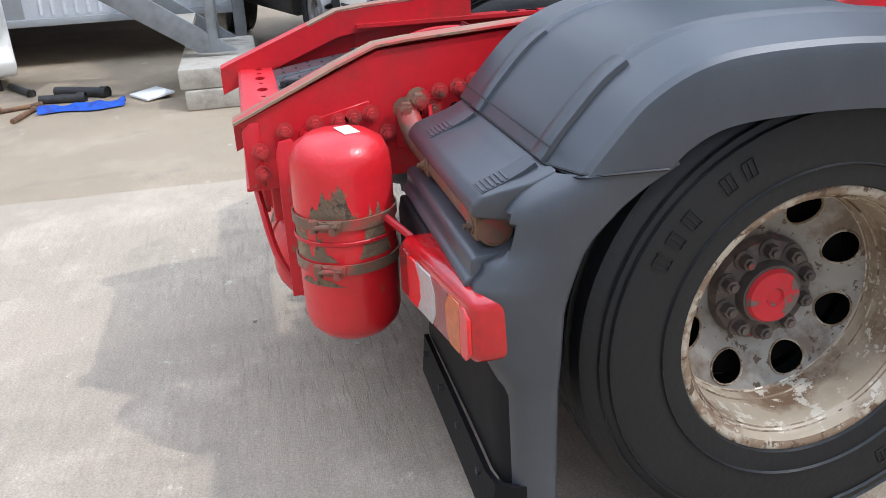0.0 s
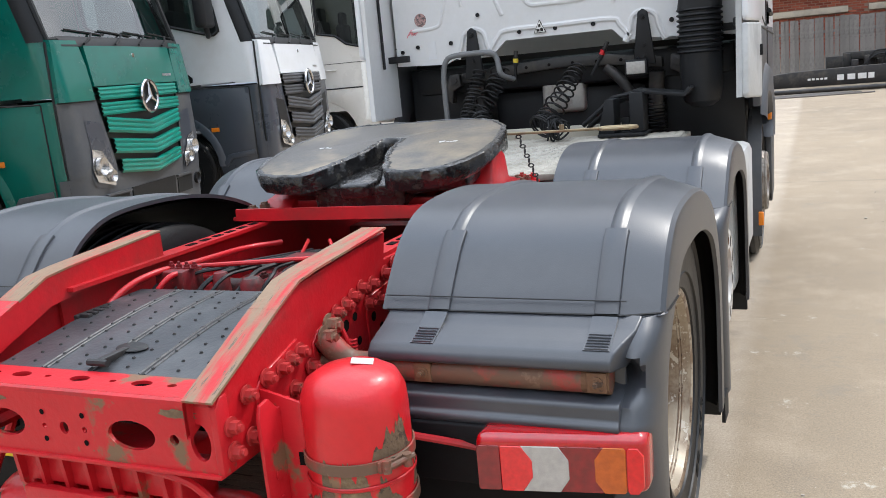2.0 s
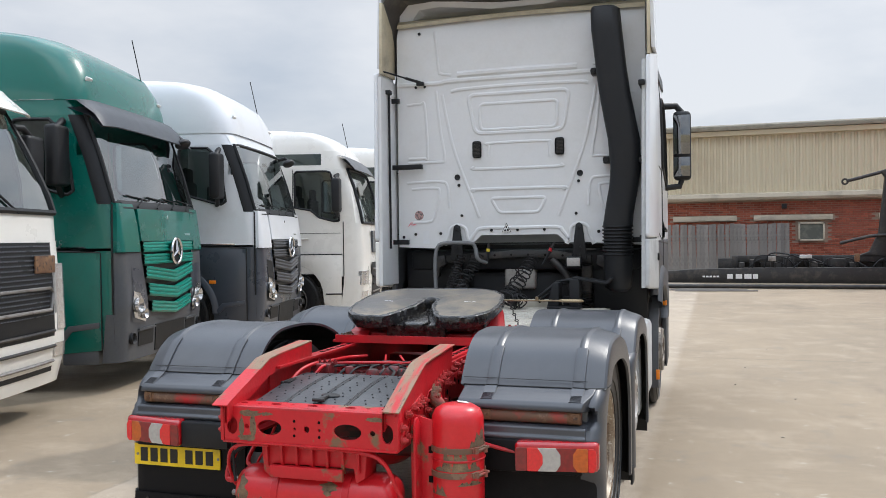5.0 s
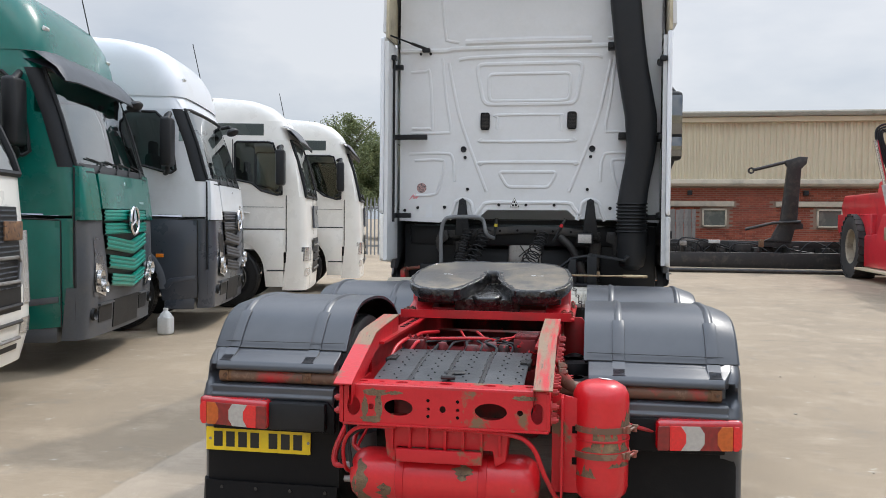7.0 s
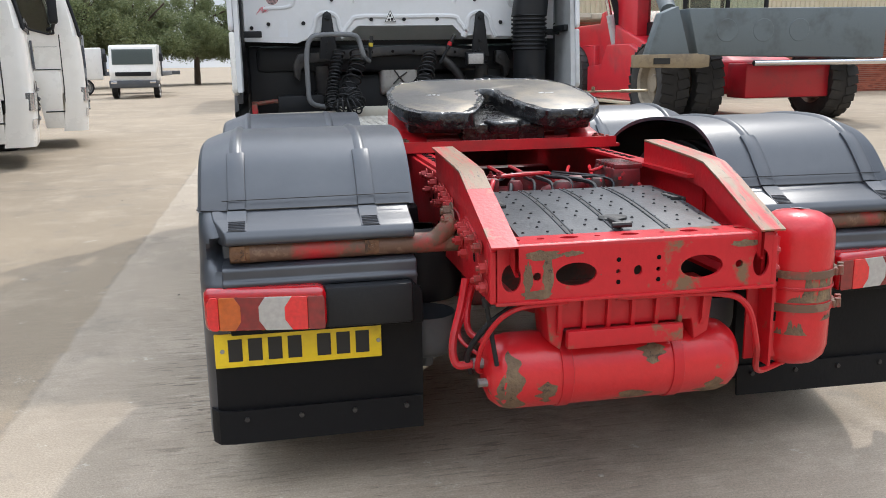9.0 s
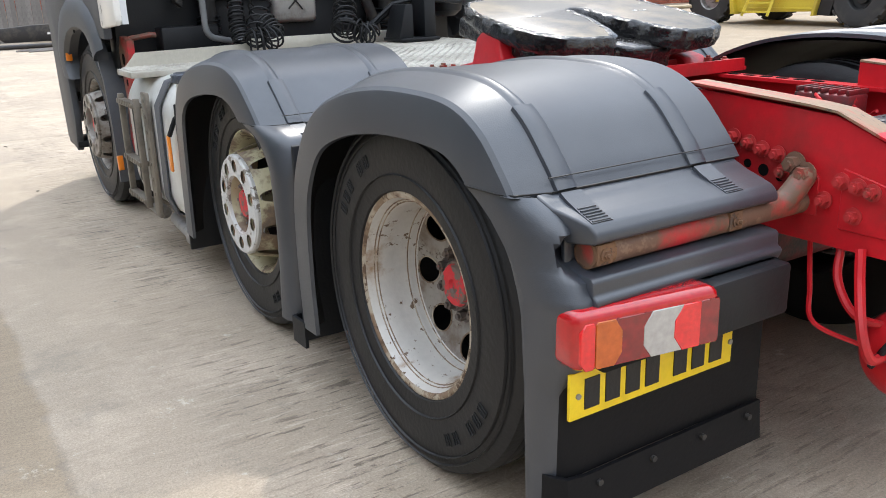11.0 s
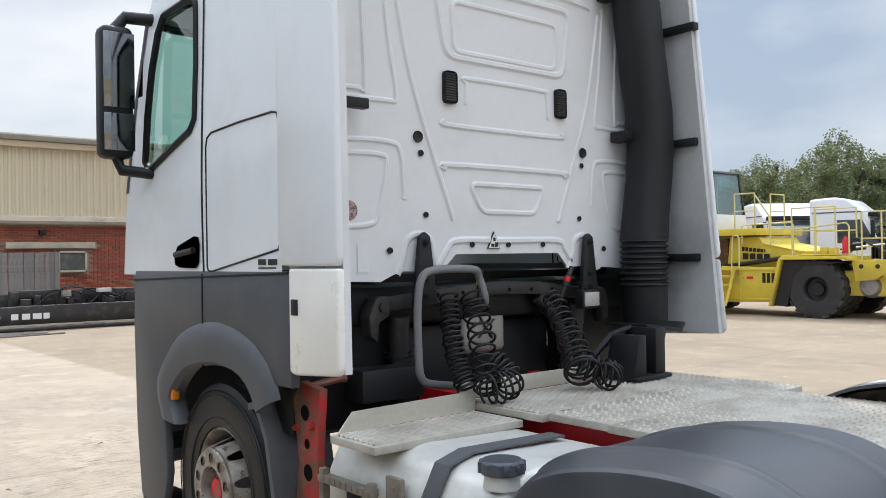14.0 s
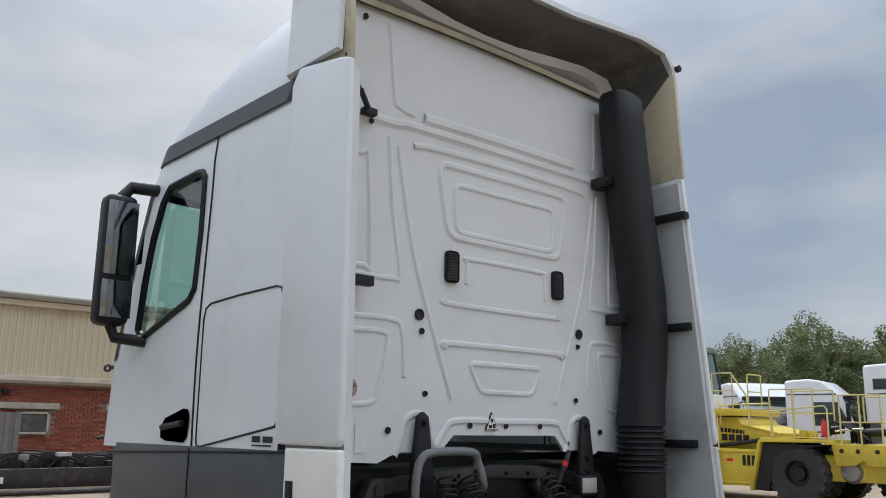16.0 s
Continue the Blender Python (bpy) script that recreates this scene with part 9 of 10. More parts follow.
def brick_rest():
    m = bpy.data.materials.new("red brick courses")
    m.use_nodes = True
    n, l = m.node_tree.nodes, m.node_tree.links
    geo = n.new("ShaderNodeNewGeometry")
    ramp = n.new("ShaderNodeValToRGB")
    ramp.color_ramp.elements[0].color, ramp.color_ramp.elements[1].color = (0.22, 0.055, 0.032, 1), (0.43, 0.13, 0.075, 1)
    l.new(geo.outputs["Random Per Island"], ramp.inputs[0])
    l.new(ramp.outputs[0], n["Principled BSDF"].inputs["Base Color"])
    n["Principled BSDF"].inputs["Roughness"].default_value = 0.85
    return m


me = bpy.data.meshes.new("brick_courses")
me.from_pydata(verts, [], faces)
me.materials.append(brick_rest())
ob = new("brick_courses", me)
ob.parent = hall
tagged(ob, "red brick courses", kind="stuff")

# grey board fence before the wall
fence = thing("board_fence", "weathered grey board fence before the brick wall", "fence")
bm = B()
box(bm, -0.065, 0.065, -0.012, 0.012, 0, 1.93, 0.004, 1)
board_me = bpy.data.meshes.new("board")
bm.to_mesh(board_me)
bm.free()
board_me.materials.append(TIMBER)
for k in range(30):
    ob = new("board", board_me)
    ob.matrix_world = Matrix.Translation((0.12 + 0.132 * k, 25.4, 0.0)) @ Matrix.Rotation(radians(random.uniform(-0.8, 0.8)), 4, 'Y')
    ob.scale.z = random.uniform(0.985, 1.015)
    ob.parent = fence
for z in (0.4, 1.5):
    bm = B()
    box(bm, 0.05, 4.0, 25.42, 25.47, z, z + 0.09)
    part("rail", bm, TIMBER, fence)

# black hook-lift frames lying before the wall
hook = thing("hook_lift_frame", "black steel hook-lift frame lying on the ground", "machine part")
bm = B()
prism(bm, [(0.1, 0.36), (0.35, 0.16), (7.6, 0.14), (8.6, 0.20), (8.6, 0.62), (2.6, 0.60), (1.0, 0.56), (0.25, 0.50)], "y", 22.3, 22.6, 0.02)
part("long_beam", bm, DARK_STEEL, hook)
bm = B()
box(bm, 1.8, 9.5, 23.6, 23.9, 0.45, 0.85, 0.02)
box(bm, 2.2, 9.0, 23.0, 23.2, 0.75, 0.95, 0.02)
for k in range(7):
    box(bm, 2.4 + 1.0 * k, 2.55 + 1.0 * k, 22.5, 23.9, 0.5, 0.75, 0.01)
parts("cross_bar", bm, DARK_STEEL, hook)
bm = B()
tube(bm, [(0.0, 22.0, 0.07), (9.5, 22.0, 0.07)], 0.06, 10)
part("ground_pipe", bm, DARK_STEEL, hook)
bm = B()
prism(bm, [(5.75, 0.95), (6.0, 1.05), (6.25, 1.6), (6.42, 3.2), (6.30, 3.38), (6.75, 3.52), (6.98, 3.50), (6.95, 3.30), (6.80, 3.15), (6.72, 1.6), (6.9, 1.45), (6.88, 1.32), (6.65, 1.3), (6.55, 0.9)], "y", 22.95, 23.2, 0.02)
part("hook_arm", bm, DARK_STEEL, hook)
bm = B()
tube(bm, [(6.6, 23.05, 3.42), (5.6, 23.05, 3.16), (5.4, 23.05, 3.12)], 0.05, 8)
lathe(bm, [(0.05, -0.04), (0.10, -0.04), (0.10, 0.04), (0.05, 0.04)], Matrix.Translation((5.36, 23.05, 3.1)) @ Matrix.Rotation(radians(90), 4, 'X'), 14, closed=True)
tube(bm, [(5.2, 22.9, 1.3), (6.0, 22.9, 1.5), (6.8, 22.9, 1.55)], 0.045, 8)
parts("hydraulic_ram", bm, DARK_STEEL, hook, touch=False)
rn = random.Random(11)
bm = B()
for k in range(22):
    x = rn.uniform(2.2, 9.0)
    w, h = rn.uniform(0.1, 0.5), rn.uniform(0.08, 0.32)
    y = rn.uniform(22.5, 23.5)
    box(bm, x, x + w, y, y + rn.uniform(0.1, 0.3), 0.55, 0.62 + h, 0.015)
tagged(part("scrap_clutter", bm, DARK_STEEL, hook), kind="stuff")
bm = B()
for k in range(9):
    x = rn.uniform(2.4, 7.5)
    tube(bm, curve_pts([(x, 22.4, 0.55), (x + rn.uniform(0.1, 0.4), 22.4, rn.uniform(0.8, 1.05)), (x + rn.uniform(0.5, 1.0), 22.5, rn.uniform(0.7, 1.0)), (x + 1.2, 22.6, 0.6)], 5), 0.022, 6)
parts("hydraulic_hose", bm, BLACK, hook, touch=False)
for x, z, w, h, mt in ((4.05, 0.88, 0.32, 0.10, PALE_GREY), (3.2, 0.80, 0.2, 0.14, STEEL), (5.5, 0.78, 0.12, 0.22, RUST)):
    bm = B()
    box(bm, x, x + w, 22.2, 22.4, z, z + h, 0.01)
    part("valve_block", bm, mt, hook)
bm = B()
for k, w in enumerate((0.16, 0.18, 0.2, 0.14)):
    x = 2.05 + 0.24 * k
    box(bm, x, x + w, 22.29, 22.299, 0.28, 0.42)
for k in range(5):
    box(bm, 1.35 + 0.1 * k, 1.42 + 0.1 * k, 22.29, 22.299, 0.32, 0.37)
parts("lettering_bar", bm, PAPER, hook)
bm = B()
for k in range(5):
    tube(bm, [(0.2 + rn.uniform(-0.3, 0.5), 20.6 + 0.2 * k, 0.02), (2.6 + rn.uniform(-0.6, 0.6), 20.8 + 0.2 * k, 0.02)], 0.02, 6)
bits = parts("timber_lath", bm, TIMBER, None)
for b in bits:
    tagged(b, "loose grey timber lath lying on concrete", "timber", "loose laths")

# ---- plain wall added out of view behind the yard, to darken the mirrors ----
bm = B()
box(bm, -60, 60, -46.0, -45.6, 0, 8.0)
tagged(part("wall_south", bm, CLADDING), "unseen plain cream wall added behind for the mirrors to reflect", "wall", kind="structure")

# ---- palisade gate, far vehicles ----
gate = thing("palisade_fence", "grey steel palisade fence panel at the yard gate", "fence")
bm = B()
prism(bm, [(-0.03, 0.08), (0.03, 0.08), (0.03, 2.25), (0.0, 2.38), (-0.03, 2.25)], "y", -0.012, 0.012)
pale_me = bpy.data.meshes.new("pale")
bm.to_mesh(pale_me)
bm.free()
pale_me.materials.append(STAIR_GREY)
for k in range(22):
    ob = new("pale", pale_me)
    ob.location = (-10.6 + 0.155 * k, 28.6, 0)
    ob.parent = gate
for z in (0.4, 1.9):
    bm = B()
    box(bm, -10.7, -7.2, 28.63, 28.68, z, z + 0.05)
    part("rail", bm, STAIR_GREY, gate)
bm = B()
box(bm, -7.28, -7.20, 28.56, 28.64, 0, 2.45)
part("post", bm, STAIR_GREY, gate)


def small_lorry(m, label, name="small_lorry"):
    t = thing(name, label, "truck", m)
    bm = B()
    prism(bm, [(-0.9, 0.75), (0.62, 0.75), (0.68, 1.15), (0.60, 1.45), (0.42, 2.25), (0.25, 2.33), (-0.9, 2.36)], "x", -1.0, 1.0, 0.06, 3)
    part("cab", bm, OFF_WHITE, t)
    bm = B()
    sheet(bm, [[(x, 0.672 - 0.18 * (z - 1.45) / 0.8 - 0.0 * x, z) for x in (-0.86, 0, 0.86)] for z in (1.48, 2.14)])
    bmesh.ops.transform(bm, matrix=Matrix.Translation((0, -0.045, 0)), verts=bm.verts)
    part("windscreen", bm, GLASS_DARK, t)
    bm = B()
    box(bm, -0.75, 0.75, 0.66, 0.70, 0.98, 1.16, 0.01)
    for k in range(3):
        box(bm, -0.72, 0.72, 0.70, 0.71, 1.0 + 0.05 * k, 1.03 + 0.05 * k)
    part("grille", bm, BLACK, t)
    bm = B()
    box(bm, -1.02, 1.02, 0.60, 0.78, 0.48, 0.80, 0.03)
    part("bumper", bm, GREY_TRIM, t)
    for s in (-1, 1):
        bm = B()
        box(bm, s * 0.82 - 0.13, s * 0.82 + 0.13, 0.76, 0.79, 0.66, 0.77, 0.01)
        part("headlamp", bm, HEADLAMP, t)
        wheel(t, s * 0.88, 0.0, 0.40, s, "plain", STEEL, r=0.40, w=0.24, ring=False, hub=STEEL)
        bm = B()
        box(bm, s * 1.18 - 0.08, s * 1.18 + 0.08, 0.3, 0.36, 1.6, 1.95, 0.02)
        part("mirror", bm, BLACK, t)
    bm = B()
    box(bm, -1.05, 1.05, -5.0, -1.0, 0.95, 1.15, 0.02)
    box(bm, -1.05, 1.05, -1.08, -1.0, 1.1, 2.3, 0.02)
    part("flat_bed", bm, GREY_TRIM, t)
    return t


small_lorry(Matrix.Translation((-6.9, 37.6, 0)) @ Matrix.Rotation(radians(180), 4, 'Z'), "small white flatbed lorry facing the yard")
small_lorry(Matrix.Translation((-10.6, 44.0, 0)) @ Matrix.Rotation(radians(120), 4, 'Z'), "small white lorry standing by the gate")

# ---- red container stacker ----
stk = thing("reach_stacker", "red container stacker with blue-grey boom", "machine")
bm = B()
prism(bm, [(14.9, 0.55), (19.6, 0.55), (19.7, 1.7), (22.6, 1.7), (22.75, 2.03), (22.45, 2.32), (19.5, 2.33), (19.4, 2.6), (19.1, 2.65), (18.6, 2.3), (17.5, 2.0), (15.6, 1.5), (14.9, 1.3)], "x", 7.9, 10.8, 0.05, 3)
part("body", bm, MACHINE_RED, stk)
bm = B()
prism(bm, [(15.6, 0.36), (20.0, 0.36), (20.0, 1.20), (19.0, 1.25), (18.6, 1.75), (17.2, 1.75), (15.9, 1.35), (15.6, 1.3)], "x", 7.75, 8.1, 0.04, 3)
part("side_tank", bm, MACHINE_RED, stk)
bm = B()
arch = [(20.75 + 0.92 * math.cos(a), 0.8 + 0.92 * math.sin(a)) for a in [math.pi * k / 12 for k in range(13)]]
prism(bm, [(21.75, 0.9), (22.6, 1.3), (22.6, 1.76), (19.5, 1.76), (19.5, 0.4)] + arch[::-1], "x", 7.77, 8.0, 0.02)
part("wheel_arch", bm, MACHINE_RED, stk)
bm = B()
box(bm, 7.6, 8.0, 16.4, 20.3, 0.27, 0.34, 0.01)
part("sill", bm, CLADDING, stk)
bm = B()
prism(bm, [(19.05, 3.76), (18.24, 3.70), (17.23, 3.0), (17.25, 1.95), (17.8, 1.45), (18.5, 1.9)], "x", 7.98, 8.35, 0.03)
part("boom_post", bm, MACHINE_RED, stk)
bm = B()
prism(bm, [(19.6, 3.55), (19.9, 4.05), (19.5, 4.55), (18.6, 4.75), (12.2, 5.5), (12.2, 4.5), (18.3, 3.7)], "x", 8.5, 9.6, 0.05)
part("boom", bm, MACHINE_GREY, stk)
bm = B()
cyl(bm, (6.97, 13.4, 2.30), (8.15, 17.2, 4.05), 0.16, 0.22, 24)
part("boom_leg", bm, MACHINE_GREY, stk)
bm = B()
tube(bm, [(7.52, 18.5, 3.6), (7.78, 18.5, 2.5)], 0.06, 10)
part("ram_rod", bm, CHROME, stk)
bm = B()
tube(bm, [(7.78, 18.5, 2.5), (8.0, 18.5, 1.5)], 0.10, 12)
part("ram_sleeve", bm, PALE_GREY, stk)
bm = B()
for k in range(4):
    tube(bm, curve_pts([(8.2, 18.5, 3.85), (7.75 + 0.04 * k, 18.6, 4.0 - 0.06 * k), (7.55 + 0.05 * k, 18.6, 3.7), (7.85 + 0.04 * k, 18.45, 2.7), (8.05 + 0.02 * k, 18.4, 1.6)], 6), 0.028, 6)
parts("hydraulic_hose", bm, BLACK, stk, touch=False)
bm = B()
for x0, x1, y0, y1 in ((8.25, 10.35, 15.3, 15.36), (8.25, 10.35, 17.3, 17.36)):
    for a in (x0, x1 - 0.08, (x0 + x1) / 2):
        box(bm, a, a + 0.08, y0, y1, 2.0, 3.55)
    box(bm, x0, x1, y0, y1, 3.46, 3.58)
    box(bm, x0, x1, y0, y1, 1.95, 2.05)
for x in (8.25, 10.28):
    box(bm, x, x + 0.07, 15.3, 17.36, 3.46, 3.58)
    box(bm, x, x + 0.07, 15.3, 17.36, 1.95, 2.25)
box(bm, 8.2, 10.4, 15.2, 17.4, 3.55, 3.63)
part("cab_frame", bm, BLACK, stk)
bm = B()
box(bm, 8.29, 10.3, 15.33, 15.34, 2.05, 3.46)
box(bm, 8.27, 8.28, 15.4, 17.3, 2.25, 3.46)
parts("cab_glass", bm, GLASS_CLEAR, stk, touch=False)
bm = B()
seat(bm, 9.2, 16.6, 2.05)
part("cab_seat", bm, SEAT, stk)
bm = B()
prism(bm, [(7.40, 1.42), (11.6, 1.32), (11.6, 2.35), (7.16, 2.33)], "y", 12.9, 13.7, 0.03)
car = part("spreader", bm, MACHINE_GREY, stk)
bm = B()
for x in (8.0, 8.8, 9.6):
    lathe(bm, [(0, 0), (0.22, 0.0), (0.25, -0.03)], Matrix.Translation((x, 12.89, 1.9)) @ Matrix.Rotation(radians(90), 4, 'X'), 24)
parts("round_boss", bm, MACHINE_GREY, car)
bm = B()
prism(bm, [(6.1, 1.20), (7.45, 1.17), (7.66, 1.20), (7.66, 1.42), (7.5, 1.46), (6.1, 1.45)], "y", 12.9, 13.2, 0.02)
part("spreader_arm", bm, material("weathered brown steel", (0.26, 0.20, 0.12), 0.6, dirt=(0.14, 0.1, 0.07), dirt_scale=3), car)
# black slip paints the shade of a slot in the arm
bm = B()
box(bm, 6.45, 6.80, 12.885, 12.902, 1.26, 1.38)
part("arm_slot", bm, INK, car)
bm = B()
prism(bm, [(6.35, 1.42), (7.25, 1.42), (6.97, 2.38), (6.62, 2.24)], "y", 12.95, 13.25, 0.02)
part("spreader_bracket", bm, MACHINE_GREY, car)
TYRE_WORN = material("grey machine tyre", (0.030, 0.029, 0.029), 0.75, dirt=(0.065, 0.060, 0.055), dirt_scale=2)

RIM_MUD = material("muddy wheel paint", (0.30, 0.255, 0.19), 0.7, dirt=(0.18, 0.14, 0.10), dirt_scale=4, dirt_from=0.5, dirt_to=0.7)


def big_tyre(parent, x, y, z, r, w, lugs, rim, heading=0.0, rim_r=0.55):
    m = Matrix.Translation((x, y, z)) @ Matrix.Rotation(heading, 4, 'Z') @ Matrix.Rotation(radians(90), 4, 'Y')
    h = w / 2
    bm = B()
    lathe(bm, [(r * rim_r, -h * 0.8), (r * 0.8, -h), (r * 0.95, -h * 0.9), (r, -h * 0.7), (r, h * 0.7), (r * 0.95, h * 0.9), (r * 0.8, h), (r * rim_r, h * 0.8)], m, 40, closed=True)
    ty = part("machine_tyre", bm, TYRE_WORN, parent)
    bm = B()
    half = math.pi * r / lugs * (0.62 if lugs < 20 else 0.86)
    for k in range(lugs):
        a = 2 * math.pi * k / lugs
        for s in (-1, 1):
            q = m @ Matrix.Rotation(a + (math.pi / lugs if s > 0 else 0), 4, 'Z') @ Matrix.Translation((r, 0, s * h * 0.55))
            box(bm, -0.03, 0.022 if lugs < 20 else 0.012, -half, half, -h * 0.42, h * 0.40, m=q @ Matrix.Rotation(s * 0.2, 4, 'X'))
    tagged(part("tread", bm, TYRE_WORN, ty), kind="stuff")
    bm = B()
    lathe(bm, [(r * rim_r, -h * 0.82), (r * rim_r * 0.9, -h * 0.7), (r * rim_r * 0.85, -h * 0.2), (r * 0.25, -h * 0.15), (r * 0.22, -h * 0.4), (0, -h * 0.42)], m, 32)
    lathe(bm, [(r * rim_r, h * 0.82), (r * rim_r * 0.9, h * 0.7), (r * rim_r * 0.85, h * 0.2), (0, h * 0.2)], m, 32)
    part("machine_rim", bm, rim, ty)


big_tyre(stk, 7.92, 20.9, 0.88, 0.88, 0.62, 26, RIM_MUD)
big_tyre(stk, 7.32, 14.5, 0.84, 0.84, 0.66, 26, RIM_MUD, rim_r=0.6)
big_tyre(stk, 8.12, 14.5, 0.84, 0.84, 0.66, 26, RIM_MUD, rim_r=0.6)
big_tyre(stk, 11.3, 14.5, 0.84, 0.84, 0.66, 26, RIM_MUD, rim_r=0.6)
bm = B()
box(bm, 9.0, 11.6, 13.8, 14.6, 0.5, 1.25, 0.05)
part("front_axle_housing", bm, MACHINE_RED, stk)
bm = B()
tube(bm, [(8.6, 12.85, 1.25), (11.6, 12.85, 1.25)], 0.06, 10)
part("spreader_ram", bm, CHROME, stk)

# ---- yellow container handler; it stands parallel to the tractor unit, -x is the side in view ----
yel = thing("container_handler", "yellow container handler with a glazed cab, ladders and railings", "machine", Matrix.Translation((17.0, 10.24, 0)))
HAND = material("pale yellow handrail", (0.62, 0.55, 0.24), 0.5)
# side panel with its bent lower edge, and the frame behind it
bm = B()
prism(bm, [(1.02, 0.36), (3.45, 0.30), (3.50, 0.42), (3.62, 1.30), (0.72, 1.22), (0.74, 1.12)], "x", 0.12, 0.20, 0.012)
panel = part("side_panel", bm, YELLOW, yel)
bm = B()
box(bm, 0.10, 0.125, 1.2, 3.4, 0.40, 0.44, 0.006)
box(bm, 0.10, 0.125, 1.05, 3.5, 1.15, 1.20, 0.006)
box(bm, 0.105, 0.125, 2.02, 2.06, 0.44, 1.15, 0.006)
parts("panel_rib", bm, YELLOW, panel)
bm = B()
box(bm, 0.35, 2.45, -3.0, 4.6, 0.55, 1.15, 0.04)
part("chassis", bm, YELLOW, yel)
# rear wing over the twin wheels: thin roof, sloped front, dark inside
bm = B()
prism(bm, [(0.80, 1.42), (1.08, 0.26), (1.16, 0.26), (0.88, 1.44), (0.78, 1.53), (-0.82, 1.50), (-0.88, 1.40), (-0.80, 1.38), (-0.74, 1.43)], "x", -0.06, 1.25, 0.008)
wing = part("rear_wing", bm, YELLOW, yel)
bm = B()
prism(bm, [(0.77, 1.40), (1.04, 0.28), (0.70, 0.26), (0.52, 1.02), (0.26, 1.26), (-0.30, 1.30), (-0.70, 1.36)], "x", 0.02, 1.2)
part("wing_liner", bm, INK, wing, "black wing liner")
bm = B()
box(bm, 0.02, 1.2, -0.55, 0.72, 1.528, 1.545, 0.004)
part("wing_deck", bm, YELLOW, wing)
bm = B()
for y0, y1, z1 in ((-0.30, -0.14, 1.72), (-0.52, -0.36, 1.70)):
    box(bm, 0.05, 0.22, y0, y1, 1.55, z1, 0.012)
parts("lamp_box", bm, YELLOW, wing, touch=False)
# front wing with the black guard round the steered wheel
bm = B()
prism(bm, [(3.46, 0.26), (3.60, 0.26), (3.66, 0.75), (3.92, 1.22), (4.35, 1.42), (4.80, 1.44), (4.80, 1.54), (3.55, 1.54), (3.62, 1.25)], "x", -0.02, 0.9, 0.012)
part("front_wing", bm, YELLOW, yel)
bm = B()
arch = [(4.52 + 0.92 * math.cos(a), 0.70 + 0.86 * math.sin(a)) for a in [math.pi * k / 10 for k in range(11)]]
inner = [(4.52 + 0.86 * math.cos(a), 0.70 + 0.80 * math.sin(a)) for a in [math.pi * k / 10 for k in range(11)]]
prism(bm, arch + inner[::-1], "x", -0.08, 0.8)
part("front_guard", bm, INK, yel, "black front wheel guard")
# engine hood, cab pedestal and platform
bm = B()
prism(bm, [(0.50, 1.20), (2.55, 1.20), (2.45, 2.02), (1.62, 2.02), (1.50, 1.84), (0.50, 1.62)], "x", 0.36, 2.3, 0.02)
hood_box = part("engine_hood", bm, YELLOW, yel)
bm = B()
prism(bm, [(0.48, 1.635), (1.50, 1.855), (1.50, 1.815), (0.48, 1.60)], "x", 0.33, 2.32, 0.004)
part("hood_edge", bm, YELLOW, hood_box)
bm = B()
box(bm, 0.5, 2.3, 2.6, 4.4, 1.15, 2.0, 0.02)
part("engine_side", bm, RUST, yel, "rusty dark engine bay")
bm = B()
cyl(bm, (0.35, 3.5, 1.78), (0.35, 4.5, 1.78), 0.16, seg=18)
part("air_receiver", bm, RUST, yel)
bm = B()
box(bm, 0.10, 2.5, 1.55, 4.45, 2.06, 2.24, 0.012)
plat = part("cab_platform", bm, YELLOW, yel)
bm = B()
for k in range(6):
    box(bm, 0.092, 0.105, 1.75 + 0.45 * k, 1.80 + 0.45 * k, 2.08, 2.22)
parts("platform_lug", bm, YELLOW, plat)
# cab: white sill, slim dark frame, sloping rear pillar, sheets of glass
CAB_FRAME = material("dark cab frame", (0.03, 0.035, 0.035), 0.45)
bm = B()
prism(bm, [(2.75, 2.24), (4.50, 2.24), (4.65, 2.66), (2.80, 2.66)], "x", 0.30, 1.75, 0.02)
sill = part("cab_sill", bm, WHITE_DULL, yel, "white cab sill")
bm = B()
for y in (3.15, 3.57, 4.0):
    lathe(bm, [(0.0, 0.02), (0.05, 0.018), (0.055, 0)], Matrix.Translation((0.30, y, 2.44)) @ Matrix.Rotation(radians(-90), 4, 'Y'), 14)
parts("sill_lamp", bm, STEEL, sill)
bm = B()
for x in (0.32, 1.68):
    prism(bm, [(2.80, 2.66), (2.87, 2.66), (3.03, 3.80), (2.96, 3.80)], "x", x, x + 0.05)
    prism(bm, [(4.55, 2.66), (4.61, 2.66), (4.45, 3.80), (4.39, 3.80)], "x", x, x + 0.05)
parts("cab_post", bm, CAB_FRAME, yel)
bm = B()
for x in (0.31, 1.68):
    box(bm, x, x + 0.06, 3.64, 3.74, 2.66, 3.80, 0.008)
    prism(bm, [(4.46, 2.66), (4.62, 2.66), (4.46, 3.80), (4.36, 3.80)], "x", x, x + 0.055, 0.006)
parts("cab_door_post", bm, WHITE_DULL, yel)
bm = B()
prism(bm, [(2.91, 3.80), (4.51, 3.80), (4.45, 3.88), (2.97, 3.86)], "x", 0.28, 1.77, 0.01)
part("cab_roof", bm, CAB_FRAME, yel)
bm = B()
for x in (0.335, 1.70):
    prism(bm, [(2.88, 2.67), (3.67, 2.67), (3.67, 3.79), (3.03, 3.79)], "x", x, x + 0.008)
    prism(bm, [(3.72, 2.67), (4.55, 2.67), (4.39, 3.79), (3.72, 3.79)], "x", x, x + 0.008)
prism(bm, [(2.82, 2.67), (2.83, 2.67), (2.99, 3.79), (2.98, 3.79)], "x", 0.38, 1.67)
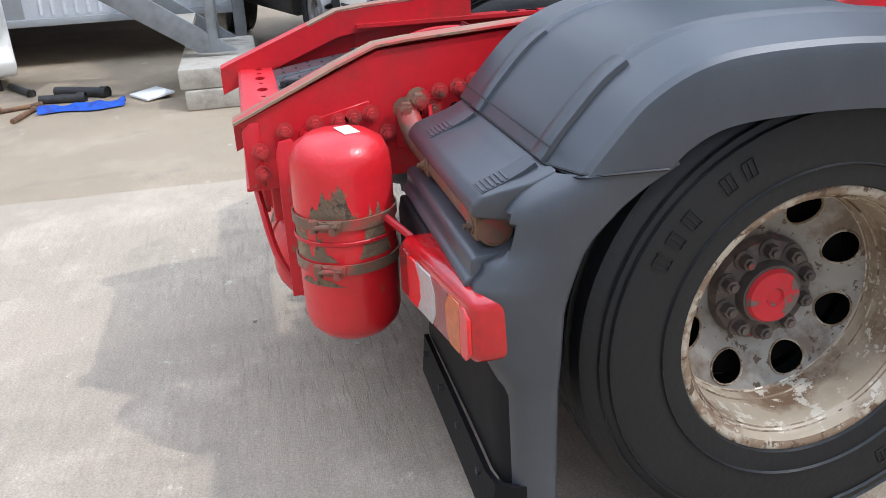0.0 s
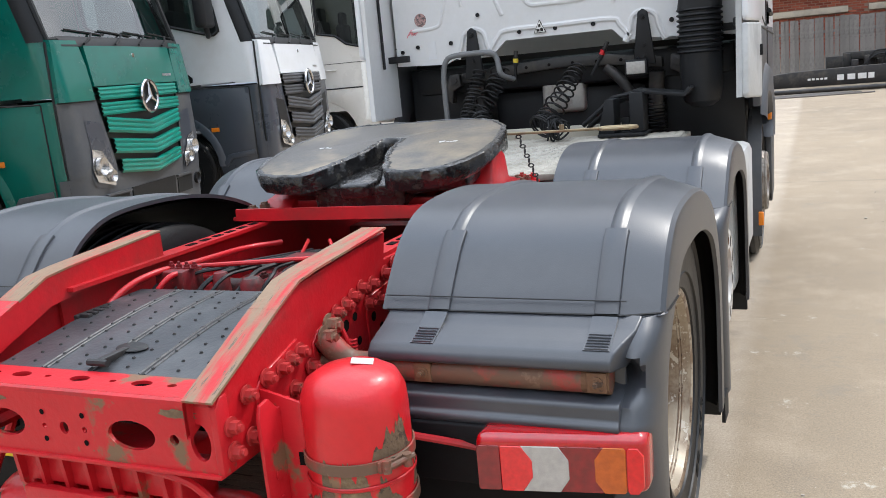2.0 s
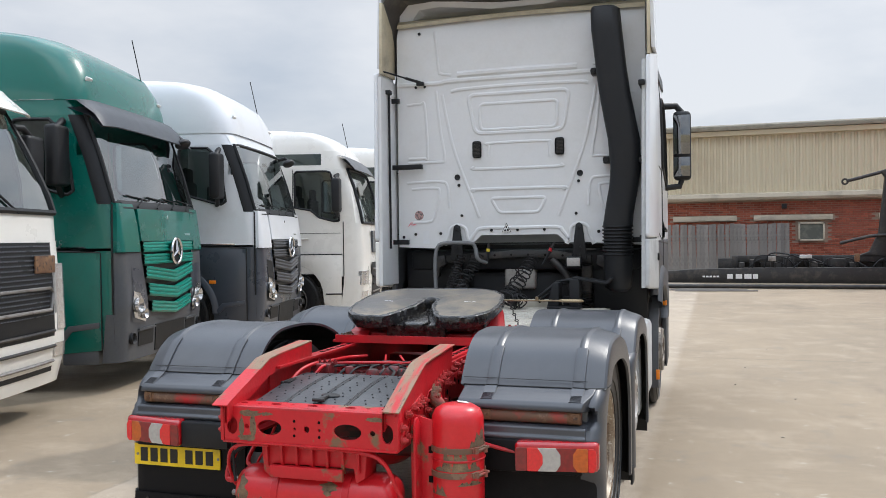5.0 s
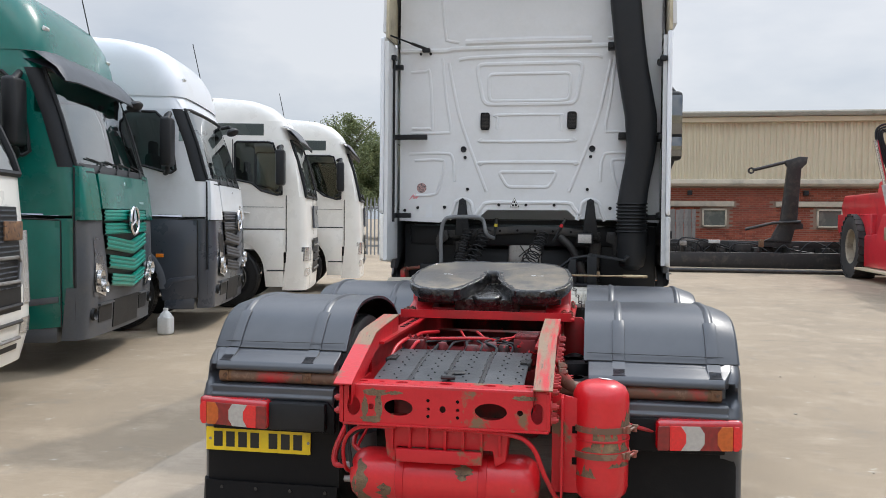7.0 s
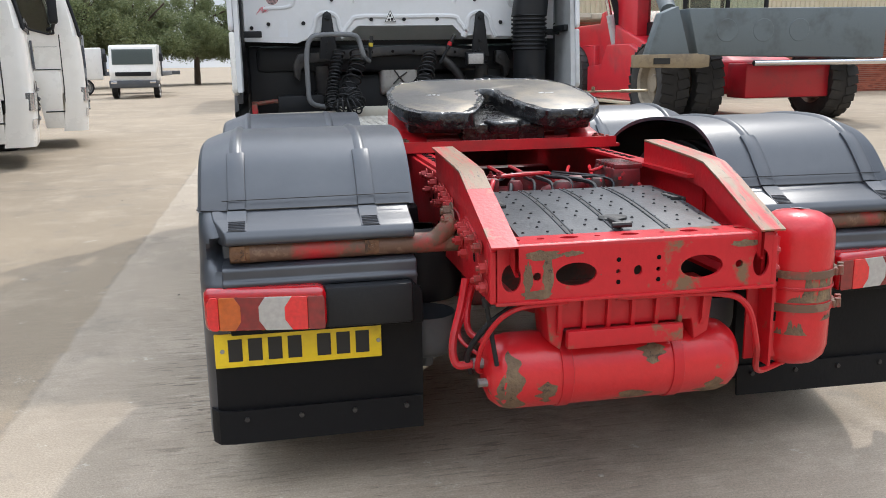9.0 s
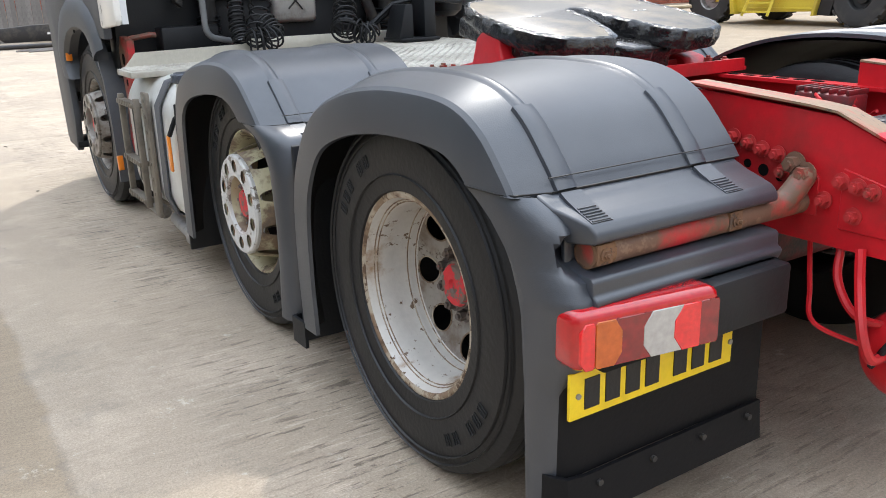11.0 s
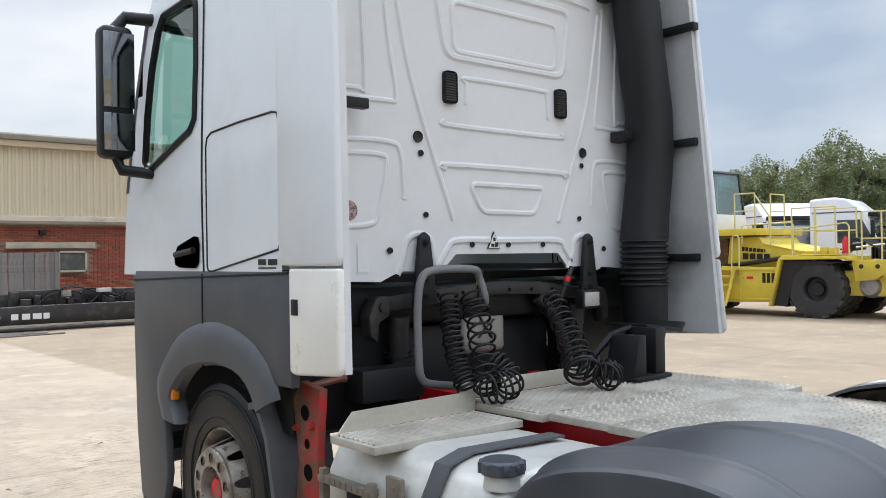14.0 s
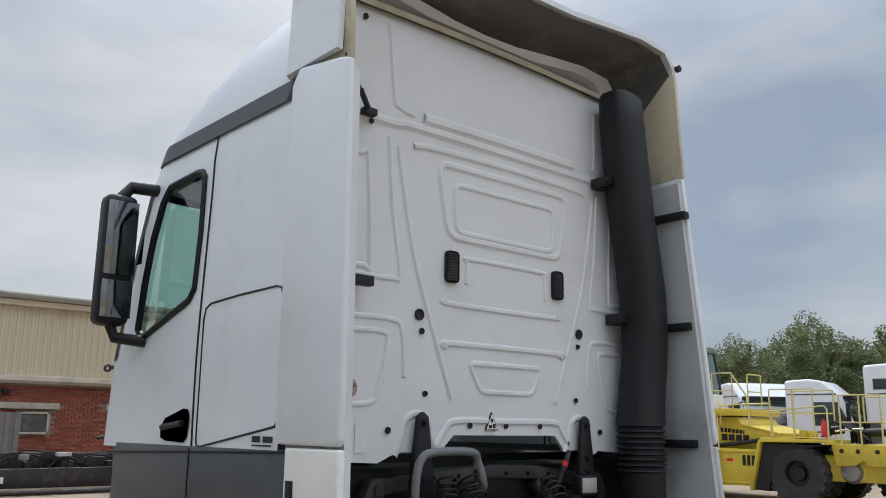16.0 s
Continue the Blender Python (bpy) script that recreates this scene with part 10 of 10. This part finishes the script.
prism(bm, [(4.58, 2.67), (4.59, 2.67), (4.43, 3.79), (4.42, 3.79)], "x", 0.38, 1.67)
parts("cab_glass", bm, glass("blue green cab glass", (0.66, 0.84, 0.84), mirror_part=0.16), yel)
bm = B()
box(bm, 0.75, 1.25, 3.7, 4.15, 2.66, 3.0, 0.04)
box(bm, 0.75, 1.25, 3.63, 3.75, 2.95, 3.5, 0.04)
part("driver_seat", bm, INK, yel)
bm = B()
tube(bm, [(0.31, 3.10, 2.75), (0.31, 3.50, 3.30)], 0.012, 6)
tube(bm, [(0.31, 3.20, 2.72), (0.31, 3.60, 3.22)], 0.012, 6)
parts("wiper", bm, INK, yel, touch=False)
# stair down from the platform, with plate strings
flight = None
for x in (0.02, 0.52):
    bm = prism(B(), [(3.86, 2.14), (3.46, 2.14), (2.62, 1.20), (2.72, 1.10), (2.92, 1.10)], "x", x, x + 0.03, 0.004)
    string = part("upper_stair" if flight is None else "string", bm, YELLOW, yel if flight is None else flight)
    flight = flight or string
for k in range(4):
    y, z = 3.40 - 0.19 * k, 1.95 - 0.21 * k
    part("tread", box(B(), 0.05, 0.52, y - 0.06, y + 0.16, z - 0.015, z + 0.01), YELLOW, flight)
bm = B()
box(bm, -0.04, 0.40, 2.02, 2.95, 1.16, 1.19, 0.004)
part("landing", bm, YELLOW, yel)
# ladder leaning out from the landing to near the ground
flight = None
for y in (2.12, 2.78):
    bm = B()
    tube(bm, [(-0.02, y, 1.17), (-0.30, y + (0.10 if y < 2.5 else 0.22), 0.24)], 0.045, 4)
    string = part("ladder" if flight is None else "string", bm, YELLOW, yel if flight is None else flight)
    flight = flight or string
for k in range(4):
    t = (k + 0.75) / 4.2
    part("rung", box(B(), -0.07 - 0.28 * t, 0.05 - 0.28 * t, 2.12 + 0.10 * t, 2.78 + 0.22 * t, 1.17 - 0.93 * t - 0.02, 1.17 - 0.93 * t + 0.02), YELLOW, flight)


def hoop(pts, r=0.021):
    """One bent handrail."""
    part("handrail", tube(B(), curve_pts(pts, 4) if len(pts) > 6 else pts, r, 6), HAND, yel)


def rails(pts, top, mid):
    """Posts with a top and a middle rail."""
    for (x, y, z) in pts:
        hoop([(x, y, z), (x, y, z + top)])
    for h in (top, mid):
        hoop([(x, y, z + h) for x, y, z in pts], 0.019)


for y0, y1, z0, z1 in ((1.95, 2.10, 1.19, 2.06), (2.85, 2.98, 0.75, 1.85)):
    hoop([(-0.04, y0, z0), (-0.04, y0, z1 - 0.06), (-0.04, y0 + 0.05, z1), (-0.04, y1, z1), (-0.04, y1 + 0.03, z1 - 0.06), (-0.04, y1 + 0.10, z0 - 0.5 if y0 < 2.2 else z0)])
rails([(0.12, 2.15, 2.24), (0.12, 1.58, 2.24)], 0.90, 0.45)
rails([(0.9, 1.58, 2.24), (1.6, 1.58, 2.24)], 0.90, 0.45)
hoop([(0.12, 1.58, 3.10), (0.12, 1.20, 2.55), (0.12, 1.15, 1.80)])
hoop([(0.10, 3.9, 3.05), (0.06, 3.0, 2.15), (0.03, 2.75, 1.9), (0.03, 2.75, 1.18)])
hoop([(0.12, 1.95, 1.85), (0.12, 1.95, 2.30), (0.12, 1.70, 2.33), (0.12, 0.62, 2.35), (0.12, 0.56, 2.28), (0.12, 0.56, 1.56)])
rails([(0.05, 0.56, 1.545), (0.05, -0.02, 1.545), (0.05, -0.52, 1.545)], 1.14, 0.58)
rails([(1.15, 0.50, 1.545), (1.15, -0.52, 1.545)], 1.14, 0.58)
hoop([(0.05, 0.56, 2.16), (0.05, -0.78, 2.28), (0.05, -0.84, 2.20), (0.05, -0.84, 1.42)])
rails([(0.12, -1.10, 1.40), (0.12, -1.55, 1.40), (0.12, -2.02, 1.40)], 1.12, 0.50)
rails([(1.6, -1.05, 1.40), (1.6, -2.05, 1.40)], 1.12, 0.50)
# long hydraulic pipe beside the hood
bm = B()
tube(bm, [(0.26, 2.55, 1.26), (0.26, 1.35, 1.40), (0.26, 0.60, 1.52)], 0.055, 10)
part("hydraulic_pipe", bm, INK, yel)
# rear frame: step, grille, silencers, extinguisher, drum
bm = B()
prism(bm, [(-0.82, 1.40), (-0.90, 0.90), (-1.35, 0.94), (-1.52, 1.05), (-1.62, 0.92), (-3.2, 0.92), (-3.2, 1.40)], "x", 0.18, 2.4, 0.015)
rear_frame = part("rear_frame", bm, YELLOW, yel)
bm = B()
for y in (-1.05, -1.42, -1.85):
    bolt(bm, (0.175, y, 1.25), (-1, 0, 0), 0.035, 0.02)
parts("frame_bolt", bm, DARK_STEEL, rear_frame)
bm = B()
for k in range(7):
    box(bm, 0.95, 1.6, -0.98 - 0.075 * k, -0.95 - 0.075 * k, 1.42, 1.92)
parts("grille_slat", bm, INK, yel, touch=False)
for p, q, r, mat, name in (((0.6, -0.55, 1.70), (0.6, -0.95, 1.74), 0.10, INK, "silencer"), ((0.7, -1.35, 1.66), (0.7, -2.0, 1.70), 0.10, INK, "silencer"),
                           ((0.5, -0.80, 1.70), (0.5, -1.45, 1.76), 0.028, CHROME, "ram_rod"), ((0.7, -1.30, 1.90), (0.7, -1.30, 1.42), 0.07, INK, "filter_can")):
    part(name, cyl(B(), p, q, r, seg=14), mat, yel)
bm = B()
for k in range(5):
    tube(bm, curve_pts([(0.42 + 0.09 * k, -0.50, 1.56), (0.45 + 0.09 * k, -0.75 - 0.05 * k, 1.92), (0.42 + 0.09 * k, -1.25, 1.72), (0.45, -1.6, 1.50)], 5), 0.022, 6)
parts("engine_hose", bm, INK, yel, touch=False)
bm = B()
lathe(bm, [(0, 0), (0.075, 0.01), (0.08, 0.30), (0.035, 0.37), (0.03, 0.42), (0, 0.42)], Matrix.Translation((0.35, -0.62, 1.56)), 14)
ext = part("fire_extinguisher", bm, MACHINE_RED, yel)
bm = B()
tube(bm, [(0.35, -0.62, 1.97), (0.30, -0.72, 1.99), (0.28, -0.76, 1.75)], 0.014, 6)
part("nozzle_hose", bm, INK, ext)
bm = B()
lathe(bm, [(0, -0.5), (0.2, -0.48), (0.27, -0.38), (0.27, 0.38), (0.2, 0.48), (0, 0.5)], Matrix.Translation((0.75, -1.18, 0.78)) @ Matrix.Rotation(radians(90), 4, 'Y'), 24)
part("air_drum", bm, STEEL, yel, "grey drum under the frame")
big_tyre(yel, 0.27, 0.0, 0.70, 0.70, 0.50, 18, INK, rim_r=0.44)
big_tyre(yel, 0.85, 0.0, 0.70, 0.70, 0.50, 18, INK, rim_r=0.44)
big_tyre(yel, 2.55, 0.0, 0.70, 0.70, 0.50, 18, INK, rim_r=0.44)
big_tyre(yel, 0.42, 4.52, 0.70, 0.70, 0.45, 18, STEEL, rim_r=0.5)
big_tyre(yel, 2.45, 4.0, 0.70, 0.70, 0.45, 18, STEEL, rim_r=0.5)
big_tyre(yel, 1.30, -2.05, 0.62, 0.62, 0.45, 18, INK, rim_r=0.5)
# maker's marks as plain bars
bm = B()
for k, w in enumerate((0.075, 0.075, 0.08, 0.08, 0.085, 0.08, 0.03)):
    box(bm, 0.348, 0.357, 2.10 - 0.105 * k - w, 2.10 - 0.105 * k, 1.655 - 0.008 * k, 1.765 - 0.012 * k)
for k in range(4):
    box(bm, 0.348, 0.357, 2.08 - 0.20 * k - 0.16, 2.08 - 0.20 * k, 1.44, 1.60 - 0.008 * k)
for k in range(3):
    box(bm, 0.108, 0.118, 1.40 - 0.125 * k - 0.085, 1.40 - 0.125 * k, 0.84, 1.09)
parts("lettering_bar", bm, INK, yel)
bm = B()
box(bm, 0.112, 0.121, 1.66, 1.84, 0.93, 1.00)
cyl(bm, (0.121, 2.02 - 0.10, 0.96), (0.108, 2.02 - 0.10, 0.96), 0.018, seg=10)
parts("red_label", bm, MACHINE_RED, panel)

# white lorries standing behind the handler
def far_cab(x, y, turn, tall, label):
    t = thing("far_lorry", label, "truck", Matrix.Translation((x, y, 0)) @ Matrix.Rotation(radians(turn), 4, 'Z'), group="far lorries")
    h = 4.05 if tall else 3.55
    bm = B()
    prism(bm, [(-1.25, 0.9), (0.95, 0.6), (1.08, 1.3), (1.02, 2.0), (0.66, 2.95), (0.42, h - 0.42), (0.05, h - 0.08), (-0.4, h), (-1.25, h - 0.06)], "x", -1.22, 1.22, 0.10, 3)
    cab = part("cab", bm, WHITE, t)
    bm = B()
    sheet(bm, [[(u, 1.035 - 0.375 * (z - 2.0) / 0.95, z) for u in (-1.06, 0, 1.06)] for z in (1.78, 2.80)], 0.012)
    part("windscreen", bm, GLASS_SCREEN, t)
    bm = B()
    sheet(bm, [[(u, 1.028 - 0.375 * (z - 2.0) / 0.95, z) for u in (-1.14, 0, 1.14)] for z in (1.70, 2.86)], 0.012)
    part("screen_surround", bm, BLACK, t)
    bm = B()
    box(bm, -1.15, 1.15, 0.70, 1.02, 2.82, 2.98, 0.03)
    part("sun_visor", bm, BLACK, t, "dark sun visor")
    for s in (-1, 1):
        bm = B()
        prism(bm, [(-0.30, 1.90), (0.86, 1.90), (0.80, 2.15), (0.52, 2.72), (-0.30, 2.72)], "x", s * 1.20, s * 1.235, 0.006)
        part("side_window", bm, GLASS_DARK, t)
        bm = B()
        if tall:
            prism(bm, [(-0.95, 3.15), (-0.10, 3.15), (-0.05, 3.25), (-0.25, 3.52), (-0.95, 3.52)], "x", s * 1.20, s * 1.235, 0.006)
            part("upper_window", bm, GLASS_DARK, t)
            bm = B()
        box(bm, s * 1.222 - 0.01, s * 1.222 + 0.01, -1.15, 0.5, 2.98, 3.02)
        part("gutter", bm, GREY_TRIM, t)
        bm = B()
        box(bm, s * 1.47 - 0.12, s * 1.47 + 0.12, 0.85, 0.97, 1.95, 2.70, 0.04)
        tube(bm, [(s * 1.2, 0.8, 2.75), (s * 1.47, 0.9, 2.68)], 0.03, 6)
        tube(bm, [(s * 1.2, 0.85, 1.9), (s * 1.47, 0.9, 1.97)], 0.03, 6)
        part("mirror", bm, BLACK, t)
        bm = B()
        box(bm, s * 1.232 - 0.012, s * 1.232 + 0.012, -0.22, -0.06, 1.66, 1.70, 0.006)
        part("door_handle", bm, BLACK, t)
        wheel(t, s * 1.0, 0.1, 0.5, s, "plain", STEEL, ring=False, hub=STEEL)
    bm = B()
    box(bm, -0.95, 0.95, 1.06, 1.12, 0.75, 1.55, 0.02)
    part("grille", bm, BLACK, t)
    bm = B()
    box(bm, -1.2, 1.2, 0.9, 1.14, 0.35, 0.74, 0.04)
    part("bumper", bm, GREY_TRIM, t)
    bm = B()
    box(bm, -0.45, 0.45, -5.0, -1.0, 0.7, 0.95, 0.02)
    part("chassis", bm, DARK_STEEL, t)


far_cab(28.7, 17.2, 145, False, "white lorry cab with dark sun visor, parked in a row")
far_cab(28.6, 14.5, 192, False, "white lorry cab parked in a row")
far_cab(29.4, 12.0, 192, True, "tall white lorry cab with a small upper window")

# ---- cabin with steel stair, and things lying before it ----
cabin = thing("site_cabin", "white steel site cabin raised on blocks, its shaded wall coloured grey", "cabin", kind="structure")
bm = B()
box(bm, -12.5, -6.75, -9.5, -0.95, 0.42, 3.1, 0.02)
part("shell", bm, CABIN_WHITE, cabin)
# grey sheet paints the shadow on the lower left of the wall
bm = B()
box(bm, -6.76, -6.735, -9.4, -3.0, 0.44, 1.9, 0.004)
part("lower_sheet", bm, CABIN_SHADE_GREY, cabin)
bm = B()
for k in range(18):
    box(bm, -6.752, -6.738, -2.85 + 0.11 * k, -2.82 + 0.11 * k, 0.5, 3.0)
parts("pressed_rib", bm, CABIN_WHITE, cabin)
bm = B()
box(bm, -6.74, -6.70, -9.4, -0.96, 0.40, 0.47, 0.004)
part("floor_rail", bm, CABIN_SHADE_GREY, cabin)
bm = B()
for y in (-1.3, -4.5, -8.0):
    box(bm, -7.3, -6.9, y - 0.2, y + 0.2, 0, 0.42, 0.01)
    box(bm, -12.0, -11.6, y - 0.2, y + 0.2, 0, 0.42, 0.01)
parts("support_block", bm, CONCRETE_BLOCK, cabin)
bm = B()
box(bm, -6.74, -6.69, -1.45, -1.15, 0.6, 0.78, 0.01)
part("meter_box", bm, PAPER, cabin)

stair = thing("steel_stair", "galvanised steel stair with wooden treads, its foot on a concrete block", "stair")
bm = B()
for x in (-4.55, -5.35):
    prism(bm, [(-1.00, 0.33), (-1.30, 0.33), (-4.6, 2.55), (-4.6, 2.85)], "x", x - 0.03, x + 0.03, 0.005)
parts("stringer", bm, STAIR_GREY, stair)
for k in range(9):
    bm = B()
    y, z = -1.45 - 0.36 * k, 0.52 + 0.245 * k
    box(bm, -5.33, -4.57, y - 0.13, y + 0.13, z, z + 0.04, 0.006)
    part("tread", bm, STONE, stair)
bm = B()
for x, y in ((-4.55, -1.18), (-5.35, -1.18), (-4.55, -2.9), (-5.35, -2.9)):
    z = 0.33 if y > -2 else 1.5
    box(bm, x - 0.035, x + 0.035, y - 0.035, y + 0.035, z, z + 1.15 if y > -2 else z + 1.1, 0.004)
parts("newel", bm, STAIR_GREY, stair)
bm = B()
for x in (-4.55, -5.35):
    tube(bm, [(x, -1.18, 1.45), (x, -4.6, 3.75)], 0.025, 8)
    tube(bm, [(x, -1.18, 0.95), (x, -4.6, 3.25)], 0.02, 8)
parts("handrail", bm, STAIR_GREY, stair)
bm = B()
box(bm, -6.65, -6.55, -1.02, -0.90, 0, 3.0, 0.006)
part("side_post", bm, STAIR_GREY, stair)
blk = thing("concrete_block", "pale cast concrete block under the stair", "block")
bm = B()
box(bm, -5.6, -3.95, -1.42, -0.84, 0, 0.145, 0.015)
part("lower_course", bm, CONCRETE_BLOCK, blk)
bm = B()
box(bm, -5.62, -3.99, -1.45, -0.86, 0.148, 0.30, 0.015)
part("upper_course", bm, CONCRETE_BLOCK, blk)

tub = thing("plastic_cover", "cream plastic cover standing by the cabin", "cover", Matrix.Translation((-5.75, -3.3, 0)) @ Matrix.Rotation(radians(15), 4, 'Z'))
bm = B()
prism(bm, [(-0.4, 0.12), (0.32, 0.12), (0.36, 0.25), (0.26, 0.35), (0.18, 0.72), (0.05, 0.80), (-0.4, 0.80)], "y", -0.45, 0.35, 0.04, 3)
part("moulding", bm, OFF_WHITE, tub)
bm = B()
box(bm, -0.3, -0.15, 0.0, 0.18, 0, 0.13, 0.01)
box(bm, 0.12, 0.26, 0.05, 0.2, 0, 0.13, 0.01)
parts("foot", bm, INK, tub)
rag = thing("blue_cloth", "crumpled blue cloth lying on the concrete", "cloth", Matrix.Translation((-4.42, -2.22, 0)))
bm = B()
nz = noise.noise
g = []
for i in range(22):
    row = []
    for j in range(14):
        u, v = (i / 21 - 0.5), (j / 13 - 0.5)
        sh_ = 1 - 0.5 * abs(u)
        row.append(Vector((v * 0.22 * sh_ + 0.03 * math.sin(9 * u), u * 0.62, 0.012 + 0.06 * max(0, nz(Vector((u * 5, v * 4, 1.3))) + 0.35) * (1 - (2 * abs(v)) ** 4))))
    g.append(row)
sheet(bm, g)
part("folds", bm, CLOTH, rag)
PIPE_SPOTS = [(-4.75, -2.42, 0.35, 80, 0.035), (-4.95, -2.30, 0.5, 60, 0.04), (-4.35, -2.95, 0.45, 150, 0.022), (-4.55, -2.80, 0.55, 120, 0.018), (-4.70, -3.05, 0.5, 165, 0.022), (-5.35, -2.85, 0.5, 30, 0.03), (-4.30, -2.62, 0.4, 170, 0.02)]
for x, y, ln, turn, r in PIPE_SPOTS:
    bm = B()
    a = radians(turn)
    d = Vector((math.cos(a), math.sin(a), 0)) * ln / 2
    c = Vector((x, y, r))
    tube(bm, [c - d, c + d], r, 10)
    lathe(bm, [(r * 1.25, -0.03), (r * 1.3, 0), (r * 1.25, 0.03)], Matrix.Translation(c + d * 0.9) @ d.to_track_quat('Z', 'Y').to_matrix().to_4x4(), 12)
    tagged(part("steel_pipe", bm, RUST if r < 0.03 else DARK_STEEL), "short rusty pipe lying on the concrete", "pipe", "loose pipes")
bm = B()
box(bm, -0.16, 0.16, -0.12, 0.12, 0, 0.02, 0.004)
ob = part("paper_tray", bm, PAPER)
ob.matrix_world = pose(-4.65, -1.72, 0.02, 6, 0, 30)
tagged(ob, "pale flat tray lying under the stair", "tray")
bm = B()
for i in range(60):
    x, y = random.uniform(-2.6, 3.5), random.uniform(-3.0, 9.0)
    r = random.uniform(0.004, 0.012)
    box(bm, x - r, x + r, y - r * 0.7, y + r * 0.7, 0, r * 0.7)
tagged(part("loose_grit", bm, CONCRETE_BLOCK), "scattered grit on the concrete", "grit", kind="stuff")


# ---- trees ----
def tree(x, y, h, spread, seed, n, leaf=1.0):
    rn = random.Random(seed)
    t = thing("tree", "leafy green tree with an uneven crown", "tree", Matrix.Translation((x, y, 0)), group="far trees")
    bm = B()
    cyl(bm, (0, 0, 0), (0.1, 0, h * 0.45), h * 0.035, h * 0.02, 10)
    tips = []
    for k in range(11):
        a, z = rn.uniform(0, 6.28), h * rn.uniform(0.25, 0.5)
        e = Vector((math.cos(a) * spread * rn.uniform(0.4, 0.85), math.sin(a) * spread * rn.uniform(0.4, 0.85), h * rn.uniform(0.45, 0.92)))
        tube(bm, curve_pts([(0.05, 0, z), (e.x * 0.4, e.y * 0.4, z + (e.z - z) * 0.6), e], 4), h * 0.009, 5)
        tips.append(e)
    part("trunk", bm, BARK, t)
    vs, fs = [], []
    clumps = []
    for k in range(80 if leaf > 0.7 else 150):
        a, r = rn.uniform(0, 6.28), spread * math.sqrt(rn.random())
        z = h * (0.30 + 0.64 * rn.random() * math.sqrt(max(0.05, 1 - (r / spread) ** 2)))
        clumps.append((Vector((r * math.cos(a), r * math.sin(a), z)), h * rn.uniform(0.06, 0.13) * (1.0 if leaf > 0.7 else 0.75)))
    for k in range(n):
        c, cr = clumps[rn.randrange(len(clumps))]
        d = Vector((rn.gauss(0, 1), rn.gauss(0, 1), rn.gauss(0, 0.8)))
        p = c + d.normalized() * cr * rn.uniform(0.55, 1.2)
        s = h * leaf * rn.uniform(0.010, 0.020)
        u = Vector((rn.gauss(0, 1), rn.gauss(0, 1), rn.gauss(0, 0.6))).normalized()
        v = u.cross(Vector((rn.gauss(0, 1), rn.gauss(0, 1), rn.gauss(0, 1)))).normalized()
        i = len(vs)
        vs += [p - u * s, p + v * s * 0.55, p + u * s, p - v * s * 0.55]
        fs.append((i, i + 1, i + 2, i + 3))
    me = bpy.data.meshes.new("crown")
    me.from_pydata([tuple(v) for v in vs], [], fs)
    me.materials.append(LEAVES)
    ob = new("crown", me)
    ob.parent = t
    ob["kind"] = "stuff"


for k, (x, y, h, s) in enumerate(((-17.5, 56, 9.6, 4.2), (-13.2, 58, 8.4, 3.6), (-10.2, 62, 7.4, 3.4), (-6.5, 66, 7.6, 3.8), (-21, 60, 9.5, 4.0), (-3.0, 68, 7.0, 3.5),
                                  (42.5, 25.5, 7.4, 3.6), (46.5, 23.0, 8.6, 4.4), (50.0, 19.5, 8.4, 4.2), (55.0, 17.5, 9.6, 4.6), (57.0, 12.0, 9.0, 4.4), (44.0, 30.0, 6.6, 3.4))):
    tree(x, y, h, s, 20 + k, 60000, 0.58)
